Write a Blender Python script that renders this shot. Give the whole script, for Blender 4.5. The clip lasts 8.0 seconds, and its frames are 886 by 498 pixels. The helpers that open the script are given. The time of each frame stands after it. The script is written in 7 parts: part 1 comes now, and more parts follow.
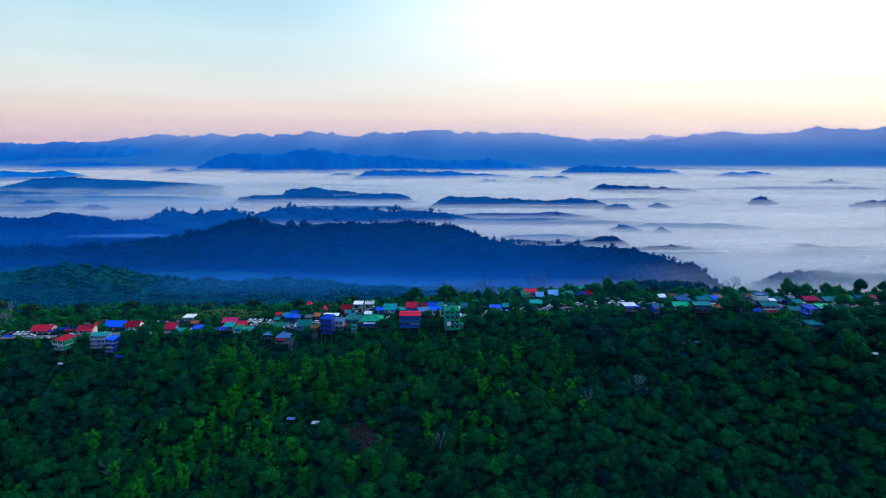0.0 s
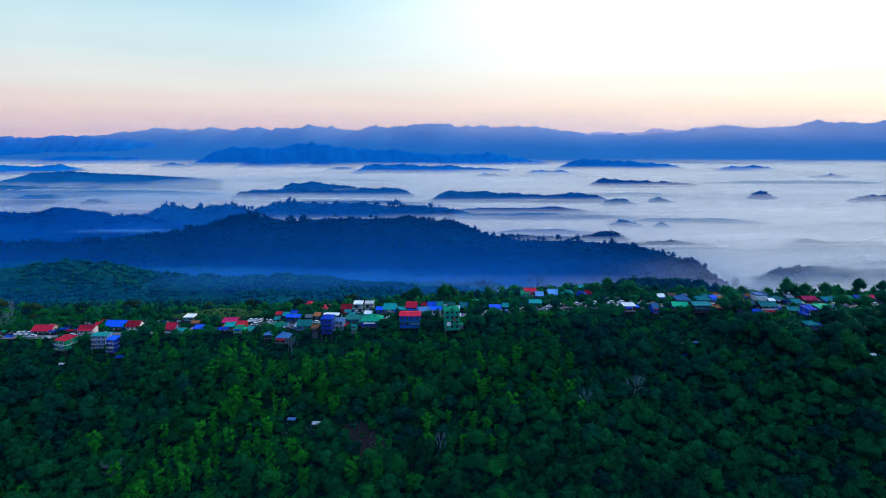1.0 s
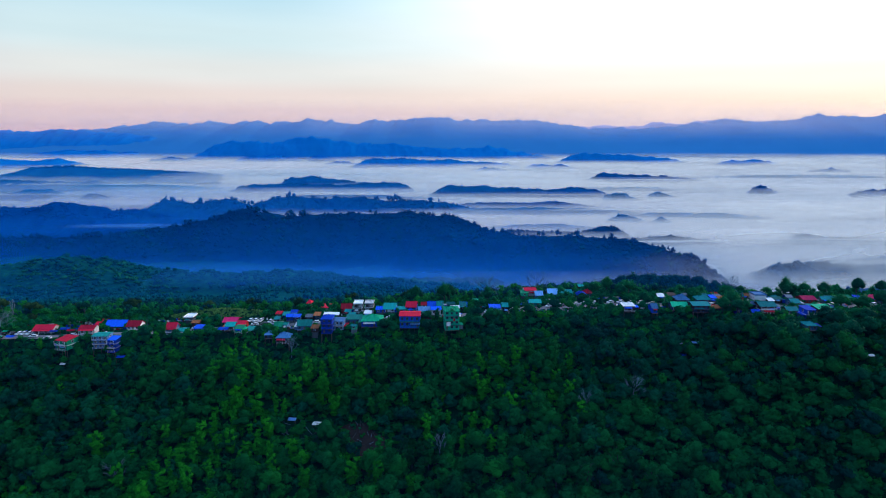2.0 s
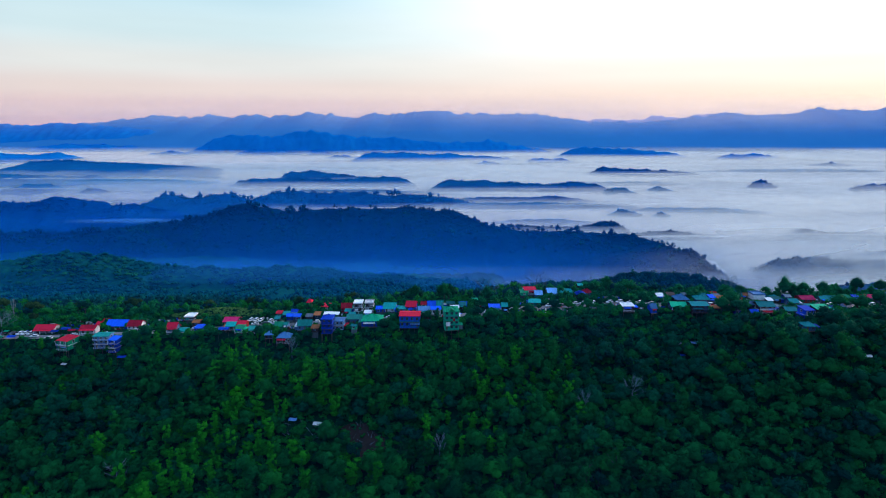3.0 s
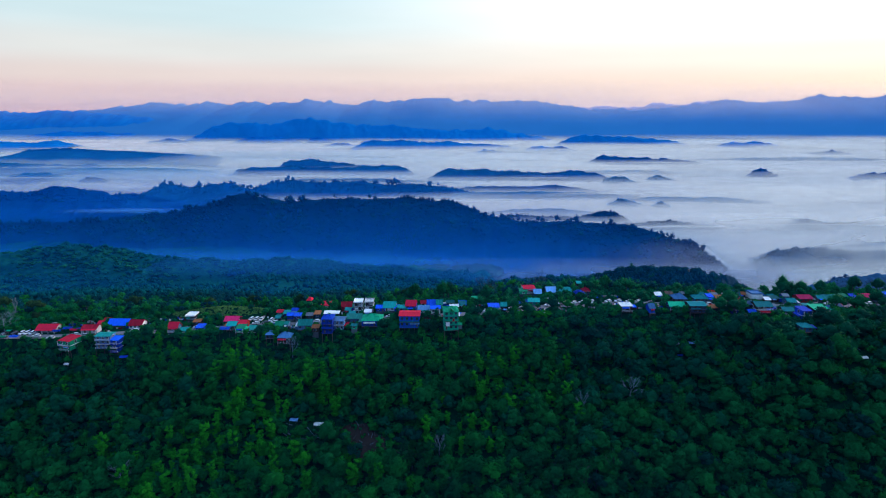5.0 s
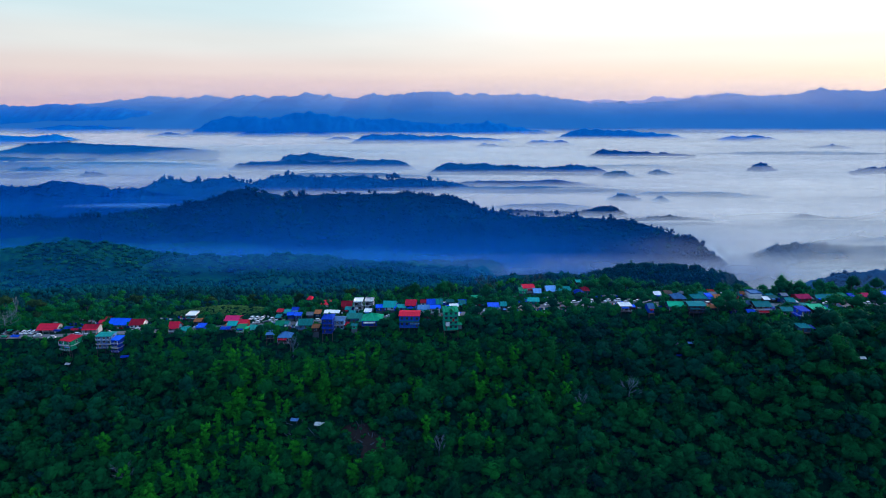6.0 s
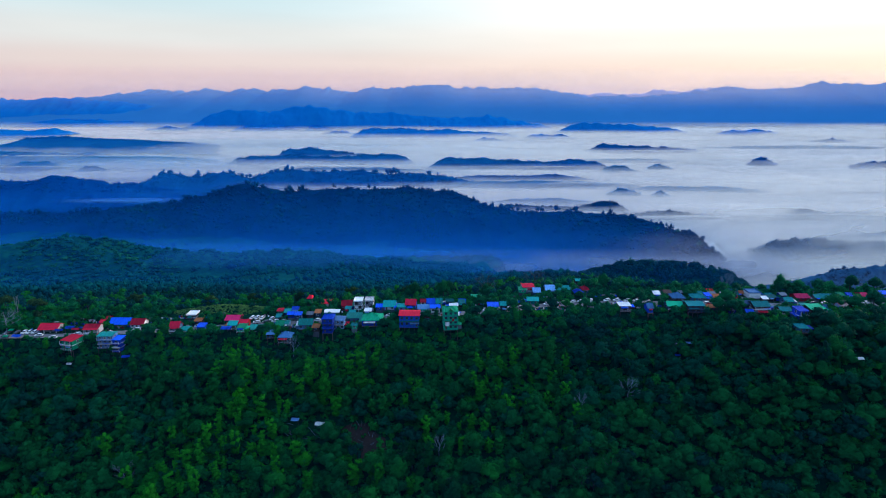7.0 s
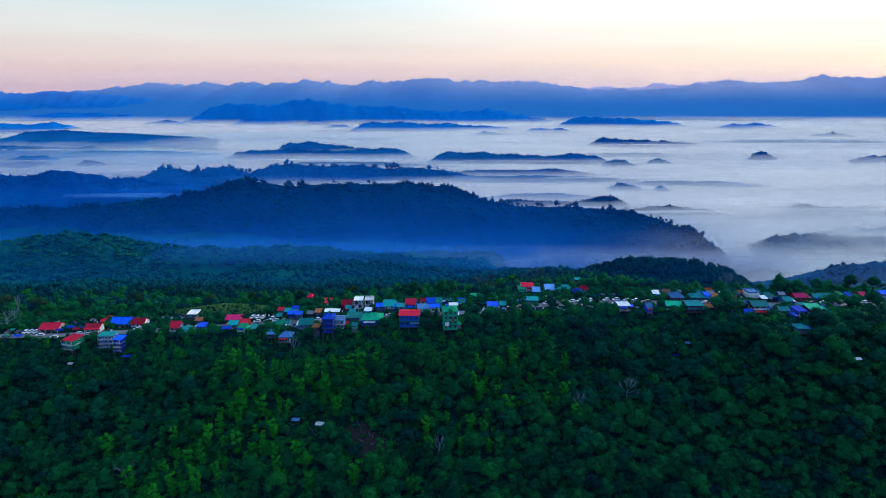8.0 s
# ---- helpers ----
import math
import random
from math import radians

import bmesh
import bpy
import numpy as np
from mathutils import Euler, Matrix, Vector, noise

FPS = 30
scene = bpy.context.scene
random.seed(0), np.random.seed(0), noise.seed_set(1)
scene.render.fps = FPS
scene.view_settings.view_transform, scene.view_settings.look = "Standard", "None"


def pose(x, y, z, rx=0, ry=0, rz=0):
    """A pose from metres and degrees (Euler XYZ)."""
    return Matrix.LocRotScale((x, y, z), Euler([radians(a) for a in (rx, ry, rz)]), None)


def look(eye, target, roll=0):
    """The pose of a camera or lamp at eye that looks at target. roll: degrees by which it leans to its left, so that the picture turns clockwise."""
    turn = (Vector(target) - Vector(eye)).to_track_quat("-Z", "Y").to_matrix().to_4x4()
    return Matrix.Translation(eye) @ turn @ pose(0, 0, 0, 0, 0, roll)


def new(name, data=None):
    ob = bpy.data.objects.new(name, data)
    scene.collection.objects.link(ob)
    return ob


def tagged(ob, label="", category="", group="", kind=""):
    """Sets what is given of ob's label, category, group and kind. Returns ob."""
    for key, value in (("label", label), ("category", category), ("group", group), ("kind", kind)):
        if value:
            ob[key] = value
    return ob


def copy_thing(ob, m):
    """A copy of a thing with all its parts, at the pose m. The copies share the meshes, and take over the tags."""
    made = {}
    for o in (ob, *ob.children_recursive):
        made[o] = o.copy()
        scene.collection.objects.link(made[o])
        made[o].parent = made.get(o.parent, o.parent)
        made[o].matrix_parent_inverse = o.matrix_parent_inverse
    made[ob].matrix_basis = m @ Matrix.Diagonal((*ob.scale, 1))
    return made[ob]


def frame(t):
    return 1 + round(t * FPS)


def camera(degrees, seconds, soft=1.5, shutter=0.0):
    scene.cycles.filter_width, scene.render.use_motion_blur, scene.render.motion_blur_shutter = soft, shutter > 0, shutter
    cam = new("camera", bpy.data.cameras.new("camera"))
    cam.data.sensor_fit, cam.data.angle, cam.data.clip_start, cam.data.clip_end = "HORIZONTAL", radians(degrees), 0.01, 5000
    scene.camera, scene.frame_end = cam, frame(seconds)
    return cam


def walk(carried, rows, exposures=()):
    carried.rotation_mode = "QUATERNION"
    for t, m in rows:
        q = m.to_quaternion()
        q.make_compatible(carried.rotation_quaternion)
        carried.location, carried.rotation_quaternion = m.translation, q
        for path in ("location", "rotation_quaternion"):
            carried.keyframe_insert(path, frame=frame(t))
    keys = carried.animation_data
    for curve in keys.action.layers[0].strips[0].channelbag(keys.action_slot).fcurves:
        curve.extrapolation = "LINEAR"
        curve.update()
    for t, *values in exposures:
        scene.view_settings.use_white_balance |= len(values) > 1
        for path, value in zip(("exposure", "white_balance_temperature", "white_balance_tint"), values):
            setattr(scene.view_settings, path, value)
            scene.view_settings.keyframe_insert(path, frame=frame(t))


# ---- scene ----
# ---------------------------------------------------------------- camera
cam = camera(72.19, 8.0, soft=1.05)
ROWS = [
    (0.0, 0.0, 0.0, 100.0, 0.0, -9.524),
    (0.5, -0.002, 0.078, 101.853, -0.01, -9.833),
    (1.0, -0.005, 0.155, 103.707, -0.021, -10.141),
    (1.5, -0.007, 0.233, 105.56, -0.031, -10.45),
    (3.0, -0.014, 0.466, 111.12, -0.063, -11.38),
    (3.5, -0.017, 0.544, 112.974, -0.073, -11.69),
    (4.0, -0.019, 0.621, 114.827, -0.083, -12.001),
    (4.5, -0.022, 0.699, 116.68, -0.094, -12.313),
    (6.0, -0.029, 0.932, 122.24, -0.125, -13.249),
    (6.5, -0.031, 1.01, 124.094, -0.136, -13.562),
    (7.0, -0.034, 1.088, 125.947, -0.146, -13.875),
    (7.5, -0.036, 1.165, 127.801, -0.156, -14.188),
    (8.0, -0.038, 1.243, 129.654, -0.167, -14.502),
]
scene.cycles.transparent_max_bounces = 48
walk(cam, [(t, pose(x, y, z, 90 + pitch, 0, yaw)) for t, x, y, z, yaw, pitch in ROWS])

# ---------------------------------------------------------------- sky and sun: dawn, the sun still low to the right
SUN_AZ, SUN_EL = radians(52), radians(14)
world = bpy.data.worlds.new("dawn_sky")
scene.world = world
world.use_nodes = True
wn, wl = world.node_tree.nodes, world.node_tree.links
wn.clear()


def wnode(kind, **kw):
    n = wn.new(kind)
    for k, v in kw.items():
        n.inputs[k].default_value = v
    return n


def sky_ramp(stops):
    r = wn.new("ShaderNodeValToRGB")
    r.color_ramp.interpolation = "EASE"
    e = r.color_ramp.elements
    e[0].position, e[0].color = stops[0][0], (*stops[0][1], 1)
    e[1].position, e[1].color = stops[-1][0], (*stops[-1][1], 1)
    for p, c in stops[1:-1]:
        e.new(p).color = (*c, 1)
    return r


tc = wn.new("ShaderNodeTexCoord")
sep = wn.new("ShaderNodeSeparateXYZ")
wl.new(tc.outputs["Generated"], sep.inputs[0])
away = sky_ramp([(0.0, (0.70, 0.48, 0.53)), (0.03, (0.80, 0.61, 0.63)), (0.055, (0.85, 0.73, 0.71)), (0.09, (0.82, 0.84, 0.83)), (0.14, (0.68, 0.86, 0.91)),
                 (0.22, (0.50, 0.79, 0.94)), (0.45, (0.66, 1.0, 1.40)), (1.0, (0.52, 0.88, 1.50))])
near = sky_ramp([(0.0, (1.0, 0.72, 0.65)), (0.04, (1.03, 0.82, 0.72)), (0.08, (1.10, 0.99, 0.90)), (0.13, (1.35, 1.32, 1.28)), (0.20, (1.7, 1.7, 1.7)),
                 (0.32, (1.7, 1.76, 1.85)), (0.55, (1.10, 1.30, 1.60)), (1.0, (0.52, 0.88, 1.50))])
dusk = sky_ramp([(0.0, (0.09, 0.19, 0.42)), (0.10, (0.11, 0.23, 0.50)), (0.35, (0.20, 0.46, 0.98)), (1.0, (0.52, 0.88, 1.50))])
for r in (away, near, dusk):
    wl.new(sep.outputs["Z"], r.inputs[0])
dot = wn.new("ShaderNodeVectorMath")
dot.operation = "DOT_PRODUCT"
dot.inputs[1].default_value = (math.sin(SUN_AZ), math.cos(SUN_AZ), 0)
wl.new(tc.outputs["Generated"], dot.inputs[0])
side = wn.new("ShaderNodeMapRange")
side.interpolation_type = "SMOOTHSTEP"
side.inputs[1].default_value, side.inputs[2].default_value = 0.36, 1.0
wl.new(dot.outputs["Value"], side.inputs[0])
blend = wn.new("ShaderNodeMix")
blend.data_type = "RGBA"
wl.new(side.outputs[0], blend.inputs[0])
wl.new(away.outputs[0], blend.inputs[6])
wl.new(near.outputs[0], blend.inputs[7])
# the side away from the dawn is still dusky
ahead = wn.new("ShaderNodeMapRange")
ahead.interpolation_type = "SMOOTHSTEP"
ahead.inputs[1].default_value, ahead.inputs[2].default_value = -0.45, 0.12
wl.new(dot.outputs["Value"], ahead.inputs[0])
whole = wn.new("ShaderNodeMix")
whole.data_type = "RGBA"
wl.new(ahead.outputs[0], whole.inputs[0])
wl.new(dusk.outputs[0], whole.inputs[6])
wl.new(blend.outputs[2], whole.inputs[7])
# faint streaks of high cloud
cmap = wn.new("ShaderNodeMapping")
cmap.inputs["Scale"].default_value = (3, 3, 22)
cn = wnode("ShaderNodeTexNoise", Scale=1.3, Detail=4.0)
wl.new(tc.outputs["Generated"], cmap.inputs[0])
wl.new(cmap.outputs[0], cn.inputs["Vector"])
cr = wn.new("ShaderNodeMapRange")
cr.inputs[1].default_value, cr.inputs[2].default_value, cr.inputs[3].default_value, cr.inputs[4].default_value = 0.3, 0.75, 0.97, 1.03
wl.new(cn.outputs[0], cr.inputs[0])
tint = wn.new("ShaderNodeVectorMath")
tint.operation = "SCALE"
wl.new(whole.outputs[2], tint.inputs[0])
wl.new(cr.outputs[0], tint.inputs["Scale"])
# the scattered light of the air itself
air = wn.new("ShaderNodeTexSky")
air.sky_type = "NISHITA"
air.sun_disc = False
air.sun_elevation, air.sun_rotation = SUN_EL, SUN_AZ
both = wn.new("ShaderNodeMix")
both.data_type = "RGBA"
both.blend_type = "ADD"
both.inputs[0].default_value = 0.008
wl.new(tint.outputs[0], both.inputs[6])
wl.new(air.outputs[0], both.inputs[7])
bg = wnode("ShaderNodeBackground", Strength=0.95)
wl.new(both.outputs[2], bg.inputs[0])
wl.new(bg.outputs[0], wn.new("ShaderNodeOutputWorld").inputs[0])

sun_data = bpy.data.lights.new("sun", "SUN")
sun_data.energy, sun_data.angle, sun_data.color = 2.6, radians(30), (1.0, 0.78, 0.66)
sun = new("sun", sun_data)
sun.matrix_world = look((0, 0, 0), (-math.sin(SUN_AZ) * math.cos(SUN_EL), -math.cos(SUN_AZ) * math.cos(SUN_EL), -math.sin(SUN_EL)))

# ---------------------------------------------------------------- materials
MATS = {}


def material(name, low, high, rough=0.8, scale=0.5, fine=6.0, bump=0.0, metal=0.0, spec=0.3, streak=(1, 1, 1), own=0.0, mid=None, thin=0.0, deep=0.3):
    """A surface whose colour wanders between low and high at two scales; own: how much each object differs by itself."""
    if name in MATS:
        return MATS[name]
    m = bpy.data.materials.new(name)
    m.use_nodes = True
    n, l = m.node_tree.nodes, m.node_tree.links
    p = n["Principled BSDF"]
    p.inputs["Roughness"].default_value, p.inputs["Metallic"].default_value = rough, metal
    p.inputs["Specular IOR Level"].default_value = spec
    geo = n.new("ShaderNodeNewGeometry")
    mp = n.new("ShaderNodeMapping")
    mp.inputs["Scale"].default_value = streak
    l.new(geo.outputs["Position"], mp.inputs[0])
    big, small = n.new("ShaderNodeTexNoise"), n.new("ShaderNodeTexNoise")
    big.inputs["Scale"].default_value, small.inputs["Scale"].default_value = scale, fine
    big.inputs["Detail"].default_value, small.inputs["Detail"].default_value = 3, 4
    for t in (big, small):
        l.new(mp.outputs[0], t.inputs["Vector"])
    add = n.new("ShaderNodeMath")
    add.operation = "MULTIPLY_ADD"
    add.inputs[1].default_value = 0.45
    l.new(small.outputs[0], add.inputs[0])
    sc = n.new("ShaderNodeMath")
    sc.operation = "MULTIPLY"
    sc.inputs[1].default_value = 0.55
    l.new(big.outputs[0], sc.inputs[0])
    l.new(sc.outputs[0], add.inputs[2])
    fac = add.outputs[0]
    if own:
        info = n.new("ShaderNodeObjectInfo")
        sh = n.new("ShaderNodeMath")
        sh.operation = "MULTIPLY_ADD"
        sh.inputs[1].default_value = own
        l.new(info.outputs["Random"], sh.inputs[0])
        off = n.new("ShaderNodeMath")
        off.operation = "SUBTRACT"
        off.inputs[1].default_value = own / 2
        l.new(fac, off.inputs[0])
        l.new(off.outputs[0], sh.inputs[2])
        fac = sh.outputs[0]
    ramp = n.new("ShaderNodeValToRGB")
    e = ramp.color_ramp.elements
    e[0].position, e[0].color = 0.32, (*low, 1)
    e[1].position, e[1].color = 0.68, (*high, 1)
    if mid:
        e.new(0.5).color = (*mid, 1)
    l.new(fac, ramp.inputs[0])
    l.new(ramp.outputs[0], p.inputs["Base Color"])
    if thin:
        leafy, through_leaf = n.new("ShaderNodeMixShader"), n.new("ShaderNodeBsdfTranslucent")
        leafy.inputs[0].default_value = thin
        l.new(ramp.outputs[0], through_leaf.inputs[0])
        l.new(p.outputs[0], leafy.inputs[1])
        l.new(through_leaf.outputs[0], leafy.inputs[2])
        l.new(leafy.outputs[0], n["Material Output"].inputs[0])
    if bump:
        b = n.new("ShaderNodeBump")
        b.inputs["Strength"].default_value, b.inputs["Distance"].default_value = bump, deep
        l.new(small.outputs[0], b.inputs["Height"])
        l.new(b.outputs[0], p.inputs["Normal"])
    MATS[name] = m
    return m


def paint(name, c, rough=0.7, wear=0.4, metal=0.0, spec=0.05):
    """Weathered paint or sheet metal of the colour c, paler and dirtier in streaks."""
    dirt = tuple(v * (1 - wear) + 0.004 for v in c)
    pale = tuple(min(0.88, v * (1 + wear * 0.5) + 0.004) for v in c)
    return material(name, dirt, pale, rough, 0.7, 5.0, 0.05, metal, spec, (2.6, 0.35, 0.5), own=0.45)


COLOURS = {
    "red": (0.50, 0.010, 0.036), "teal": (0.004, 0.28, 0.26), "blue": (0.004, 0.10, 0.86), "paleblue": (0.14, 0.35, 0.68),
    "bluegrey": (0.045, 0.15, 0.32), "green": (0.004, 0.36, 0.18), "white": (0.70, 0.71, 0.76), "grey": (0.15, 0.18, 0.22),
    "brown": (0.055, 0.036, 0.034), "deepblue": (0.005, 0.05, 0.42), "redwall": (0.55, 0.03, 0.02), "maroon": (0.56, 0.018, 0.11),
    "deepteal": (0.003, 0.17, 0.18), "rust": (0.28, 0.10, 0.04),
}
# Most wall tints are darkened against the roofs', for walls in shade.
for key, c in COLOURS.items():
    paint("painted_" + key, tuple(v * {"white": 0.95, "green": 0.95, "teal": 0.9, "deepblue": 1.0, "redwall": 0.9}.get(key, 0.62) for v in c), wear=0.5)
    paint("tin_" + key, c, 0.7, 0.55, 0.0, 0.04)
# Near-black colour for the shade inside open floors.
ROOM_SHADE = material("room_shade", (0.012, 0.012, 0.016), (0.05, 0.045, 0.05), 0.9, 0.6, 3.0)
M = MATS
# Haze blue is mixed into the slope's leaf colour; leaf_deep, nearer, has less.
LEAF = material("leaf_dark", (0.0013, 0.0720, 0.0470), (0.0066, 0.1900, 0.0620), 0.75, 0.07, 2.2, 0.9, 0, 0.04, own=0.3, deep=1.0, thin=0.42)
LEAF_DEEP = material("leaf_deep", (0.0012, 0.0580, 0.0290), (0.0065, 0.1540, 0.0390), 0.75, 0.07, 2.2, 0.9, 0, 0.04, own=0.3, deep=1.0, thin=0.42)
LEAF_MID = material("leaf_green", (0.0020, 0.0900, 0.0290), (0.0130, 0.2450, 0.0350), 0.75, 0.07, 2.2, 0.9, 0, 0.04, own=0.3, deep=1.0, thin=0.42)
LEAF_BRIGHT = material("leaf_bright", (0.0040, 0.1500, 0.0160), (0.0260, 0.3400, 0.0180), 0.7, 0.10, 2.2, 0.9, 0, 0.04, own=0.25, deep=1.0, thin=0.45)
LEAF_BLUE = material("leaf_grey_green", (0.0010, 0.045, 0.040), (0.0060, 0.100, 0.062), 0.8, 0.1, 2.2, 0.9, 0, 0.04, own=0.3, deep=1.0, thin=0.42)
# Air haze is mixed into this leaf colour for the farther woods.
LEAF_HAZE = material("leaf_haze_blue", (0.0010, 0.0480, 0.0740), (0.0050, 0.1060, 0.1040), 0.8, 0.05, 2.2, 0.9, 0, 0.04, own=0.3, deep=1.0, thin=0.42)
LEAF_TAN = material("leaf_tan", (0.010, 0.050, 0.022), (0.036, 0.105, 0.034), 0.8, 0.1, 2.2, 0.9, 0, 0.04, own=0.3, deep=1.0, thin=0.42)
BARK = material("bark", (0.025, 0.032, 0.036), (0.075, 0.085, 0.090), 0.9, 1.0, 8.0, 0.4)
BARK_PALE = material("bark_pale", (0.07, 0.12, 0.15), (0.16, 0.24, 0.29), 0.9, 1.0, 8.0, 0.4)
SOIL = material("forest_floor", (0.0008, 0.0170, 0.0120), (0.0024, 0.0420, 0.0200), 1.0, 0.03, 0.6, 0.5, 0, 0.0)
EARTH = material("bare_earth", (0.006, 0.006, 0.008), (0.030, 0.018, 0.013), 0.95, 0.15, 1.5, 0.5)
ASPHALT = material("asphalt", (0.09, 0.09, 0.10), (0.20, 0.19, 0.20), 0.85, 0.2, 4.0, 0.2)
GRASS = material("grass", (0.020, 0.120, 0.028), (0.120, 0.270, 0.055), 0.9, 0.15, 2.0, 0.3)
GLASS_DARK = material("window_glass", (0.02, 0.03, 0.05), (0.05, 0.07, 0.10), 0.12, 0.5, 3.0, 0, 0, 0.6)
RUBBER = material("rubber", (0.012, 0.012, 0.013), (0.03, 0.03, 0.032), 0.85)
STEEL = material("steel", (0.35, 0.36, 0.38), (0.55, 0.56, 0.58), 0.35, metal=0.8)
WOOD = material("weathered_wood", (0.05, 0.036, 0.030), (0.13, 0.095, 0.075), 0.85, 0.8, 7.0, 0.3)


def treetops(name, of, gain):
    """The loose crowns of a wood: its colour raised by gain to offset their self-shading."""
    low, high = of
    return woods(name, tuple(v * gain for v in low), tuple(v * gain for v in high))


def woods(name, low, high, scale=0.02):
    return material(name, low, high, 1.0, scale, 0.13, 0.8, 0, 0.0, deep=2.0)


# Valley haze is put into the ground colours as blue.
VALLEY = material("valley_floor_hazed", (0.0010, 0.036, 0.055), (0.009, 0.105, 0.064), 1.0, 0.012, 0.13, 0.8, 0, 0.0, mid=(0.0026, 0.062, 0.060), deep=2.0)
MEADOW = material("meadow_hazed", (0.0010, 0.038, 0.058), (0.012, 0.135, 0.070), 1.0, 0.013, 0.13, 0.8, 0, 0.0, (0.7, 1.6, 1.6), mid=(0.0026, 0.062, 0.066), deep=2.0)
# Distant haze is put into the base colours: bluer, then paler with depth.
FAR_FOGGED = woods("woods_fog_tint", (0.020, 0.120, 0.250), (0.034, 0.150, 0.300), 0.008)
# Haze blue, and darkened for the shade beneath the crowns.
FAR_HILL = woods("woods_haze_blue_green", (0.0005, 0.022, 0.070), (0.0016, 0.045, 0.105), 0.022)
FAR_MID = woods("woods_haze_blue", (0.0008, 0.060, 0.210), (0.0018, 0.085, 0.270), 0.006)
FAR_RANGE = woods("range_haze_blue", (0.002, 0.150, 0.450), (0.004, 0.168, 0.490), 0.003)
FAR_LAST = woods("range_haze_pale", (0.022, 0.165, 0.400), (0.032, 0.180, 0.430), 0.002)
FAR_FAINT = woods("range_haze_mauve", (0.62, 0.48, 0.66), (0.66, 0.50, 0.70), 0.003)
# Crown colours carry haze, and are raised above the woods' to offset self-shade.
TOP_HILL = woods("treetops_haze_blue_green", (0.0006, 0.034, 0.100), (0.0022, 0.062, 0.130), 0.02)
TOP_MID = woods("treetops_haze_blue", (0.0010, 0.080, 0.270), (0.0020, 0.105, 0.330), 0.006)
TOP_RANGE = treetops("treetops_haze_range", ((0.002, 0.118, 0.420), (0.004, 0.132, 0.460)), 1.4)
TOP_FOGGED = treetops("treetops_fog_tint", ((0.016, 0.100, 0.215), (0.030, 0.140, 0.280)), 1.9)
# Fog veiling the right-hand ridges is put into their colour.
FAR_MISTED = woods("woods_mist_tint", (0.010, 0.062, 0.140), (0.022, 0.100, 0.205), 0.02)
TOP_MISTED = woods("treetops_mist_tint", (0.012, 0.075, 0.160), (0.024, 0.110, 0.215), 0.02)
# Haze blue is mixed into the next two woodland greens.
WOOD_GREEN = woods("woods_haze_green", (0.0010, 0.046, 0.072), (0.0045, 0.086, 0.088), 0.02)
WOOD_TEAL = woods("woods_haze_teal", (0.0010, 0.046, 0.068), (0.0045, 0.092, 0.084), 0.03)
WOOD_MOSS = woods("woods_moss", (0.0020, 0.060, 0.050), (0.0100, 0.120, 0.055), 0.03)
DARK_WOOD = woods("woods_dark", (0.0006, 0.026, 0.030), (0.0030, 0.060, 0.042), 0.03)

# ---------------------------------------------------------------- mesh helpers


def mesh_from(name, V, F, mats, index=None, smooth=False, normals=None):
    """A mesh from arrays of points and triangles or quads; normals: the shading normal at each point."""
    V, F = np.asarray(V, np.float32), np.asarray(F, np.int32)
    me = bpy.data.meshes.new(name)
    k = F.shape[1]
    me.vertices.add(len(V))
    me.vertices.foreach_set("co", V.ravel())
    me.loops.add(F.size)
    me.loops.foreach_set("vertex_index", F.ravel())
    me.polygons.add(len(F))
    me.polygons.foreach_set("loop_start", np.arange(0, F.size, k, dtype=np.int32))
    me.polygons.foreach_set("loop_total", np.full(len(F), k, np.int32))
    for m in mats:
        me.materials.append(m)
    if index is not None:
        me.polygons.foreach_set("material_index", np.asarray(index, np.int32))
    if smooth:
        me.polygons.foreach_set("use_smooth", np.ones(len(F), bool))
    me.update(calc_edges=True)
    if normals is not None:
        me.normals_split_custom_set_from_vertices(np.asarray(normals, np.float32))
    return me


def part(name, bm, mat, parent=None, label=""):
    """Links a bmesh as one mesh object under a thing or under a part."""
    me = bpy.data.meshes.new(name)
    bm.to_mesh(me)
    bm.free()
    me.materials.append(mat)
    ob = new(name, me)
    ob.parent = parent
    return tagged(ob, label)


def add_box(bm, x0, x1, y0, y1, z0, z1):
    v = [bm.verts.new(p) for p in ((x0, y0, z0), (x1, y0, z0), (x1, y1, z0), (x0, y1, z0), (x0, y0, z1), (x1, y0, z1), (x1, y1, z1), (x0, y1, z1))]
    for f in ((3, 2, 1, 0), (4, 5, 6, 7), (0, 1, 5, 4), (1, 2, 6, 5), (2, 3, 7, 6), (3, 0, 4, 7)):
        bm.faces.new([v[i] for i in f])


def boxes(*rows):
    bm = bmesh.new()
    for r in rows:
        add_box(bm, *r)
    return bm


def tube(bm, a, b, ra, rb, n=6):
    a, b = Vector(a), Vector(b)
    d = (b - a).normalized()
    u = d.orthogonal().normalized()
    w = d.cross(u)
    rings = []
    for c, r in ((a, ra), (b, rb)):
        rings.append([bm.verts.new(c + (u * math.cos(i * math.tau / n) + w * math.sin(i * math.tau / n)) * r) for i in range(n)])
    for i in range(n):
        bm.faces.new((rings[0][i], rings[0][(i + 1) % n], rings[1][(i + 1) % n], rings[1][i]))
    bm.faces.new(rings[1])


def smooth01(a, b, v):
    t = np.clip((np.asarray(v, float) - a) / (b - a), 0, 1)
    return t * t * (3 - 2 * t)


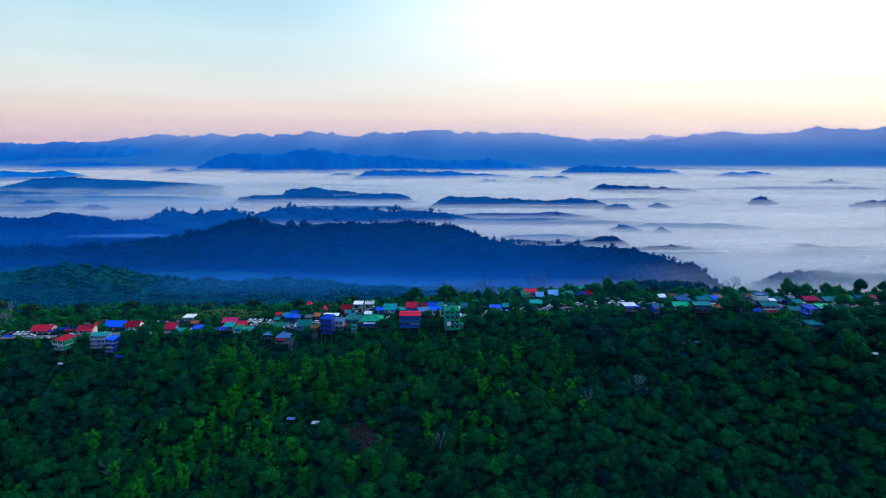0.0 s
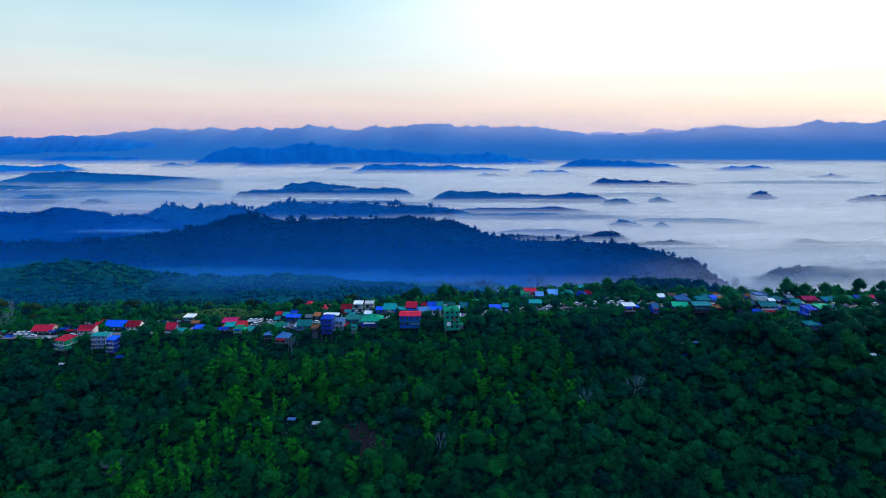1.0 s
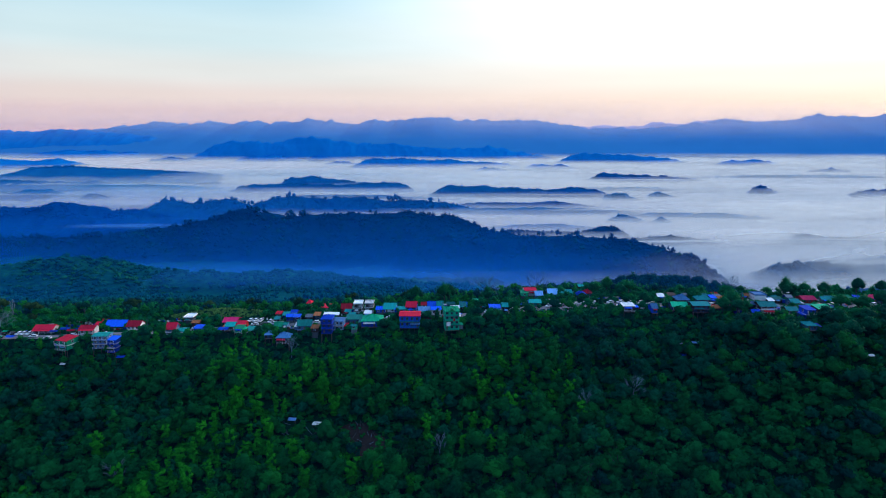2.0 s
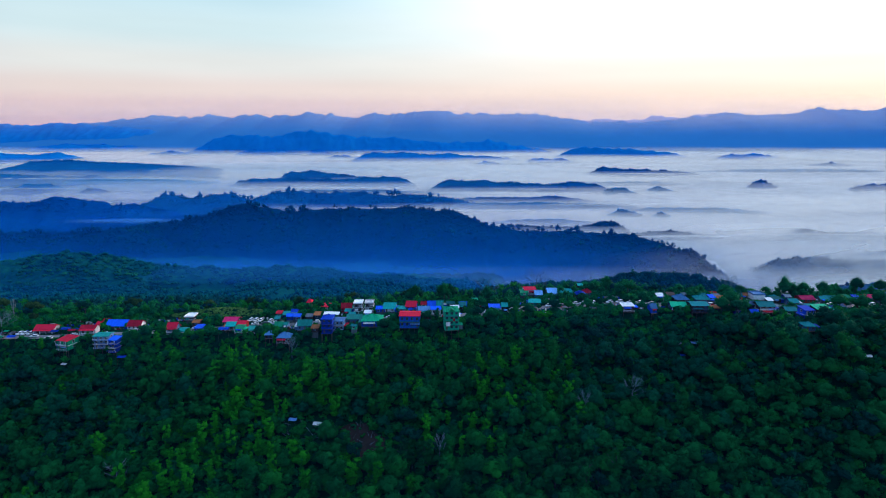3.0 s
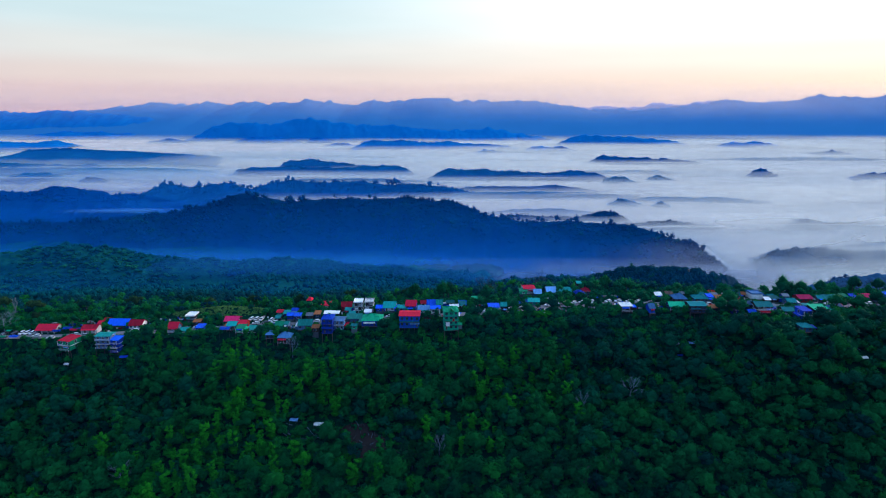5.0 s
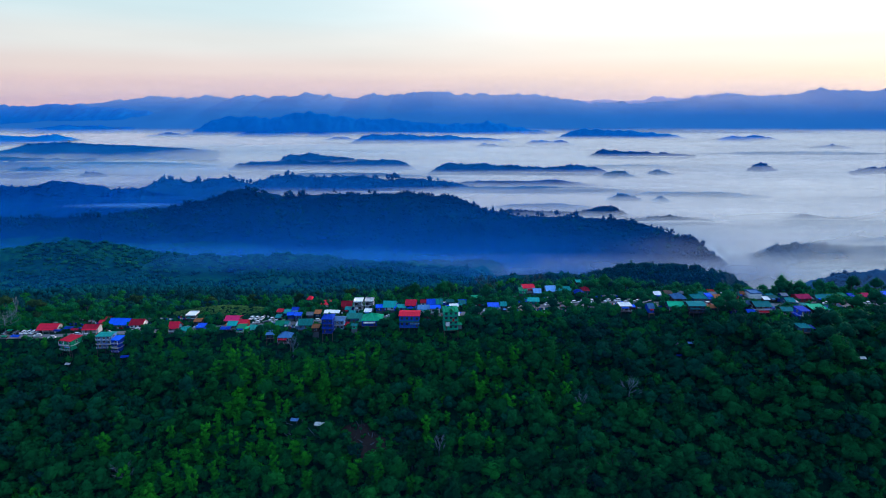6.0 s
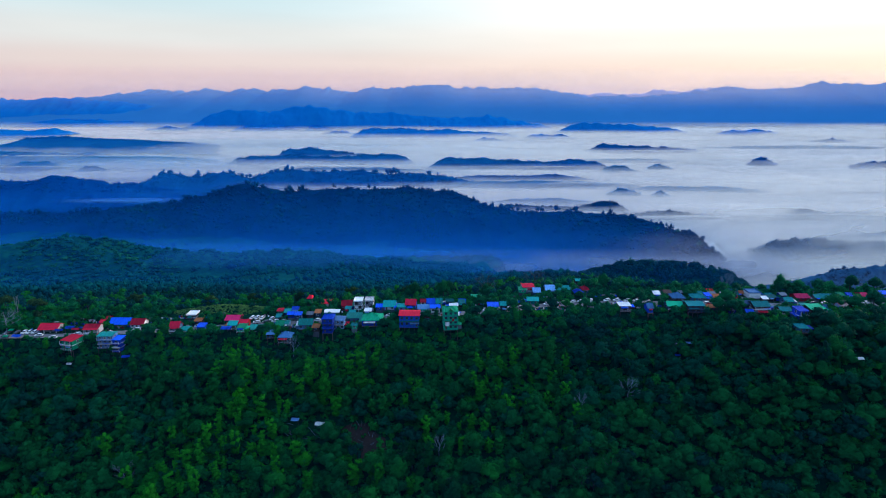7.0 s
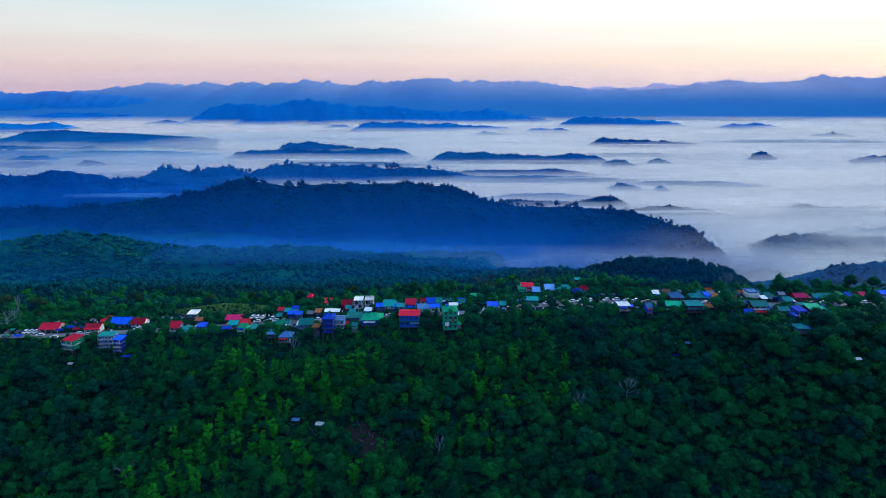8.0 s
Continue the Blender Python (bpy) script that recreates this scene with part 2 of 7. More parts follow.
def value_noise(x, y, seed=0):
    """Smooth random relief between -1 and 1, with cells of 1."""
    x, y = np.asarray(x, float), np.asarray(y, float)
    xi, yi = np.floor(x).astype(np.int64), np.floor(y).astype(np.int64)
    fx, fy = x - xi, y - yi
    fx, fy = fx * fx * (3 - 2 * fx), fy * fy * (3 - 2 * fy)

    def rnd(i, j):
        h = (i * 374761393 + j * 668265263 + seed * 974711) & 0x7FFFFFFF
        h = ((h ^ (h >> 13)) * 1274126177) & 0x7FFFFFFF
        return ((h ^ (h >> 16)) & 0xFFFF) / 32767.5 - 1

    a, b, c, d = rnd(xi, yi), rnd(xi + 1, yi), rnd(xi, yi + 1), rnd(xi + 1, yi + 1)
    return (a * (1 - fx) + b * fx) * (1 - fy) + (c * (1 - fx) + d * fx) * fy


def relief(x, y, size, octaves=4, seed=0):
    total, amp = 0, 1.0
    for k in range(octaves):
        total = total + amp * value_noise(np.asarray(x) / size * 2 ** k + 17 * k, np.asarray(y) / size * 2 ** k - 9 * k, seed + k)
        amp *= 0.5
    return total / 2


# ---------------------------------------------------------------- the lie of the land


def street_level(x):
    return np.interp(x, (-330, -220, -150, -110, -60, -20, 30, 60, 100, 300), (-3, -1.2, -1.2, 0.4, 2.0, 5.4, 8.0, 10.6, 12.6, 12.8))


def ridge_edge(x):
    return np.interp(x, (-330, -200, -60, 100, 180, 300), (311, 312, 317, 316, 311, 312))


def land(x, y):
    """Height of the ground: a village on a ridge, a forest slope on the near side, a valley behind."""
    x, y = np.asarray(x, float), np.asarray(y, float)
    c, e = street_level(x), ridge_edge(x)
    s = np.maximum(e - y, 0)
    steep = 9 * (1 - np.exp(-s / 10)) + 0.48 * s
    gentle = np.where(s < 95, 0.0059 * s * s, 53 + 0.6 * (s - 95))
    k = smooth01(110, 190, x)
    drop = steep * (1 - k) + gentle * k
    drop = np.where(drop > 90, 90 + 50 * (1 - np.exp(-(drop - 90) / 50)), drop)
    r = np.maximum(y - (e + 38), 0)
    behind = (0.27 + 0.33 * smooth01(120, 200, x)) * r
    floor = np.where(x < 0, -100, -150) * 1.0
    floor = -100 - 115 * smooth01(-120, 320, x) - 46 * smooth01(860, 970, y) * (1 - smooth01(-120, 320, x)) - 30 * smooth01(1300, 1700, y)
    z = c - drop - behind
    z = np.where(y > 330, np.maximum(z, floor) + 6 * np.exp(-((z - floor) / 12) ** 2), z)
    rough = relief(x, y, 60, 4, 3)
    z = z + rough * (2.6 * smooth01(4, 30, s) + 6 * smooth01(10, 120, r))
    z = z + 13 * relief(x, y, 150, 2, 13) * smooth01(60, 200, r) * (1 - smooth01(760, 900, y))
    z = z + 4.5 * np.exp(-((x + 134) / 26) ** 2 - ((y - 352) / 12) ** 2)
    return z


def spaced(*stops):
    """Grid lines: (from, step) ... (to,)"""
    out = []
    for (a, step), nxt in zip(stops[:-1], stops[1:]):
        out += list(np.arange(a, nxt[0], step))
    return np.array(out + [stops[-1][0]])


gx = spaced((-4200, 300), (-1200, 60), (-480, 12), (-300, 4), (300, 12), (480, 60), (1200, 300), (4200,))
gy = spaced((-1500, 250), (0, 30), (180, 4), (400, 10), (760, 30), (1600, 200), (4800,))
GX, GY = np.meshgrid(gx, gy)
GZ = land(GX, GY)
nx = len(gx)
ii, jj = np.meshgrid(np.arange(nx - 1), np.arange(len(gy) - 1))
q = (jj * nx + ii).ravel()
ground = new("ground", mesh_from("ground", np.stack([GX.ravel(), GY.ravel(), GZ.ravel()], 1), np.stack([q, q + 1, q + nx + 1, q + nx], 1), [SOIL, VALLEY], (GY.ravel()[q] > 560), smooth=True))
tagged(ground, "dark green wooded hillside ground falling away from the village ridge", "ground", kind="structure")

# ---------------------------------------------------------------- hills, islands in the fog and far ranges


def fog_level(y):
    y = np.asarray(y, float)
    return -135 + 0.05 * (y - 1150) - 26 * smooth01(1180, 880, y)


def fog_height(x, y):
    """The fog's surface: it lies lower in the pocket in front of the broad hill."""
    return fog_level(y) - 40 * smooth01(1300, 1180, y) * smooth01(540, 400, x)


def crest_at(crest, x):
    xs, zs = zip(*crest)
    return np.interp(x, xs, zs)


def hill(name, label, crest, y0, y1, front, back, foot, mat, bumps=3.0, size=60, cols=160, rows=36, seed=1, tag="hill", spur=0.25, ragged=0.35, canopy=0.0, flank=1.0, taper=0.0, gully=0.0):
    """A wooded ridge: its crest runs through (x, height) from depth y0 to y1; spurs and gullies run down its flanks."""
    xa, xb = crest[0][0], crest[-1][0]
    X = np.linspace(xa, xb, cols)
    v = np.linspace(-1, 1, rows)
    v = np.sign(v) * np.abs(v) ** 1.3
    XX, VV = np.meshgrid(X, v)
    t = (XX - xa) / (xb - xa)
    ZC = crest_at(crest, XX)
    soft = np.mean([crest_at(crest, np.clip(XX + o * size, xa, xb)) for o in np.linspace(-4, 4, 17)], 0)
    notch = relief(XX, XX * 0, size * 0.35, 3, seed) * bumps
    line = np.interp(XX, *zip(*y0)) if isinstance(y0, list) else y0 + (y1 - y0) * t
    YC = line + relief(XX, XX * 0, size * 4, 2, seed + 5) * (front + back) * 0.10 * flank
    a = np.abs(VV)
    reach = 1 + ragged * relief(XX, XX * 0, size * 2.5, 3, seed + 7)
    Y = YC + np.where(VV < 0, VV * front * reach * (1 - taper * smooth01(0.87, 1.0, t)), VV * back)
    fall = a ** 1.15 * (1 + spur * relief(XX, Y * 0.4, size * 1.4, 3, seed + 9) * 2 * (1 - a) * (a > 0))
    low = np.minimum(foot, ZC - 2)
    Z = soft - (soft - low) * np.clip(fall, 0, 1.1) + (ZC - soft) * (1 - a) ** 1.3 + notch * (1 - a) ** 8
    Z = Z + relief(XX, Y, size * 0.3, 3, seed + 3) * bumps * flank * np.minimum(1, a * 4) * (1 - a * 0.5)
    lobe = np.abs(value_noise(XX / size + 0.9 * a + 0.5 * value_noise(XX / 150, Y / 90, seed), a * 1.3, seed + 6)) + 0.5 * np.abs(value_noise(XX / size * 2.3 - 0.6 * a, a * 2.5, seed + 8))
    Z = Z + gully * (0.16 - lobe) * np.clip(4 * a * (1.05 - a), 0, 1) * (a < 1)
    Z = Z + canopy * (1 - 1.6 * np.abs(value_noise(XX / 8, Y / 8, seed + 2)) + 0.8 * value_noise(XX / 4, Y / 4, seed + 4))
    ii, jj = np.meshgrid(np.arange(cols - 1), np.arange(rows - 1))
    q = (jj * cols + ii).ravel()
    ob = new(name, mesh_from(name, np.stack([XX.ravel(), Y.ravel(), Z.ravel()], 1), np.stack([q, q + 1, q + cols + 1, q + cols], 1), [mat], smooth=True))
    tagged(ob, label, tag, kind="structure")

    def height(x, u):
        """The surface point at x and the flank parameter u (-1 front foot, 0 crest, 1 back foot)."""
        c = (np.asarray(x) - xa) / (xb - xa) * (cols - 1)
        r = np.interp(u, v, np.arange(rows))
        c0, r0 = np.clip(c.astype(int), 0, cols - 2), np.clip(r.astype(int), 0, rows - 2)
        fc, fr = c - c0, r - r0
        out = []
        for A in (XX, Y, Z):
            out.append((A[r0, c0] * (1 - fc) + A[r0, c0 + 1] * fc) * (1 - fr) + (A[r0 + 1, c0] * (1 - fc) + A[r0 + 1, c0 + 1] * fc) * fr)
        return np.stack(out, 1)

    return height


# The ranges' haze is in their colour, not only in the air before them.
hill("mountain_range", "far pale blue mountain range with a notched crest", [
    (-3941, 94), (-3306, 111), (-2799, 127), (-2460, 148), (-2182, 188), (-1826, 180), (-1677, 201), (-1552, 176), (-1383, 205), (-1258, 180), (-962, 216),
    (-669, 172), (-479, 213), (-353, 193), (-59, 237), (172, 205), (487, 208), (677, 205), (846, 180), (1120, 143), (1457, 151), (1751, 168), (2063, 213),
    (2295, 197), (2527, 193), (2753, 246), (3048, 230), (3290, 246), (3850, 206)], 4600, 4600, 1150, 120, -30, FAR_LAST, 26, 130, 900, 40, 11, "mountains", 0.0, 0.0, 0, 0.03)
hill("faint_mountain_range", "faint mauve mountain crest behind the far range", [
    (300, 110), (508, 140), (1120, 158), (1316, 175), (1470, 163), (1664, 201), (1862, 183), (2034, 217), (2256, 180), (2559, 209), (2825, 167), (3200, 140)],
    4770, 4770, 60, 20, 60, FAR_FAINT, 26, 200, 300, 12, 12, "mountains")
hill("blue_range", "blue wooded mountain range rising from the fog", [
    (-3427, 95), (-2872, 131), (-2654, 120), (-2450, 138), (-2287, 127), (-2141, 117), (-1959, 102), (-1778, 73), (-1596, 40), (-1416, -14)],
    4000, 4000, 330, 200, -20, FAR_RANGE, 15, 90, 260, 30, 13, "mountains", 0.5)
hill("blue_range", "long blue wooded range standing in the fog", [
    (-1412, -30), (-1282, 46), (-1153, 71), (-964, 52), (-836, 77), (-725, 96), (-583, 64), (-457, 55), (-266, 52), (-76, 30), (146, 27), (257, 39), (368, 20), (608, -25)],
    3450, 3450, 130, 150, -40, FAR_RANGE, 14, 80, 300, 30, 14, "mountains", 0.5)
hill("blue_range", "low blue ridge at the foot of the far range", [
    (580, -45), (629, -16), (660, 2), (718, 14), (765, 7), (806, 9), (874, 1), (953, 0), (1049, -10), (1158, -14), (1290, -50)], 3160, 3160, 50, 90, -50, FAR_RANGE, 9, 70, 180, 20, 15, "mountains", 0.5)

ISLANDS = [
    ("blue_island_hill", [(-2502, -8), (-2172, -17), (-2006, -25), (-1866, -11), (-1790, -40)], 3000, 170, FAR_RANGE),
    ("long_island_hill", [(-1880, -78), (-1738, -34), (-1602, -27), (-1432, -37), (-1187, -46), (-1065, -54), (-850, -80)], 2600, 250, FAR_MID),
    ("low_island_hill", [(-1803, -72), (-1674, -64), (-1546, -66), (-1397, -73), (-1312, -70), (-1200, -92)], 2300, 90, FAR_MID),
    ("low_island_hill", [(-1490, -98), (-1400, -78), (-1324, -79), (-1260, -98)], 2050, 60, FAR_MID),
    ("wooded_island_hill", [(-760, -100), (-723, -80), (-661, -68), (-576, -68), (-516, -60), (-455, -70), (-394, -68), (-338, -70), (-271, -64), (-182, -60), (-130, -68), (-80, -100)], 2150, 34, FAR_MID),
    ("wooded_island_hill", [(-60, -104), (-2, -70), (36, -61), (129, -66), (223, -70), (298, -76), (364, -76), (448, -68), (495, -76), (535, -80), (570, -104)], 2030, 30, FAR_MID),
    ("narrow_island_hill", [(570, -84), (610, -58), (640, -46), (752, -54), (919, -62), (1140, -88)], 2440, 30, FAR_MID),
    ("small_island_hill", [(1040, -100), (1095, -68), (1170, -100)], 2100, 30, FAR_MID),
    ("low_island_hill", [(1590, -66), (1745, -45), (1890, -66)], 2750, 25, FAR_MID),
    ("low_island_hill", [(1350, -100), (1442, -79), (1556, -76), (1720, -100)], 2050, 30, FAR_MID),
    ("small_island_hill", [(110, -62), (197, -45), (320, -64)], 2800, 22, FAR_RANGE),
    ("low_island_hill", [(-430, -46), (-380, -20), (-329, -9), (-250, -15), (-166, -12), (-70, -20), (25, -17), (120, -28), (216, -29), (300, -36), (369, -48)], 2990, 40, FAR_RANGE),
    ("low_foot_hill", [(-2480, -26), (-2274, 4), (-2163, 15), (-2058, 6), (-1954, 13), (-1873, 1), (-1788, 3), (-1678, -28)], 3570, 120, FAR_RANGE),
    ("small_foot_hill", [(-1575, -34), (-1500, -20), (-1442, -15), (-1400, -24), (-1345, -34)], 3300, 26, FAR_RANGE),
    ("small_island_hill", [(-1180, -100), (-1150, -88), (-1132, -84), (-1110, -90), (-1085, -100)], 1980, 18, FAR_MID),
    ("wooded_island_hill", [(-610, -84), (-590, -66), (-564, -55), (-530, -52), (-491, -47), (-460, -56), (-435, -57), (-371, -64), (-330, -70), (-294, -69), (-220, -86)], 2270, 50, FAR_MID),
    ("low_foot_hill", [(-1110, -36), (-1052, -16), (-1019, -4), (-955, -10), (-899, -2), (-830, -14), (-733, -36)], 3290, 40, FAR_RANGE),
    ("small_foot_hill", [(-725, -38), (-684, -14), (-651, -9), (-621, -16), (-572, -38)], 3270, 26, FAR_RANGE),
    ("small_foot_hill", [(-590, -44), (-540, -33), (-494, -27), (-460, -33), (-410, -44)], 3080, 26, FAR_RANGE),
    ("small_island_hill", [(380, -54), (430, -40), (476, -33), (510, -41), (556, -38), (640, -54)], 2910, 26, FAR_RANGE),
    ("small_island_hill", [(515, -98), (535, -84), (551, -79), (570, -86), (588, -83), (625, -98)], 1960, 18, FAR_FOGGED),
    ("small_island_hill", [(670, -98), (690, -85), (705, -80), (730, -86), (770, -98)], 2000, 18, FAR_FOGGED),
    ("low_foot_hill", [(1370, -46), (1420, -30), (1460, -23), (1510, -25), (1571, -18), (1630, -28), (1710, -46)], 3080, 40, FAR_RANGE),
    ("small_island_hill", [(420, -122), (450, -107), (471, -101), (500, -108), (545, -122)], 1580, 18, FAR_FOGGED),
    ("small_island_hill", [(540, -122), (560, -109), (571, -105), (582, -110), (605, -122)], 1570, 14, FAR_FOGGED),
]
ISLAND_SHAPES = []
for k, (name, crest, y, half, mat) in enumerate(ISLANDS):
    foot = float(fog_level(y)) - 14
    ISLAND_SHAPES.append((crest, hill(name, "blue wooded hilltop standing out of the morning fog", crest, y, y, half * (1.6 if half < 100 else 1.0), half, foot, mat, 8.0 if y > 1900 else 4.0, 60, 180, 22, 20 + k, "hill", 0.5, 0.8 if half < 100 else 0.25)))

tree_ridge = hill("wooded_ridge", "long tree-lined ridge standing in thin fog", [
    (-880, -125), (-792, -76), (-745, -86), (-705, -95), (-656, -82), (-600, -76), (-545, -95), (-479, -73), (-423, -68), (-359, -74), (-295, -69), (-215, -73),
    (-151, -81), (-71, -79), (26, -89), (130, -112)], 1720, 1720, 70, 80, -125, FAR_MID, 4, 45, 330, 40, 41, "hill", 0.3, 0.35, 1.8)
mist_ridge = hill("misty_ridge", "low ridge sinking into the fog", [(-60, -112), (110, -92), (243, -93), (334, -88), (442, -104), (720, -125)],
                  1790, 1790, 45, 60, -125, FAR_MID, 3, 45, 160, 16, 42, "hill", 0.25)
ridge_14 = hill("wooded_ridge", "dark low ridge with a knob of trees in the fog", [(70, -128), (152, -111), (230, -115), (308, -117), (347, -109), (373, -101), (400, -105), (450, -135)],
                1390, 1390, 28, 40, -140, FAR_HILL, 2, 30, 120, 14, 43, "hill", 0.2)
ridge_15 = hill("wooded_ridge", "short line of dark treetops in the fog", [(380, -130), (449, -121), (481, -117), (506, -116), (589, -126), (690, -142)],
                1335, 1335, 22, 30, -145, FAR_HILL, 2, 30, 120, 14, 44, "hill", 0.2)
# This hill's blue is haze put into its surface colour.
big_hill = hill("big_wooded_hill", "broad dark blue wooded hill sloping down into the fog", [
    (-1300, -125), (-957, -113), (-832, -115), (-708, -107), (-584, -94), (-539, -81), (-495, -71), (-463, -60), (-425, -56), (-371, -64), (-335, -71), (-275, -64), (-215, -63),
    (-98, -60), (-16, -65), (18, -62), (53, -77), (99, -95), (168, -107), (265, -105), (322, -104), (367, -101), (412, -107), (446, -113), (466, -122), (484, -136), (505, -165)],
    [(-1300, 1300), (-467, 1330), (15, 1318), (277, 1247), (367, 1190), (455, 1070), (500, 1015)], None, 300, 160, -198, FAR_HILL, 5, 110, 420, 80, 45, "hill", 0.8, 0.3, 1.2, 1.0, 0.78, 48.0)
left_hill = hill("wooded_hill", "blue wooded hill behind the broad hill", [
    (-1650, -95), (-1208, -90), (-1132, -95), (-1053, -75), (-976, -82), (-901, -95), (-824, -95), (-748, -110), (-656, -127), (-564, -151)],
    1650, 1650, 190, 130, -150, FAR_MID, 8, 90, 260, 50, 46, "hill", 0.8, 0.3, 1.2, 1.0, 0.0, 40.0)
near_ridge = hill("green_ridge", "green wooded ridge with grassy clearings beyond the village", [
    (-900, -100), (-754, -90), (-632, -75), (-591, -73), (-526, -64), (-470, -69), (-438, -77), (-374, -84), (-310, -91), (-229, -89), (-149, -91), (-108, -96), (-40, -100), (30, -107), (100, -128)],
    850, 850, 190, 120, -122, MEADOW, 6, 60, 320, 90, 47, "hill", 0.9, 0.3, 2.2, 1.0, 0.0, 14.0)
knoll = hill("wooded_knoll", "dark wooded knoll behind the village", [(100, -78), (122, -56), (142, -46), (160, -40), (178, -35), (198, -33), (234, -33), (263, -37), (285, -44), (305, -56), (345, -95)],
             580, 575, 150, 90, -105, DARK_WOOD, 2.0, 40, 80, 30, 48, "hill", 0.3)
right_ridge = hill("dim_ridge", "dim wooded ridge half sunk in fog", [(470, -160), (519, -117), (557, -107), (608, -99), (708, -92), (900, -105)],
                   800, 800, 90, 120, -165, FAR_MISTED, 3, 40, 220, 50, 49, "hill", 0.3, 0.35, 3.0)
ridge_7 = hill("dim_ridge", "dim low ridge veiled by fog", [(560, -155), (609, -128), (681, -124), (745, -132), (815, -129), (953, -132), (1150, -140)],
               1083, 1083, 35, 60, -155, FAR_MISTED, 2, 35, 240, 30, 50, "hill", 0.2, 0.35, 2.5)
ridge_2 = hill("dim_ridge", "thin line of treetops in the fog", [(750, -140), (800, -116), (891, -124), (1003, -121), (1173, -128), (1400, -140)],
               1350, 1350, 25, 40, -145, FAR_MISTED, 2, 35, 120, 14, 51, "hill", 0.2)

# ridges just under the fog, which darken it from below
for k, (crest, y, half) in enumerate((([(-60, -108), (80, -97), (240, -95), (400, -98), (560, -110)], 1700, 60), ([(80, -122), (180, -111), (290, -109), (380, -119)], 1480, 40),
                                      ([(420, -116), (560, -103), (760, -103), (900, -116)], 1640, 40), ([(-560, -100), (-430, -86), (-200, -86), (60, -100)], 1960, 50),
                                      ([(300, -92), (520, -80), (760, -80), (980, -94)], 2180, 50), ([(760, -140), (880, -130), (1020, -132), (1160, -144)], 1180, 30),
                                      ([(-1500, -86), (-1250, -72), (-1000, -72), (-800, -86)], 2200, 50), ([(1000, -74), (1300, -62), (1700, -62), (2000, -76)], 2560, 60))):
    crest = [(x, z - 1.4) for x, z in crest]
    hill("sunken_ridge", "dim wooded ridge just breaking the fog's surface", crest, y, y, half, half, float(fog_level(y)) - 16, FAR_FOGGED, 3.0, 50, 140, 18, 120 + k, "hill", 0.3)

# ---------------------------------------------------------------- fog


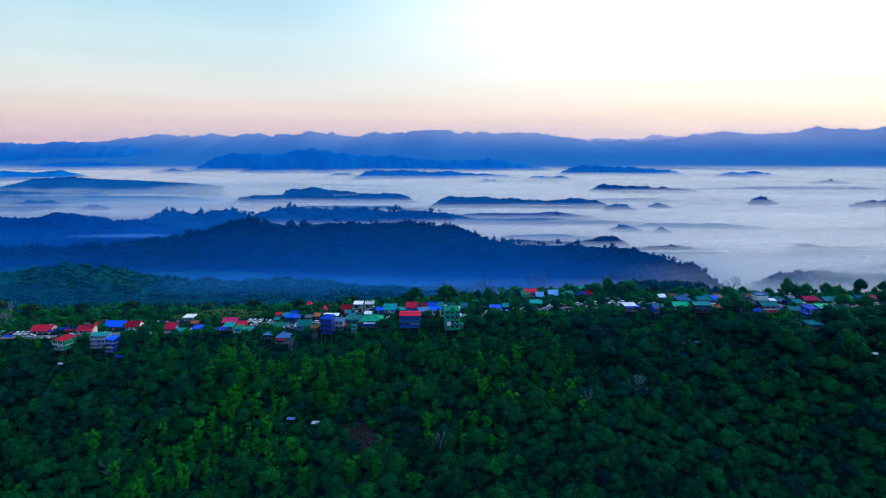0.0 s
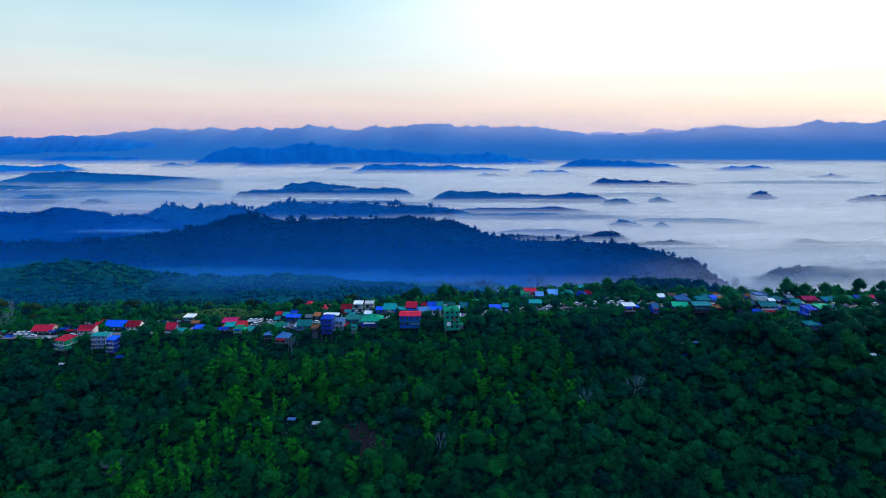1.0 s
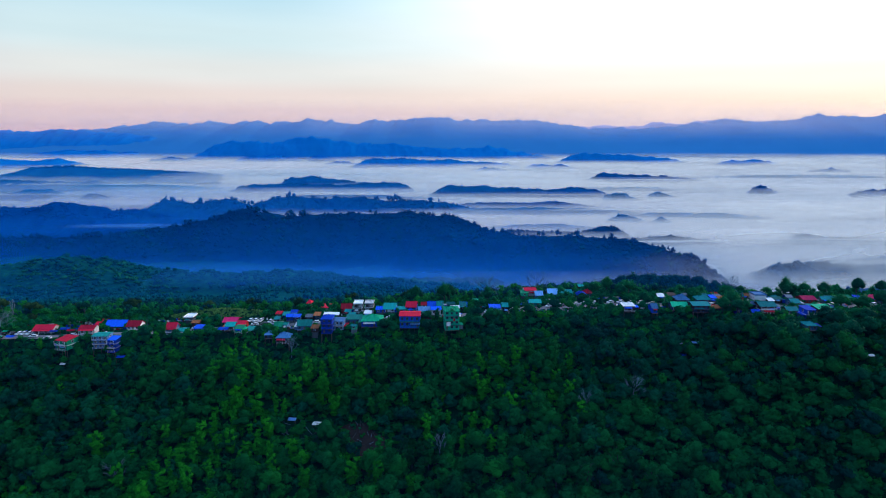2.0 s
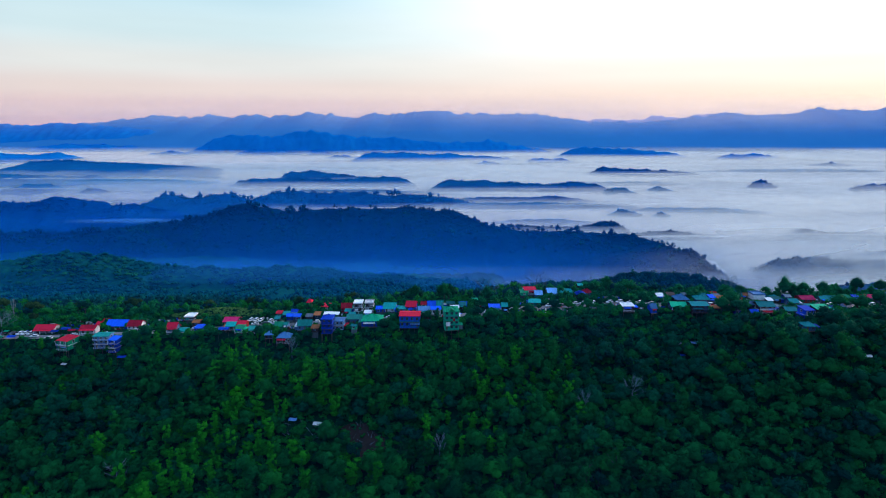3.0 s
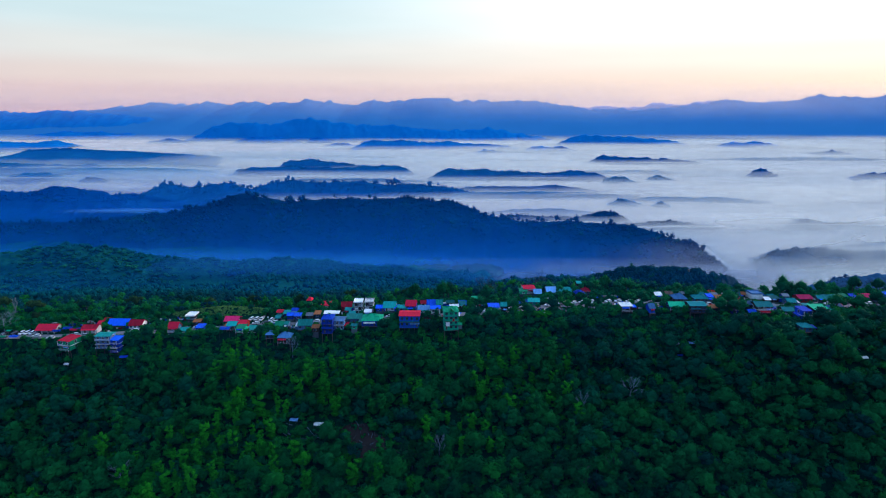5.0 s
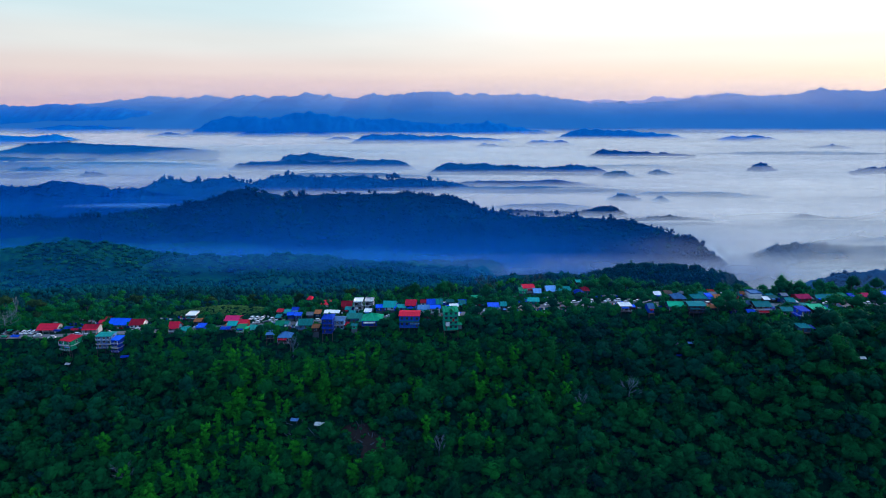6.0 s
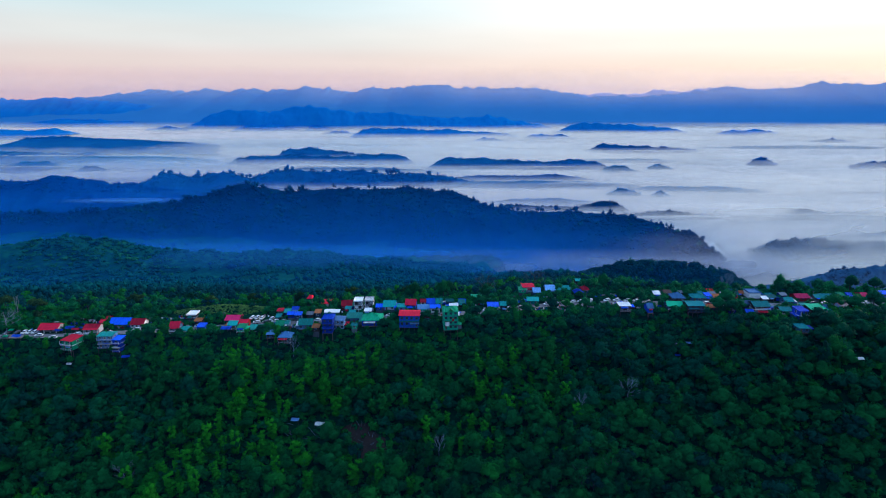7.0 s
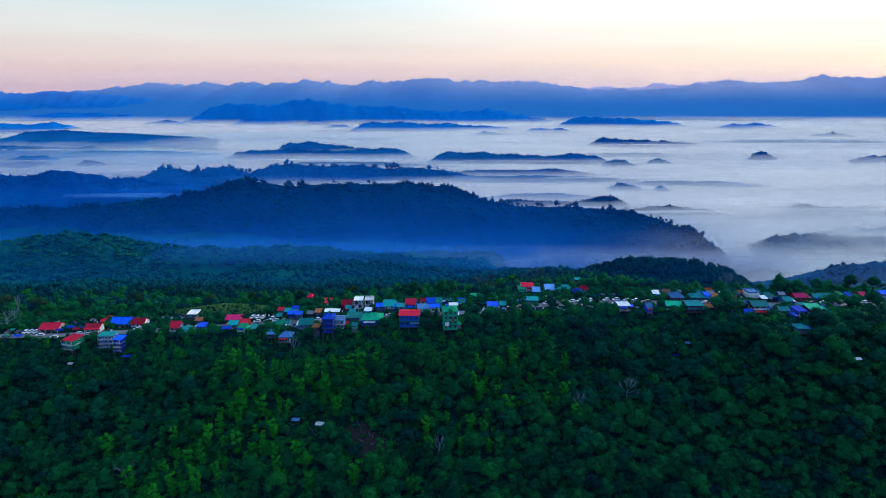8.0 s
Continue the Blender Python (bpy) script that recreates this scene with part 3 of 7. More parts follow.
def fog_material(name, edge, dense=1.0, shift=0.0, shade=(0.64, 0.63, 0.64), white=(0.98, 0.92, 0.84), through_light=0.15):
    """White fog in long streaks; edge: 'shore' thins towards the valley's near end, 'wisp' is a thin torn layer, 'bank' thins towards the rim of each bank."""
    m = bpy.data.materials.new(name)
    m.use_nodes = True
    n, l = m.node_tree.nodes, m.node_tree.links
    n.clear()
    out = n.new("ShaderNodeOutputMaterial")
    geo = n.new("ShaderNodeNewGeometry")

    def streaks(sx, sy, detail):
        mp = n.new("ShaderNodeMapping")
        mp.inputs["Scale"].default_value = (sx, sy, 0.004)
        mp.inputs["Location"].default_value = (shift, shift * 0.7, shift)
        l.new(geo.outputs["Position"], mp.inputs[0])
        no = n.new("ShaderNodeTexNoise")
        no.inputs["Scale"].default_value, no.inputs["Detail"].default_value, no.inputs["Roughness"].default_value = 1.0, detail, 0.55
        no.inputs["Distortion"].default_value = 0.6
        l.new(mp.outputs[0], no.inputs["Vector"])
        return no.outputs[0]

    def ranged(value, a, b, c=0.0, d=1.0):
        r = n.new("ShaderNodeMapRange")
        r.interpolation_type = "SMOOTHSTEP"
        for k, v in enumerate((a, b, c, d)):
            r.inputs[k + 1].default_value = v
        l.new(value, r.inputs[0])
        return r.outputs[0]

    def maths(op, a, b):
        k = n.new("ShaderNodeMath")
        k.operation, k.use_clamp = op, op != "MAXIMUM"
        for s, v in zip(k.inputs, (a, b)):
            if isinstance(v, float):
                s.default_value = v
            else:
                l.new(v, s)
        return k.outputs[0]

    broad, fine = streaks(0.0009, 0.0030, 4), streaks(0.0030, 0.010, 4)
    mixed = maths("ADD", maths("MULTIPLY", broad, 0.72), maths("MULTIPLY", fine, 0.28))
    ramp = n.new("ShaderNodeValToRGB")
    e = ramp.color_ramp.elements
    e[0].position, e[0].color = 0.34, (*shade, 1)
    e[1].position, e[1].color = 0.60, (*white, 1)
    l.new(mixed, ramp.inputs[0])
    d = n.new("ShaderNodeBsdfDiffuse")
    l.new(ramp.outputs[0], d.inputs[0])
    glow = n.new("ShaderNodeBsdfTranslucent")
    l.new(ramp.outputs[0], glow.inputs[0])
    body = n.new("ShaderNodeMixShader")
    body.inputs[0].default_value = through_light
    l.new(d.outputs[0], body.inputs[1])
    l.new(glow.outputs[0], body.inputs[2])
    tr = n.new("ShaderNodeBsdfTransparent")
    mix = n.new("ShaderNodeMixShader")
    l.new(tr.outputs[0], mix.inputs[1])
    l.new(body.outputs[0], mix.inputs[2])
    if edge == "bank":
        at = n.new("ShaderNodeAttribute")
        at.attribute_name = "thick"
        fac = maths("MULTIPLY", maths("MULTIPLY", at.outputs["Fac"], ranged(mixed, 0.36, 0.60, 0.25, 1.0)), dense)
    else:
        sp = n.new("ShaderNodeSeparateXYZ")
        l.new(geo.outputs["Position"], sp.inputs[0])
        slant = n.new("ShaderNodeMath")
        slant.operation = "MULTIPLY_ADD"
        slant.inputs[1].default_value = 0.7
        l.new(sp.outputs["X"], slant.inputs[0])
        l.new(sp.outputs["Y"], slant.inputs[2])
        skew = slant.outputs[0]
        slant = n.new("ShaderNodeMath")
        slant.operation = "MULTIPLY_ADD"
        slant.inputs[1].default_value = 0.55
        l.new(sp.outputs["Y"], slant.inputs[0])
        l.new(sp.outputs["X"], slant.inputs[2])
        east = slant.outputs[0]
        if edge == "shore":
            near_end = maths("MAXIMUM", maths("MAXIMUM", ranged(east, 740.0, 960.0, 0.0, 1.6), ranged(skew, 1220.0, 1380.0, 0.0, 1.6)), ranged(sp.outputs["Y"], 1660.0, 1800.0, 0.0, 1.6))
            fac = maths("SUBTRACT", near_end, maths("MULTIPLY", ranged(broad, 0.62, 0.40), 0.55))
        else:
            near_end = maths("MAXIMUM", maths("MAXIMUM", ranged(east, 780.0, 1000.0), ranged(skew, 1230.0, 1400.0)), ranged(sp.outputs["Y"], 1680.0, 1820.0))
            fac = maths("MULTIPLY", maths("MULTIPLY", near_end, ranged(mixed, 0.38, 0.62, 0.3, 1.0)), dense)
        # it thins out raggedly towards the foot of the far mountains
        reach = n.new("ShaderNodeMath")
        reach.operation = "MULTIPLY_ADD"
        reach.inputs[1].default_value = 900.0
        l.new(broad, reach.inputs[0])
        l.new(sp.outputs["Y"], reach.inputs[2])
        fac = maths("MULTIPLY", fac, ranged(reach.outputs[0], 4350.0, 3850.0, 0.0, 1.0))
        # thinned towards the west: the dark valley shows through in place of bluer light
        fac = maths("MULTIPLY", fac, ranged(sp.outputs["X"], -1900.0, 700.0, 0.62, 1.0))
    l.new(fac, mix.inputs[0])
    l.new(mix.outputs[0], out.inputs[0])
    return m


fx = spaced((-3900, 60), (-1500, 30), (1800, 60), (3900,))
fy = spaced((730, 18), (2200, 40), (4560,))
FX, FY = np.meshgrid(fx, fy)
SEA = fog_material("fog_sea", "shore")
LAYERS = [(-7, "sea of pale white morning fog filling the valley", SEA)]
for k in range(9):
    LAYERS.append((-5.4 + 2.0 * k, "thin torn layer of white fog over the fog sea", fog_material("fog_layer", "wisp", 0.36 - 0.035 * k, 2.0 + 0.12 * k)))
for k, (rise, label, mat) in enumerate(LAYERS):
    step = 1 if k == 0 else 2
    X, Y = FX[::step, ::step], FY[::step, ::step]
    c = X.shape[1]
    q = (np.arange(X.shape[0] - 1)[:, None] * c + np.arange(c - 1)[None]).ravel()
    q = q[((Y + 0.7 * X).ravel()[q] > 930) | (Y.ravel()[q] > 1640)]
    Z = fog_height(X, Y) + rise + relief(X * 0.45, Y, 80, 3, 77) * 3.0 - 25 * smooth01(3900, 4560, Y)
    tagged(new("fog", mesh_from("fog", np.stack([X.ravel(), Y.ravel(), Z.ravel()], 1), np.stack([q, q + 1, q + c + 1, q + c], 1), [mat], smooth=True)), label, "fog", kind="stuff")

BANK = fog_material("mist", "bank", 0.5, 5.0)
# The blue of scattered haze light is put into these two mists' colour.
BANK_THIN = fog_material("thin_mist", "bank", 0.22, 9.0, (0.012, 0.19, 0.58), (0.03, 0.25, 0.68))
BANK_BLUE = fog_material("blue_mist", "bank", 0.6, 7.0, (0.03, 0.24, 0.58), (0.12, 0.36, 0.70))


def bank(x, y, z, lx, ly, dome, mat, label="long low bank of pale mist", turn=0.0, climb=0.0):
    """A lens of mist, lx by ly, thick in the middle and fading out at its rim."""
    a, b = np.meshgrid(np.linspace(-1, 1, 41), np.linspace(-1, 1, 17))
    rr = np.sqrt(a * a + b * b)
    thick = smooth01(1.0, 0.15, rr + 0.18 * relief(a * lx + x, b * ly * 3 + y, 160, 3, int(abs(x)) % 50))
    c, s = math.cos(radians(turn)), math.sin(radians(turn))
    X, Y = x + a * lx * c - b * ly * s, y + a * lx * s + b * ly * c
    Z = z + climb * b + dome * np.clip(1 - rr * rr, -0.3, 1) + relief(X, Y, 60, 3, 4) * 1.5
    q = (np.arange(16)[:, None] * 41 + np.arange(40)[None]).ravel()
    me = mesh_from("mist_bank", np.stack([X.ravel(), Y.ravel(), Z.ravel()], 1), np.stack([q, q + 1, q + 42, q + 41], 1), [mat], smooth=True)
    me.attributes.new("thick", "FLOAT", "POINT").data.foreach_set("value", thick.ravel().astype(np.float32))
    return tagged(new("mist_bank", me), label, "mist", kind="stuff")


def haze(label, y, xa, xb, za, zb, mat, left=1.0, right=1.0, rise=1.0, fade=0.25, lift=0.0, torn=0.35):
    """A translucent sheet standing in for hazy air across the valley at depth y, from height za up to zb, thickest at
    the share lift of its height.
    """
    a, b = np.meshgrid(np.linspace(0, 1, 61), np.linspace(0, 1, 25))
    X, Z = xa + (xb - xa) * a, za + (zb - za) * b
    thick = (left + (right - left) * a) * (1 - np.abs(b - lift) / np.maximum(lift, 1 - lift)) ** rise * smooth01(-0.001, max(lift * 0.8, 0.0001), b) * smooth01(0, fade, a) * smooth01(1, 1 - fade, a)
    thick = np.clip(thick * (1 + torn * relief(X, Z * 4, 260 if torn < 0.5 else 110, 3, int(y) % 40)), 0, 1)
    q = (np.arange(24)[:, None] * 61 + np.arange(60)[None]).ravel()
    me = mesh_from("haze", np.stack([X.ravel(), y + 14 * relief(X, Z, 200, 2, 8).ravel(), Z.ravel()], 1), np.stack([q, q + 1, q + 62, q + 61], 1), [mat], smooth=True)
    me.attributes.new("thick", "FLOAT", "POINT").data.foreach_set("value", thick.ravel().astype(np.float32))
    return tagged(new("haze", me), label, "haze", kind="stuff")


# Blue and dawn tints of the air, put into the sheets' colour.
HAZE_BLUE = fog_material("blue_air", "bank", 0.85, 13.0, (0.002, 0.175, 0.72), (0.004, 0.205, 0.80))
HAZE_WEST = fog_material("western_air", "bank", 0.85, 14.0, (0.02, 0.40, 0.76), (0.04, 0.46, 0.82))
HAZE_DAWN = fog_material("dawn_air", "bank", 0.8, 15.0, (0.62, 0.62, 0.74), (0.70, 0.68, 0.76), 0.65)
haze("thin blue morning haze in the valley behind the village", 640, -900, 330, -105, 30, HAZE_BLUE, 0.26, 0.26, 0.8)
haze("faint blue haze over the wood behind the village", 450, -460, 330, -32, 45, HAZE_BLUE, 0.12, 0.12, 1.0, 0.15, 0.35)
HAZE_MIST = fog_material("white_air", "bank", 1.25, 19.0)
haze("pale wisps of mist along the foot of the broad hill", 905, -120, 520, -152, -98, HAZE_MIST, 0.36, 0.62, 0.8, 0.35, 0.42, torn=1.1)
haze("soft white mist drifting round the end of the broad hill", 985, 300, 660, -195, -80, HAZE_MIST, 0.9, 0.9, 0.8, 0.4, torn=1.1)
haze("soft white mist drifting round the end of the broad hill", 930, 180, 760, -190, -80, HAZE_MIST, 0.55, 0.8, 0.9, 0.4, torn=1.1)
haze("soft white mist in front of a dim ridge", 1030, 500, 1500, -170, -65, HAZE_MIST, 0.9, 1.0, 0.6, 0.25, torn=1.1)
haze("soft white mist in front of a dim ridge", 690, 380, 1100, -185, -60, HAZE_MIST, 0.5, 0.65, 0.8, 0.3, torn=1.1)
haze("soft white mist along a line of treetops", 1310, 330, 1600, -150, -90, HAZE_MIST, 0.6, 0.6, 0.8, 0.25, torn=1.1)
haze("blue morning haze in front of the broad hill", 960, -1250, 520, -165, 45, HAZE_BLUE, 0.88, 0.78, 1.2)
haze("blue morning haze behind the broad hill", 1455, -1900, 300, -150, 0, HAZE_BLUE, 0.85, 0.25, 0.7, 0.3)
# Added blue sheets tint the western fog, away from the dawn glow.
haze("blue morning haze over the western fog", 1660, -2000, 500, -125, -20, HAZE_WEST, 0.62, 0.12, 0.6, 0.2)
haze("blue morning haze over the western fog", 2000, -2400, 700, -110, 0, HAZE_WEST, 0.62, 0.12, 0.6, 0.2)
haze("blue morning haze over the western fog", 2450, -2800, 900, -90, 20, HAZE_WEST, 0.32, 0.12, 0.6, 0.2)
# Sheets added to pale the upper slopes like dawn glow.
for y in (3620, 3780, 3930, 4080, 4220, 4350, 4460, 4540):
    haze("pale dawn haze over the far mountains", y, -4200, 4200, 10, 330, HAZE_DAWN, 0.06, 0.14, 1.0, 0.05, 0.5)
# Blue sheet over the canopy, added to lift its dark gaps.
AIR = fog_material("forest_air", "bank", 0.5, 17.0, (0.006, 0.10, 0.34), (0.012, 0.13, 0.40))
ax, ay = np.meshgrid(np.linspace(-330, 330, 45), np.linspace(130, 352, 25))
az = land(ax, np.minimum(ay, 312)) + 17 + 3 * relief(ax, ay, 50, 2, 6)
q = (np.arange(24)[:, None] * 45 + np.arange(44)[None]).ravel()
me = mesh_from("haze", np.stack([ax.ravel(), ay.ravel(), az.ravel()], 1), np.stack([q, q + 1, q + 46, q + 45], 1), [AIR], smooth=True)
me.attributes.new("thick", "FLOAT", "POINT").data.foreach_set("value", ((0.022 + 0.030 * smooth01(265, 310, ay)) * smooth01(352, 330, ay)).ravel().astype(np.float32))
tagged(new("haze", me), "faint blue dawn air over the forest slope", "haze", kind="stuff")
BANK_PALE = fog_material("pale_mist", "bank", 0.55, 7.5, (0.26, 0.32, 0.45), (0.42, 0.45, 0.55))
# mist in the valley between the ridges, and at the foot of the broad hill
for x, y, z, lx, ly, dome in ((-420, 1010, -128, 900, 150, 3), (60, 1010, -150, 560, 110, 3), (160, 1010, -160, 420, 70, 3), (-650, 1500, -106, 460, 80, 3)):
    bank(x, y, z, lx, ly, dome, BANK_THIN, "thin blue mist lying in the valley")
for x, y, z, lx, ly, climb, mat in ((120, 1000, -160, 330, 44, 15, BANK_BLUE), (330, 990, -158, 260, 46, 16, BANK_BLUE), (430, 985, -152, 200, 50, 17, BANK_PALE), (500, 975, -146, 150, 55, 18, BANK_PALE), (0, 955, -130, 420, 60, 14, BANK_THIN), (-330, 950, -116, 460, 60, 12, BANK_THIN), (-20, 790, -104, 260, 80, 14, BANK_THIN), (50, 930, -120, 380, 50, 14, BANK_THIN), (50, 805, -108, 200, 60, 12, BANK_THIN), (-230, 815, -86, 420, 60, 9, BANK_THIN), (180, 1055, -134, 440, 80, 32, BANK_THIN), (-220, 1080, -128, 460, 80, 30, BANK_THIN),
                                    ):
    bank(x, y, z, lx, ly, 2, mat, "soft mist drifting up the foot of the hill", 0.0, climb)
for x, y, z, lx, ly, dome, mat in ((600, 930, -146, 300, 90, 5, BANK), (330, 900, -146, 260, 70, 4, BANK_THIN), (-760, 1470, -112, 240, 50, 4, BANK_BLUE), (-560, 1440, -118, 260, 50, 4, BANK_THIN),
                                   (-300, 1640, -98, 420, 30, 4, BANK), (60, 1600, -100, 420, 40, 4, BANK), (450, 1700, -96, 420, 40, 4, BANK),
                                   (260, 1340, -112, 260, 26, 3, BANK), (540, 1300, -118, 240, 24, 3, BANK), (1000, 1320, -116, 420, 24, 3, BANK), (-420, 2010, -82, 420, 40, 4, BANK), (250, 1980, -84, 420, 40, 4, BANK),
                                   (-1380, 2480, -66, 620, 50, 4, BANK), (-1500, 2240, -78, 420, 40, 4, BANK), (-1350, 1990, -90, 420, 40, 3, BANK), (850, 2380, -70, 420, 30, 3, BANK), (-1000, 1800, -98, 460, 60, 4, BANK),
                                   (300, 3080, -34, 800, 50, 5, BANK), (-1900, 2880, -40, 600, 60, 4, BANK)):
    bank(x, y, float(fog_height(x, y)) + 3, lx, ly, dome, mat)

# ---------------------------------------------------------------- plants


def leaf_crown(rng, blobs, leaves, leaf, core, least=6, fill=0.74):
    """Sprays of leaves on lumps (x, y, z, r), with dark lumps of foliage inside. Returns points, triangles and the crown's rounded shading normals."""
    V, F, N = [], [], []
    base = 0
    total = sum(b[3] ** 2 for b in blobs)
    mid = np.mean([b[:3] for b in blobs], 0) - (0, 0, 0.8)
    for bx, by, bz, r in blobs:
        n = max(least, int(leaves * r * r / total))
        d = rng.normal(size=(n, 3))
        d[:, 2] = np.abs(d[:, 2]) * 0.9 + d[:, 2] * 0.35
        d /= np.linalg.norm(d, axis=1)[:, None]
        c = np.array((bx, by, bz)) + d * r * rng.uniform(0.70, 1.22, (n, 1)) * (1, 1, 0.9)
        nrm = d + rng.normal(size=(n, 3)) * 0.6
        nrm /= np.linalg.norm(nrm, axis=1)[:, None]
        u = np.cross(nrm, rng.normal(size=(n, 3)))
        u /= np.linalg.norm(u, axis=1)[:, None]
        v = np.cross(nrm, u)
        s = leaf * rng.uniform(0.6, 1.3, (n, 1))
        pts = np.stack([c - u * s, c + v * s * 0.55 - nrm * s * 0.1, c + u * s - nrm * s * 0.25, c - v * s * 0.55 - nrm * s * 0.1], 1)
        V.append(pts.reshape(-1, 3))
        out = (c - mid) / np.maximum(np.linalg.norm(c - mid, axis=1), 0.1)[:, None] * 0.7 + d * 0.6 + nrm * 0.8
        N.append(np.repeat(out / np.linalg.norm(out, axis=1)[:, None], 4, 0))
        k = base + np.arange(n) * 4
        F += [np.stack([k, k + 2, k + 1], 1), np.stack([k, k + 3, k + 2], 1)]
        base += 4 * n
        if core:
            cv, cf = core
            jit = 1 + rng.uniform(-0.15, 0.15, (len(cv), 1))
            lump = np.array((bx, by, bz)) + cv * jit * r * fill * (1, 1, 0.88)
            V.append(lump)
            F.append(cf + base)
            out = (lump - mid) / np.maximum(np.linalg.norm(lump - mid, axis=1), 0.1)[:, None] * 0.5 + cv * 0.7
            N.append(out / np.linalg.norm(out, axis=1)[:, None])
            base += len(cv)
    return np.concatenate(V), np.concatenate(F), np.concatenate(N)


def ico(level):
    bm = bmesh.new()
    bmesh.ops.create_icosphere(bm, subdivisions=level, radius=1)
    v = np.array([p.co[:] for p in bm.verts])
    f = np.array([[p.index for p in t.verts] for t in bm.faces])
    bm.free()
    return v, f


ICO = ico(1)
OCTA = (np.array([(1, 0, 0), (-1, 0, 0), (0, 1, 0), (0, -1, 0), (0, 0, 1), (0, 0, -1)], float),
        np.array([(0, 2, 4), (2, 1, 4), (1, 3, 4), (3, 0, 4), (2, 0, 5), (1, 2, 5), (3, 1, 5), (0, 3, 5)]))


def crown_blobs(rng, kind):
    """Lumps of a crown of unit-ish size: about 6 m across at scale 1, its foot at z = 0."""
    out = []
    if kind == "far":
        for k in range(3):
            a = k * 2.1 + rng.uniform(-0.4, 0.4)
            out.append((1.2 * math.cos(a), 1.2 * math.sin(a), rng.uniform(3.8, 4.8), rng.uniform(1.7, 2.3)))
    elif kind == "round":
        for k in range(8):
            a = k * 2.4 + rng.uniform(-0.5, 0.5)
            rr = (1.0, 2.0)[k % 2] * rng.uniform(0.7, 1.15)
            out.append((rr * math.cos(a), rr * math.sin(a), rng.uniform(4.2, 5.2) - 0.5 * rr, rng.uniform(1.2, 1.9)))
        out.append((rng.uniform(-0.5, 0.5), rng.uniform(-0.5, 0.5), 5.2, 1.8))
    elif kind == "tall":
        for k in range(8):
            a = k * 2.4
            rr = rng.uniform(0.3, 1.0)
            out.append((rr * math.cos(a), rr * math.sin(a), 2.4 + k * 0.85, rng.uniform(1.0, 1.5) * (1.1 - k * 0.06)))
    elif kind == "spread":
        for k in range(9):
            a = k * 2.4
            rr = rng.uniform(1.2, 3.2)
            out.append((rr * math.cos(a), rr * math.sin(a), rng.uniform(5.0, 6.6), rng.uniform(0.8, 1.4)))
        out.append((0, 0, 6.4, 1.6))
    elif kind == "cane":
        for k in range(6):
            a = k * 1.05 + rng.uniform(-0.3, 0.3)
            lean, high = rng.uniform(0.5, 1.5), rng.uniform(4.5, 7.5)
            for j in range(3):
                f = 0.35 + 0.32 * j
                out.append((lean * f * math.cos(a), lean * f * math.sin(a), high * f, 0.95 - 0.12 * j))
    else:
        for k in range(6):
            a = k * 2.4
            rr = rng.uniform(0.6, 1.5)
            out.append((rr * math.cos(a), rr * math.sin(a), rng.uniform(0.7, 1.7), rng.uniform(0.7, 1.2)))
        out.append((0, 0, 1.9, 1.1))
    return out


def trunk_mesh(rng, kind):
    """A tapered trunk with limbs, for a crown of crown_blobs."""
    bm = bmesh.new()
    top = {"round": 4.8, "tall": 7.5, "spread": 5.2, "bush": 1.2, "cane": 4.0}[kind]
    lean = (rng.uniform(-0.4, 0.4), rng.uniform(-0.4, 0.4))
    mid = (lean[0] * 0.5, lean[1] * 0.5, top * 0.5)
    tube(bm, (0, 0, -1.0), mid, 0.24, 0.17)
    tube(bm, mid, (lean[0], lean[1], top), 0.17, 0.07)
    for k in range(4):
        a = k * 1.7 + rng.uniform(-0.4, 0.4)
        r = top * 0.3
        tube(bm, (lean[0] * 0.6, lean[1] * 0.6, top * (0.55 + 0.08 * k)), (r * math.cos(a), r * math.sin(a), top * (0.85 + 0.05 * k)), 0.09, 0.035, 5)
    return bm


KINDS = ("round", "tall", "spread", "bush", "cane")
rng = np.random.default_rng(7)
CROWNS = {}
for kind in KINDS:
    for lod, leaves, leaf in (("near", 480, 0.36), ("half", 150, 0.50), ("tiny", 26, 0.72)):
        CROWNS[kind, lod] = []
        for k in range(4):
            sub = np.random.default_rng(100 + 17 * k + KINDS.index(kind))
            CROWNS[kind, lod].append(leaf_crown(sub, crown_blobs(sub, kind)[-5 if lod == "tiny" else 0:], leaves, leaf, OCTA if lod == "tiny" else ICO, 6, 0.80))
CROWNS["far", "far"] = [leaf_crown(np.random.default_rng(300 + k), crown_blobs(np.random.default_rng(320 + k), "far"), 8, 1.1, OCTA, 2, 0.95) for k in range(6)]


def join(shapes, spots, name, mat, label, category):
    """One object of kind stuff from copies of shapes: spots are (shape, x, y, z, sx, sz, turn)."""
    V, F, N, base = [], [], [], 0
    for k, x, y, z, sx, sz, turn in spots:
        v, f, o = shapes[k]
        c, s = math.cos(turn), math.sin(turn)
        N.append(np.stack([o[:, 0] * c - o[:, 1] * s, o[:, 0] * s + o[:, 1] * c, o[:, 2]], 1))
        V.append(np.stack([(v[:, 0] * c - v[:, 1] * s) * sx + x, (v[:, 0] * s + v[:, 1] * c) * sx + y, v[:, 2] * sz + z], 1))
        F.append(f + base)
        base += len(v)
    ob = new(name, mesh_from(name, np.concatenate(V), np.concatenate(F), [mat], normals=np.concatenate(N)))
    return tagged(ob, label, category, kind="stuff")


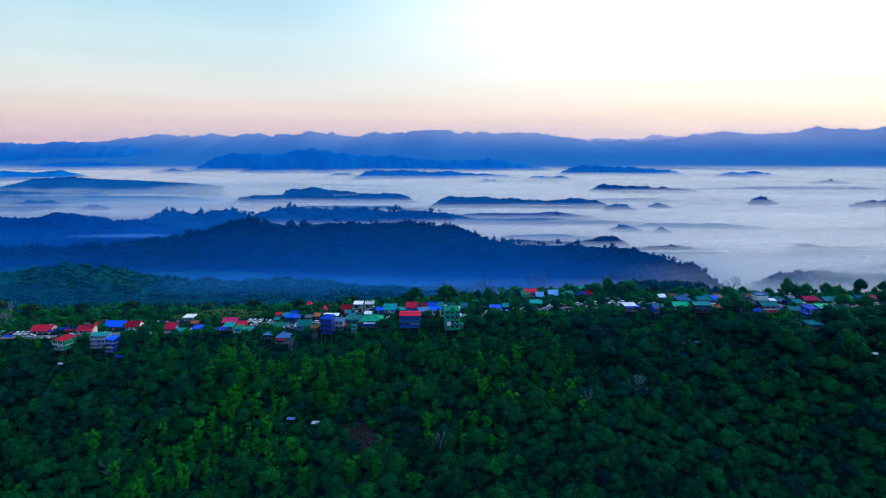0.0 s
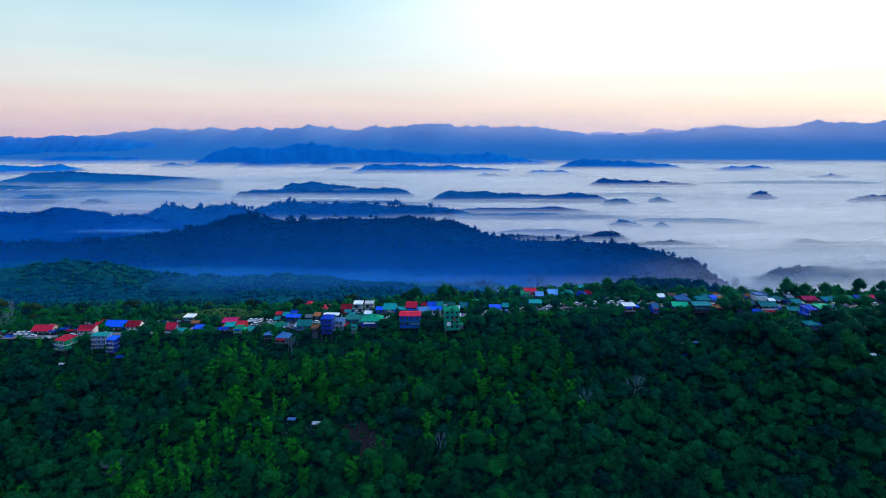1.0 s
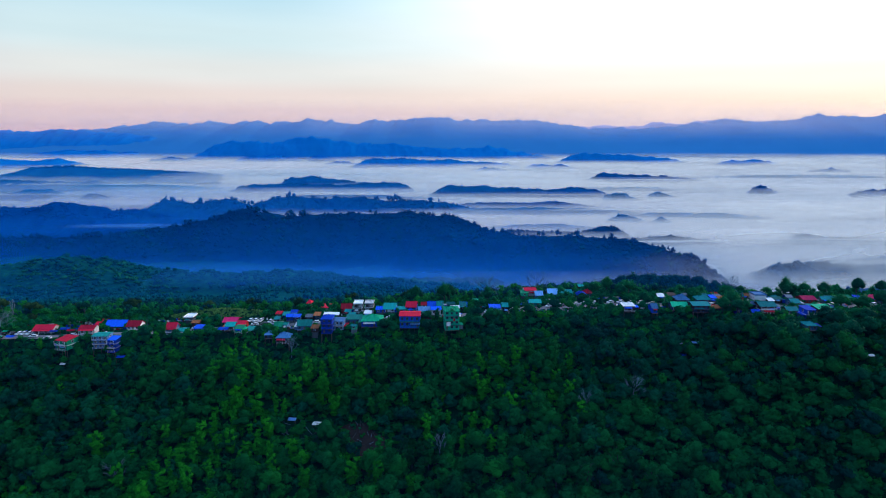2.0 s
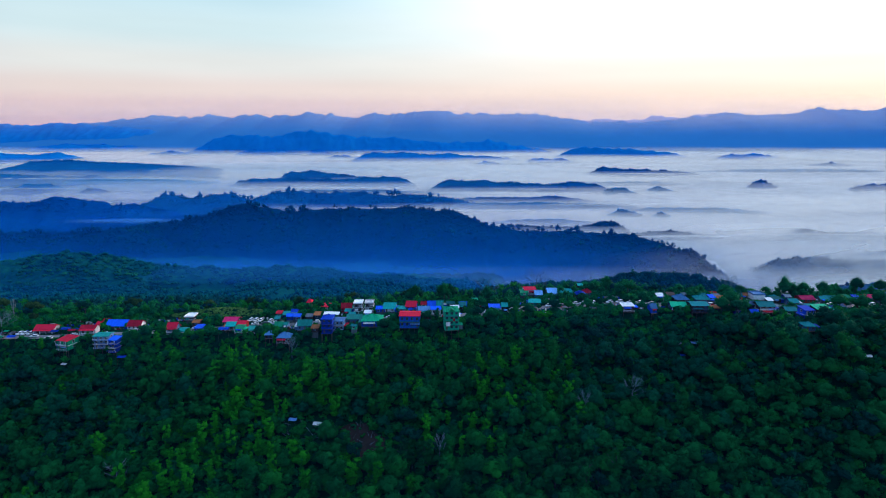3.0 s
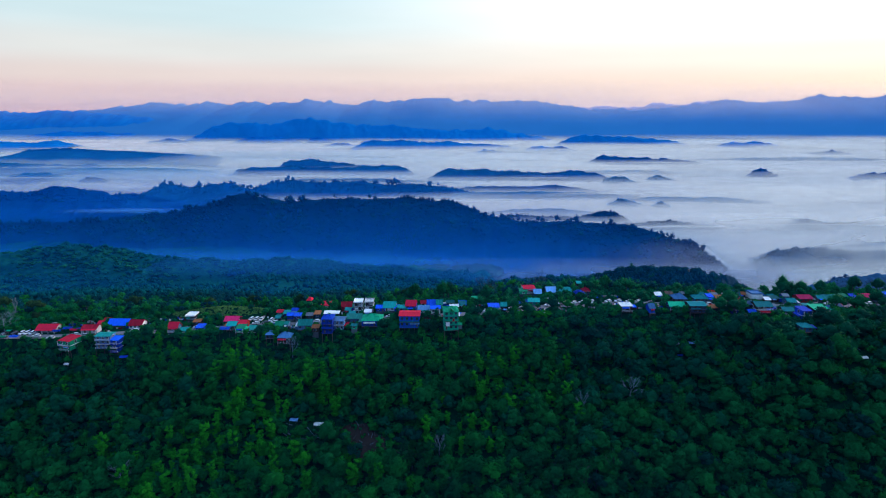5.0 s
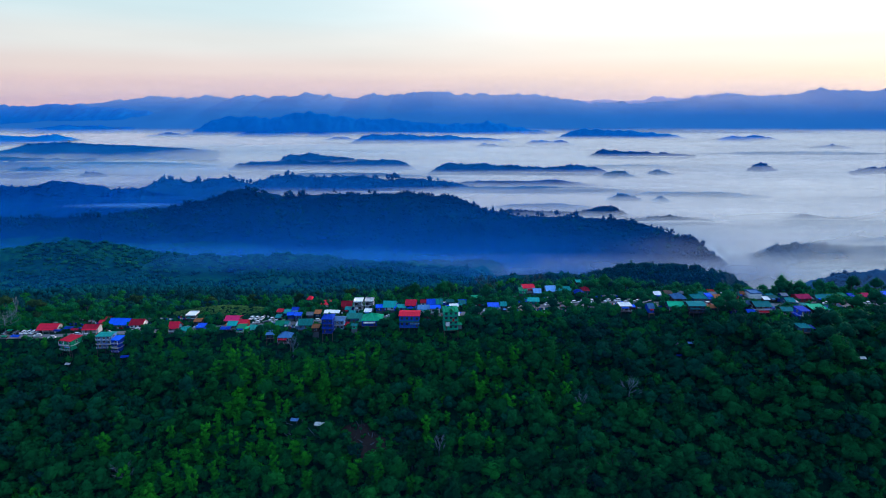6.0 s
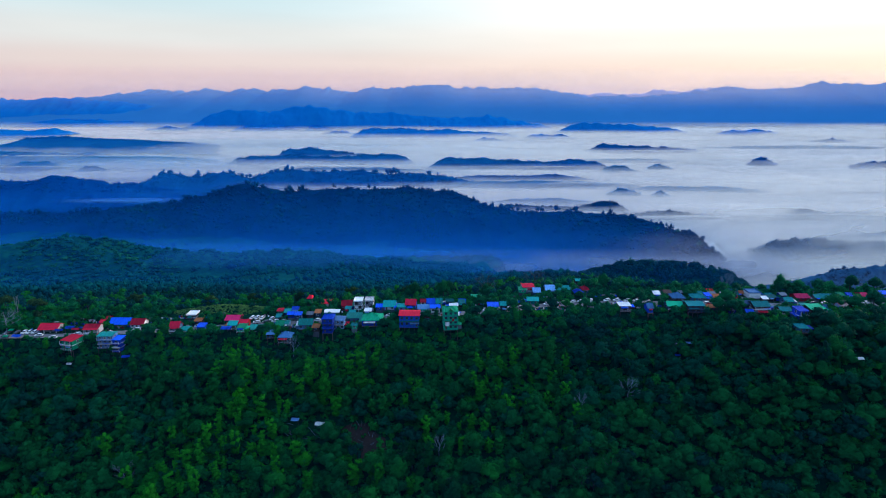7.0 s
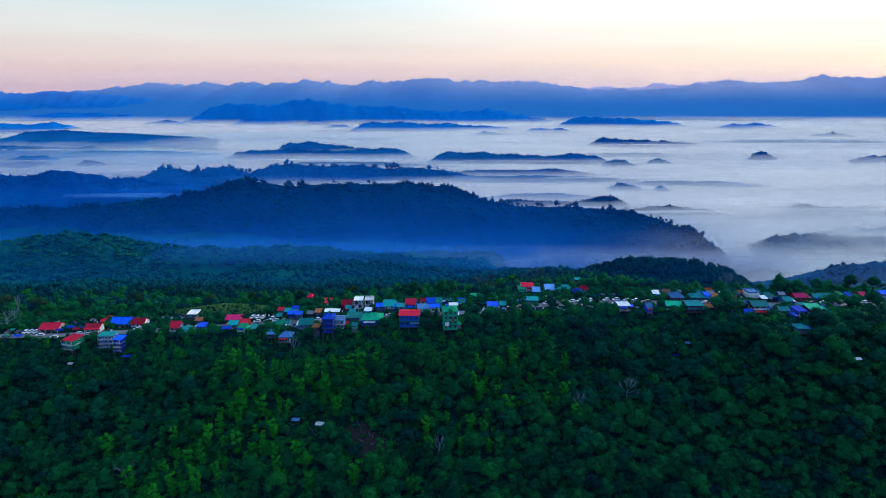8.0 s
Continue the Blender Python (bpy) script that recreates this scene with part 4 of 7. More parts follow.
def wood_on(height, xa, xb, ua, ub, count, size, mat, label, seed, sink=2.6, tall=1.0, gaps=0.12, leafy=False):
    """Treetops scattered over the flank of a hill; size: metres across."""
    r = np.random.default_rng(seed)
    P = height(r.uniform(xa, xb, count), r.uniform(ua, ub, count))
    P = P[P[:, 2] > fog_level(P[:, 1]) - 4] if P[:, 1].mean() > 900 else P
    P = P[relief(P[:, 0], P[:, 1] * 0.3, 32, 3, seed) + r.uniform(-0.35, 0.35, len(P)) > -gaps]
    s = r.uniform(0.5, 1.0, len(P)) * np.where(r.random(len(P)) < 0.16, 1.9, 1.15) * size / 5
    spots = [(int(r.integers(4)), p[0], p[1], p[2] - sink * q, q, q * tall * float(r.uniform(0.75, 1.3)), float(r.uniform(0, 6.3))) for p, q in zip(P, s)]
    return join(CROWNS["round", "tiny"] if leafy else CROWNS["far", "far"], spots, "woodland", mat, label, "trees")


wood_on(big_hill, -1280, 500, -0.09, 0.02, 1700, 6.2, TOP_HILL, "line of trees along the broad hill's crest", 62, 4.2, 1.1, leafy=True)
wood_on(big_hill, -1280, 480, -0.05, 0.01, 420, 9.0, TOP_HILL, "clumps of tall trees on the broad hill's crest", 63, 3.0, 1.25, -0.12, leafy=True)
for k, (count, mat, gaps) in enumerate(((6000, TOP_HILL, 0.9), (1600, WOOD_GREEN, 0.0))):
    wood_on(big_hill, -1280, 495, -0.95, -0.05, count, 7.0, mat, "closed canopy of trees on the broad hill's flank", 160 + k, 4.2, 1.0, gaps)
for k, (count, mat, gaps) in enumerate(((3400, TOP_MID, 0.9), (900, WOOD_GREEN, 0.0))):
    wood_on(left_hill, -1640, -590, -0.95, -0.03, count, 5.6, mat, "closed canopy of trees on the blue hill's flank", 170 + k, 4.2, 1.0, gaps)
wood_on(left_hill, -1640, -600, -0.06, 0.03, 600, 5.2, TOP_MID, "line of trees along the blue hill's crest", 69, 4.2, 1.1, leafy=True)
# a bare landslip on the broad hill's flank
SCAR = material("landslip_earth", (0.07, 0.055, 0.05), (0.19, 0.14, 0.12), 0.95, 0.12, 0.8, 0.6, deep=1.0)
us = np.linspace(-0.95, -0.2, 120)
u_low, u_high = np.interp((1120, 1139), big_hill(np.full(120, 2.0), us)[:, 1], us)
sa, sb = np.meshgrid(np.linspace(-1, 1, 9), np.linspace(0, 1, 13))
slip = big_hill((2 + sa * (9.5 - 2.5 * sb + 4 * relief(sb * 20, sb * 0, 4, 2, 3))).ravel(), (u_low + (u_high - u_low) * sb).ravel())
slip[:, 2] += 3.2 + 2.2 * relief(slip[:, 0], slip[:, 1], 5, 2, 9) - 5 * (np.abs(sa.ravel()) > 0.9)
q = (np.arange(12)[:, None] * 9 + np.arange(8)[None]).ravel()
tagged(new("landslip", mesh_from("landslip", slip, np.stack([q, q + 1, q + 10, q + 9], 1), [SCAR], smooth=True)), "bare tan earth of a landslip on the wooded hill", "ground", kind="structure")
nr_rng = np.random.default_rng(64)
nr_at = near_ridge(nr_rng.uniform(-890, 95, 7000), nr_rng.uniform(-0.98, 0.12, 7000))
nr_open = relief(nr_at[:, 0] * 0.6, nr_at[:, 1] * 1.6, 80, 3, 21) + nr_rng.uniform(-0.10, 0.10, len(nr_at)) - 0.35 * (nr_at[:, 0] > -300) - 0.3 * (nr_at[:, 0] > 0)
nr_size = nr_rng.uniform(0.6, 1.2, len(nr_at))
# the bluer tones hold the haze in their colour
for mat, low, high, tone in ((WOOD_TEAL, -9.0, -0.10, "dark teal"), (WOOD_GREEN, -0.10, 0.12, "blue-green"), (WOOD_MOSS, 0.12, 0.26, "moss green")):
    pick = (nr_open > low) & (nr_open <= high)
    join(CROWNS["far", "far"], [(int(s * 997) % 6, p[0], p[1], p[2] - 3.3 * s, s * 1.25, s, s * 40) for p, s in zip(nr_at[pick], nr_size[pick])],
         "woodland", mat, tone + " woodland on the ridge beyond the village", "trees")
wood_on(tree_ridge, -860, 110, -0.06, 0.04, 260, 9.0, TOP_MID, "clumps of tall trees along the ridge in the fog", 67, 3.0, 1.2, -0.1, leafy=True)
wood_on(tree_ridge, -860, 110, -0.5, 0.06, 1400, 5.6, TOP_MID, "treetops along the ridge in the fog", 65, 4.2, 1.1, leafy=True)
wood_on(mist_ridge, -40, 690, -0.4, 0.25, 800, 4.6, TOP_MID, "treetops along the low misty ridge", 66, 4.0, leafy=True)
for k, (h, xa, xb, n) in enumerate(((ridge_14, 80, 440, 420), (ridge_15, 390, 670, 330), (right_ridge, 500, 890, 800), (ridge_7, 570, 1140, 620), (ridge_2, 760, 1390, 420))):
    wood_on(h, xa, xb, -0.3, 0.12, n, 4.4, TOP_MISTED if k > 1 else TOP_HILL, "dark treetops of a ridge rising from the fog", 70 + k, 3.7, leafy=True)
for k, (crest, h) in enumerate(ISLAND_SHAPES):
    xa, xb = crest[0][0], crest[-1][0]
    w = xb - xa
    wood_on(h, xa + w * 0.04, xb - w * 0.04, -0.16, 0.08, int(30 + w * 0.55), 4.2, {FAR_MID: TOP_MID, FAR_FOGGED: TOP_FOGGED}.get(ISLANDS[k][4], TOP_RANGE), "treetops along a blue hilltop in the fog", 90 + k, 4.3, gaps=0.4)
wood_on(near_ridge, 10, 99, -1.0, 0.3, 420, 5.0, WOOD_TEAL, "blue-green trees on the end of the green ridge", 88, 3.4)

# clearing, huts and houses keep the trees off
KEEP_OFF = [(-40, 263, 7), (-35, 254, 7), (-28, 258, 6), (-59.5, 267, 5), (-71.8, 269, 5), (-60, 262, 4), (201, 272, 4), (122, 299.5, 4), (130, 298.2, 4)]


def free_of(x, y, gap=0):
    return all((x - a) ** 2 + (y - b) ** 2 > (r + gap) ** 2 for a, b, r in KEEP_OFF)


# ---------------------------------------------------------------- the road through the village


def road_y(x):
    return np.interp(x, (-330, -215, -150, -100, -60, -20, 30, 60, 110, 170, 300), (316, 316, 325, 329, 332, 330, 329, 333, 332, 327, 328))


rx = np.arange(-330, 301, 3.0)
RV, RF = [], []
for k, x in enumerate(rx):
    for o in (-3.0, -1.0, 1.0, 3.0):
        y = float(road_y(x)) + o
        RV.append((x, y, max(float(land(x, y)), float(land(x, float(road_y(x))))) + 0.12 - 0.02 * abs(o)))
    if k:
        for j in range(3):
            a = (k - 1) * 4 + j
            RF.append((a, a + 4, a + 5, a + 1))
road = tagged(new("road", mesh_from("road", RV, RF, [ASPHALT], smooth=True)), "narrow grey asphalt street along the ridge", "road", kind="structure")

# ---------------------------------------------------------------- houses
house_rng = random.Random(5)
PLOTS = []


def roof_bm(kind, w, d, rise, over):
    """A roof of overlapping metal sheets over a plan w x d; its eaves at z = 0."""
    bm = bmesh.new()
    hw, hd, th = w / 2 + over, d / 2 + over, 0.10
    drop = over * rise / max(d / 2, 0.1)

    def slope(a, b, c, e):
        """A ribbed sheet between the lines a-b (low) and c-e (high)."""
        n = max(2, int((Vector(b) - Vector(a)).length / 0.9))
        ts = []
        for i in range(n):
            ts += [(i / n, 0.07), ((i + 0.12) / n, 0.0), ((i + 0.88) / n, 0.0)]
        ts.append((1.0, 0.07))
        rows = []
        for line in ((a, b), (c, e)):
            pts = [Vector(line[0]).lerp(line[1], t) for t, _ in ts]
            rows.append(([bm.verts.new(p + Vector((0, 0, th + up))) for p, (_, up) in zip(pts, ts)], [bm.verts.new(p) for p in pts]))
        (t0, b0), (t1, b1) = rows
        for k in range(len(ts) - 1):
            bm.faces.new((t0[k], t0[k + 1], t1[k + 1], t1[k]))
            bm.faces.new((b0[k + 1], b0[k], b1[k], b1[k + 1]))
            bm.faces.new((b0[k], b0[k + 1], t0[k + 1], t0[k]))
            bm.faces.new((t1[k], t1[k + 1], b1[k + 1], b1[k]))
        bm.faces.new((b0[0], t0[0], t1[0], b1[0]))
        bm.faces.new((t0[-1], b0[-1], b1[-1], t1[-1]))

    if kind == "gable":
        slope((-hw, -hd, -drop), (hw, -hd, -drop), (-hw, 0, rise), (hw, 0, rise))
        slope((hw, hd, -drop), (-hw, hd, -drop), (hw, 0, rise), (-hw, 0, rise))
        add_box(bm, -hw, hw, -0.16, 0.16, rise + 0.06, rise + 0.17)
    elif kind == "gabley":
        dx = over * rise / (w / 2)
        slope((-hw, hd, -dx), (-hw, -hd, -dx), (0, hd, rise), (0, -hd, rise))
        slope((hw, -hd, -dx), (hw, hd, -dx), (0, -hd, rise), (0, hd, rise))
        add_box(bm, -0.16, 0.16, -hd, hd, rise + 0.06, rise + 0.17)
    elif kind == "hip":
        k = max(0.4, w / 2 - d / 2)
        slope((-hw, -hd, -drop), (hw, -hd, -drop), (-k, 0, rise), (k, 0, rise))
        slope((hw, hd, -drop), (-hw, hd, -drop), (k, 0, rise), (-k, 0, rise))
        slope((hw, -hd, -drop), (hw, hd, -drop), (k, 0, rise), (k, 0.01, rise))
        slope((-hw, hd, -drop), (-hw, -hd, -drop), (-k, 0, rise), (-k, 0.01, rise))
        add_box(bm, -k - 0.1, k + 0.1, -0.15, 0.15, rise + 0.06, rise + 0.17)
    elif kind == "lean":
        slope((-hw, -hd, -0.12), (hw, -hd, -0.12), (-hw, hd, rise), (hw, hd, rise))
    else:
        add_box(bm, -w / 2 - 0.25, w / 2 + 0.25, -d / 2 - 0.25, d / 2 + 0.25, 0, 0.22)
        for a, b, c, e in ((-w / 2 - 0.25, w / 2 + 0.25, -d / 2 - 0.25, -d / 2 - 0.1), (-w / 2 - 0.25, w / 2 + 0.25, d / 2 + 0.1, d / 2 + 0.25),
                           (-w / 2 - 0.25, -w / 2 - 0.1, -d / 2 - 0.1, d / 2 + 0.1), (w / 2 + 0.1, w / 2 + 0.25, -d / 2 - 0.1, d / 2 + 0.1)):
            add_box(bm, a, b, c, e, 0.22, 0.65)
    return bm


def wall_bm(kind, w, d, h, rise):
    """Four walls with the gables that the roof needs."""
    bm = bmesh.new()
    x, y = w / 2, d / 2
    if kind == "gable":
        ends = [(-y, h), (0, h + rise), (y, h)]
    elif kind == "lean":
        ends = [(-y, h - 0.05), (y, h + rise - 0.05)]
    else:
        ends = [(-y, h), (y, h)]
    prof = [(-y, 0)] + ends + [(y, 0)]
    left = [bm.verts.new((-x, a, b)) for a, b in prof]
    right = [bm.verts.new((x, a, b)) for a, b in prof]
    bm.faces.new(left)
    bm.faces.new(right[::-1])
    for i in range(len(prof)):
        j = (i + 1) % len(prof)
        bm.faces.new((left[j], left[i], right[i], right[j]))
    if kind == "gabley":
        for yy in (-y + 0.1, y - 0.1):
            v = [bm.verts.new(p) for p in ((-x, yy - 0.1, h), (x, yy - 0.1, h), (0, yy - 0.1, h + rise), (-x, yy + 0.1, h), (x, yy + 0.1, h), (0, yy + 0.1, h + rise))]
            bm.faces.new(v[:3])
            bm.faces.new(v[:2:-1])
            bm.faces.new((v[0], v[3], v[5], v[2]))
            bm.faces.new((v[1], v[2], v[5], v[4]))
    return bm


def slab(w, d, rise):
    """A single sloping sheet with a rolled front edge."""
    bm = bmesh.new()
    prof = [(-d / 2, -0.18), (-d / 2 - 0.03, -0.02), (-d / 2 + 0.05, 0.08), (d / 2, rise + 0.06), (d / 2, rise), (-d / 2 + 0.06, 0.0), (-d / 2 + 0.04, -0.18)]
    a = [bm.verts.new((-w / 2, y, z)) for y, z in prof]
    b = [bm.verts.new((w / 2, y, z)) for y, z in prof]
    bm.faces.new(a)
    bm.faces.new(b[::-1])
    for i in range(len(prof)):
        j = (i + 1) % len(prof)
        bm.faces.new((a[j], a[i], b[i], b[j]))
    return bm


TRIM = ("white", "white", "grey", "paleblue", "white", "bluegrey")


def house(label, x, y, z, w, d, h, rise, kind, roof, wall, storeys=1, style="", trim=None, swing=None):
    """A village house on (x, y, z), w wide, d deep, h to the eaves. style: porch, stilts or frame."""
    top = new("house")
    tagged(top, label, "house", "village houses")
    turn = house_rng.uniform(-5, 5) if w < 11 else house_rng.uniform(-2, 2)
    turn = turn if swing is None else swing
    top.matrix_basis = pose(x, y, z, 0, 0, turn)
    KEEP_OFF.append((x, y, max(w, d) * 0.5))
    PLOTS.append((x, y, w, d))
    tone = M["painted_" + (trim or house_rng.choice(TRIM))]
    skin = M["painted_" + wall]
    sh = h / storeys
    lowest = min(float(land(x + a * w / 2, y + b * d / 2)) for a in (-1, 1) for b in (-1, 1)) - z
    if style == "frame":
        # open concrete frame: slabs, columns and set-back infill
        for k in range(storeys + 1):
            if k < storeys:
                part("floor_slab", boxes((-w / 2 - 0.2, w / 2 + 0.2, -d / 2 - 0.2, d / 2 + 0.2, k * sh - 0.12, k * sh + 0.12)), skin, top)
        for cx in (-w / 2 + 0.15, 0, w / 2 - 0.15):
            for cy in (-d / 2 + 0.15, d / 2 - 0.15):
                part("column", boxes((cx - 0.16, cx + 0.16, cy - 0.16, cy + 0.16, min(lowest, 0) - 0.5, h)), skin, top)
        # the set-back wall is coloured as the shade of the open floors
        part("wall", boxes((-w / 2 + 0.1, w / 2 - 0.1, -d / 2 + 1.3, d / 2 - 0.35, 0.12, h)), ROOM_SHADE, top)
        for k in range(storeys):
            part("parapet", boxes((-w / 2 + 0.3, w / 2 - 0.3, -d / 2 - 0.1, -d / 2 + 0.02, k * sh + 0.12, k * sh + 0.55)), M["painted_grey" if k else "painted_brown"], top)
            part("infill", boxes((*sorted(((-1) ** k * 0.3, (-1) ** k * (w / 2 - 0.5))), -d / 2 + 0.9, -d / 2 + 1.15, k * sh + 0.12, k * sh + sh * 0.6)), skin, top)
            for wx in (-w / 4,) if k % 2 else (w / 4,):
                win = part("window", boxes((wx - 0.6, wx + 0.6, -d / 2 + 1.22, -d / 2 + 1.298, k * sh + 0.9, k * sh + 2.1)), tone, top)
                part("pane", boxes((wx - 0.5, wx + 0.5, -d / 2 + 1.19, -d / 2 + 1.218, k * sh + 1.0, k * sh + 2.0)), GLASS_DARK, win)
    else:
        part("wall", wall_bm(kind, w, d, h, rise), skin, top)
        for k in range(1, storeys):
            part("floor_band", boxes((-w / 2 - 0.12, w / 2 + 0.12, -d / 2 - 0.12, d / 2 + 0.12, k * sh - 0.12, k * sh + 0.08)), tone, top)
        n = max(1, int(w / 2.3))
        for k in range(storeys):
            if sh < 1.7:
                break
            door_at = house_rng.randrange(n) if k == 0 and n > 1 else -1
            for i in range(n):
                cx = -w / 2 + (i + 0.5) * w / n
                if i == door_at:
                    dr = part("door", boxes((cx - 0.45, cx + 0.45, -d / 2 - 0.07, -d / 2 - 0.003, 0.02, min(2.0, sh - 0.15))), WOOD, top)
                    part("handle", boxes((cx + 0.3, cx + 0.38, -d / 2 - 0.13, -d / 2 - 0.072, 0.95, 1.1)), STEEL, dr)
                    continue
                z0, z1 = k * sh + sh * 0.34, k * sh + sh * 0.78
                hw = min(0.62, w / n * 0.32)
                win = part("window", boxes((cx - hw - 0.08, cx + hw + 0.08, -d / 2 - 0.06, -d / 2 - 0.003, z0 - 0.08, z1 + 0.08)), tone, top)
                part("pane", boxes((cx - hw, cx + hw, -d / 2 - 0.08, -d / 2 - 0.062, z0, z1)), GLASS_DARK, win)
        sx = -w / 2 if x > 0 else w / 2
        g = -1 if x > 0 else 1
        for k in range(storeys):
            if sh > 1.7 and d > 5.5:
                z0, z1 = k * sh + sh * 0.36, k * sh + sh * 0.78
                win = part("window", boxes((*sorted((sx + g * 0.003, sx + g * 0.06)), -0.7, 0.7, z0 - 0.08, z1 + 0.08)), tone, top)
                part("pane", boxes((*sorted((sx + g * 0.062, sx + g * 0.08)), -0.62, 0.62, z0, z1)), GLASS_DARK, win)
    part("roof", roof_bm(kind, w, d, rise, 0.45), M["tin_" + roof], top).location = (0, 0, h)
    # a lean-to and a tank on the less tidy houses
    u = house_rng.random()
    if style != "frame" and u < 0.75 and w > 4:
        hue = house_rng.choice(("teal", "blue", "deepblue", "paleblue", "green", "red", "white", "bluegrey", "rust"))
        sgn = house_rng.choice((-1, 1))
        aw, ah = house_rng.uniform(1.6, 2.6), min(h * 0.7, 2.3)
        ax = sgn * (w / 2 + aw / 2)
        shed = part("annexe", boxes((ax - aw / 2 + 0.004, ax + aw / 2, -d / 2 + 0.6, d / 2 - 1.2, 0, ah)), M["painted_" + house_rng.choice(("brown", "bluegrey", "deepblue", "grey", wall))], top)
        cover = part("annexe_roof", slab(aw + 0.4, d - 1.6, 0.4), M["tin_" + hue], shed)
        cover.location = (ax, -0.3, ah)
        foot = float(land(x + ax, y - d / 2 + 0.6)) - z - 0.4
        if foot < -0.1:
            for cx in (ax - aw / 2 + 0.2, ax + aw / 2 - 0.2):
                part("post", boxes((cx - 0.09, cx + 0.09, -d / 2 + 0.65, -d / 2 + 0.83, foot, 0)), WOOD, shed)
    if style != "frame" and h > 2.2 and u > 0.35 and storeys < 4:
        hue = house_rng.choice(("blue", "teal", "red", "paleblue", "white", "deepblue"))
        aw = w * house_rng.uniform(0.35, 0.7)
        ax = house_rng.uniform(-0.5, 0.5) * (w - aw)
        awning = part("awning", slab(aw + 0.2, 1.2, 0.4), M["tin_" + hue], top)
        awning.location = (ax, -d / 2 - 0.62, min(h - 0.5, 2.1))
        if style != "stilts":
            for cx in (ax - aw / 2 + 0.1, ax + aw / 2 - 0.1):
                part("awning_post", boxes((cx - 0.05, cx + 0.05, -d / 2 - 1.1, -d / 2 - 1.0, min(lowest, 0) - 0.2, min(h - 0.5, 2.1) - 0.1)), WOOD, awning).location = (-ax, d / 2 + 0.62, -min(h - 0.5, 2.1))
    if u > 0.6 and style != "frame" and w > 5:
        bm = bmesh.new()
        tx, ty = house_rng.uniform(-0.3, 0.3) * w, d / 2 + 0.9
        tz = float(land(x + tx, y + ty)) - z
        tube(bm, (tx, ty, max(tz, 0) + h * 0.55), (tx, ty, max(tz, 0) + h * 0.55 + 1.3), 0.55, 0.5, 10)
        tank = part("water_tank", bm, RUBBER, top, "black plastic water tank")
        for ox in (-0.4, 0.4):
            part("tank_leg", boxes((tx + ox - 0.06, tx + ox + 0.06, ty - 0.06, ty + 0.06, min(tz, 0) - 0.3, max(tz, 0) + h * 0.55)), WOOD, tank)
    if style == "porch":
        part("porch_roof", roof_bm("lean", w, 1.6, 0.35, 0.2), M["tin_" + roof], top).location = (0, -d / 2 - 0.95, h - 0.55)
        for i in range(max(3, int(w / 2.4))):
            cx = -w / 2 + 0.2 + i * (w - 0.4) / (max(3, int(w / 2.4)) - 1)
            part("column", boxes((cx - 0.13, cx + 0.13, -d / 2 - 1.6, -d / 2 - 1.34, -0.6, h - 0.6)), M["painted_white"], top)
    if style == "stilts" or lowest < -0.6:
        m = max(2, int(w / 2.6))
        for i in range(m + 1):
            for b in (-1, 0, 1):
                cx, cy = -w / 2 + 0.15 + i * (w - 0.3) / m, b * (d / 2 - 0.15)
                foot = float(land(x + cx, y + cy)) - z - 0.4
                if foot < -0.1:
                    part("post", boxes((cx - 0.1, cx + 0.1, cy - 0.1, cy + 0.1, foot, 0)), WOOD, top)
    if style == "stilts":
        for k in range(storeys):
            b = k * sh
            deck = part("balcony", boxes((-w / 2, w / 2, -d / 2 - 1.25, -d / 2 - 0.003, b - 0.14, b)), WOOD, top)
            part("rail", boxes((-w / 2, w / 2, -d / 2 - 1.25, -d / 2 - 1.17, b + 0.88, b + 0.96), (-w / 2, w / 2, -d / 2 - 1.24, -d / 2 - 1.18, b + 0.45, b + 0.51)), tone, deck)
            if storeys > 1:
                part("rail_panel", boxes((-w / 2 + 0.05, w / 2 - 0.05, -d / 2 - 1.23, -d / 2 - 1.19, b + 0.03, b + 0.42)), tone if k % 2 else skin, deck)
            for i in range(int(w / 1.6) + 1):
                cx = -w / 2 + 0.06 + i * (w - 0.12) / int(w / 1.6)
                part("baluster", boxes((cx - 0.05, cx + 0.05, -d / 2 - 1.25, -d / 2 - 1.15, b, b + 0.88 if k < storeys - 1 or i % 2 else sh + b - 0.1)), tone, deck)
        for cx in (-w / 2 + 0.1, w / 2 - 0.1):
            foot = float(land(x + cx, y - d / 2 - 1.1)) - z - 0.4
            if foot < -0.2:
                part("post", boxes((cx - 0.09, cx + 0.09, -d / 2 - 1.2, -d / 2 - 1.02, foot, -0.14)), WOOD, top)
    else:
        part("plinth", boxes((-w / 2 - 0.1, w / 2 + 0.1, -d / 2 - 0.1, d / 2 + 0.1, min(lowest, 0) - 0.3, 0.0)), M["painted_grey"], top)
    return top


house("long low white roadside hall with a faded red gable roof", -220.8, 325.0, -0.8, 10.4, 6.0, 2.1, 1.5, "gable", "red", "white", 1, "porch")
house("open roadside shop with red roof and white columns", -194.6, 321.0, -0.3, 7.8, 5.0, 3.0, 1.2, "gable", "red", "white", 1, "porch")
house("two-storey green hillside lodge with a red lean roof", -199.4, 308.5, -4.6, 6.8, 7.5, 5.2, 0.5, "lean", "red", "green", 2, "stilts", "white", -16)
house("pale blue boarded hillside lodge under a teal roof", -181.0, 310.0, -4.2, 7.6, 6.5, 6.6, 0.5, "gable", "teal", "paleblue", 3, "stilts", "white")
house("deep blue boarded annexe with a flat metal roof", -174.6, 309.0, -6.2, 4.2, 5.0, 6.6, 0.5, "lean", "blue", "deepblue", 3, "stilts")
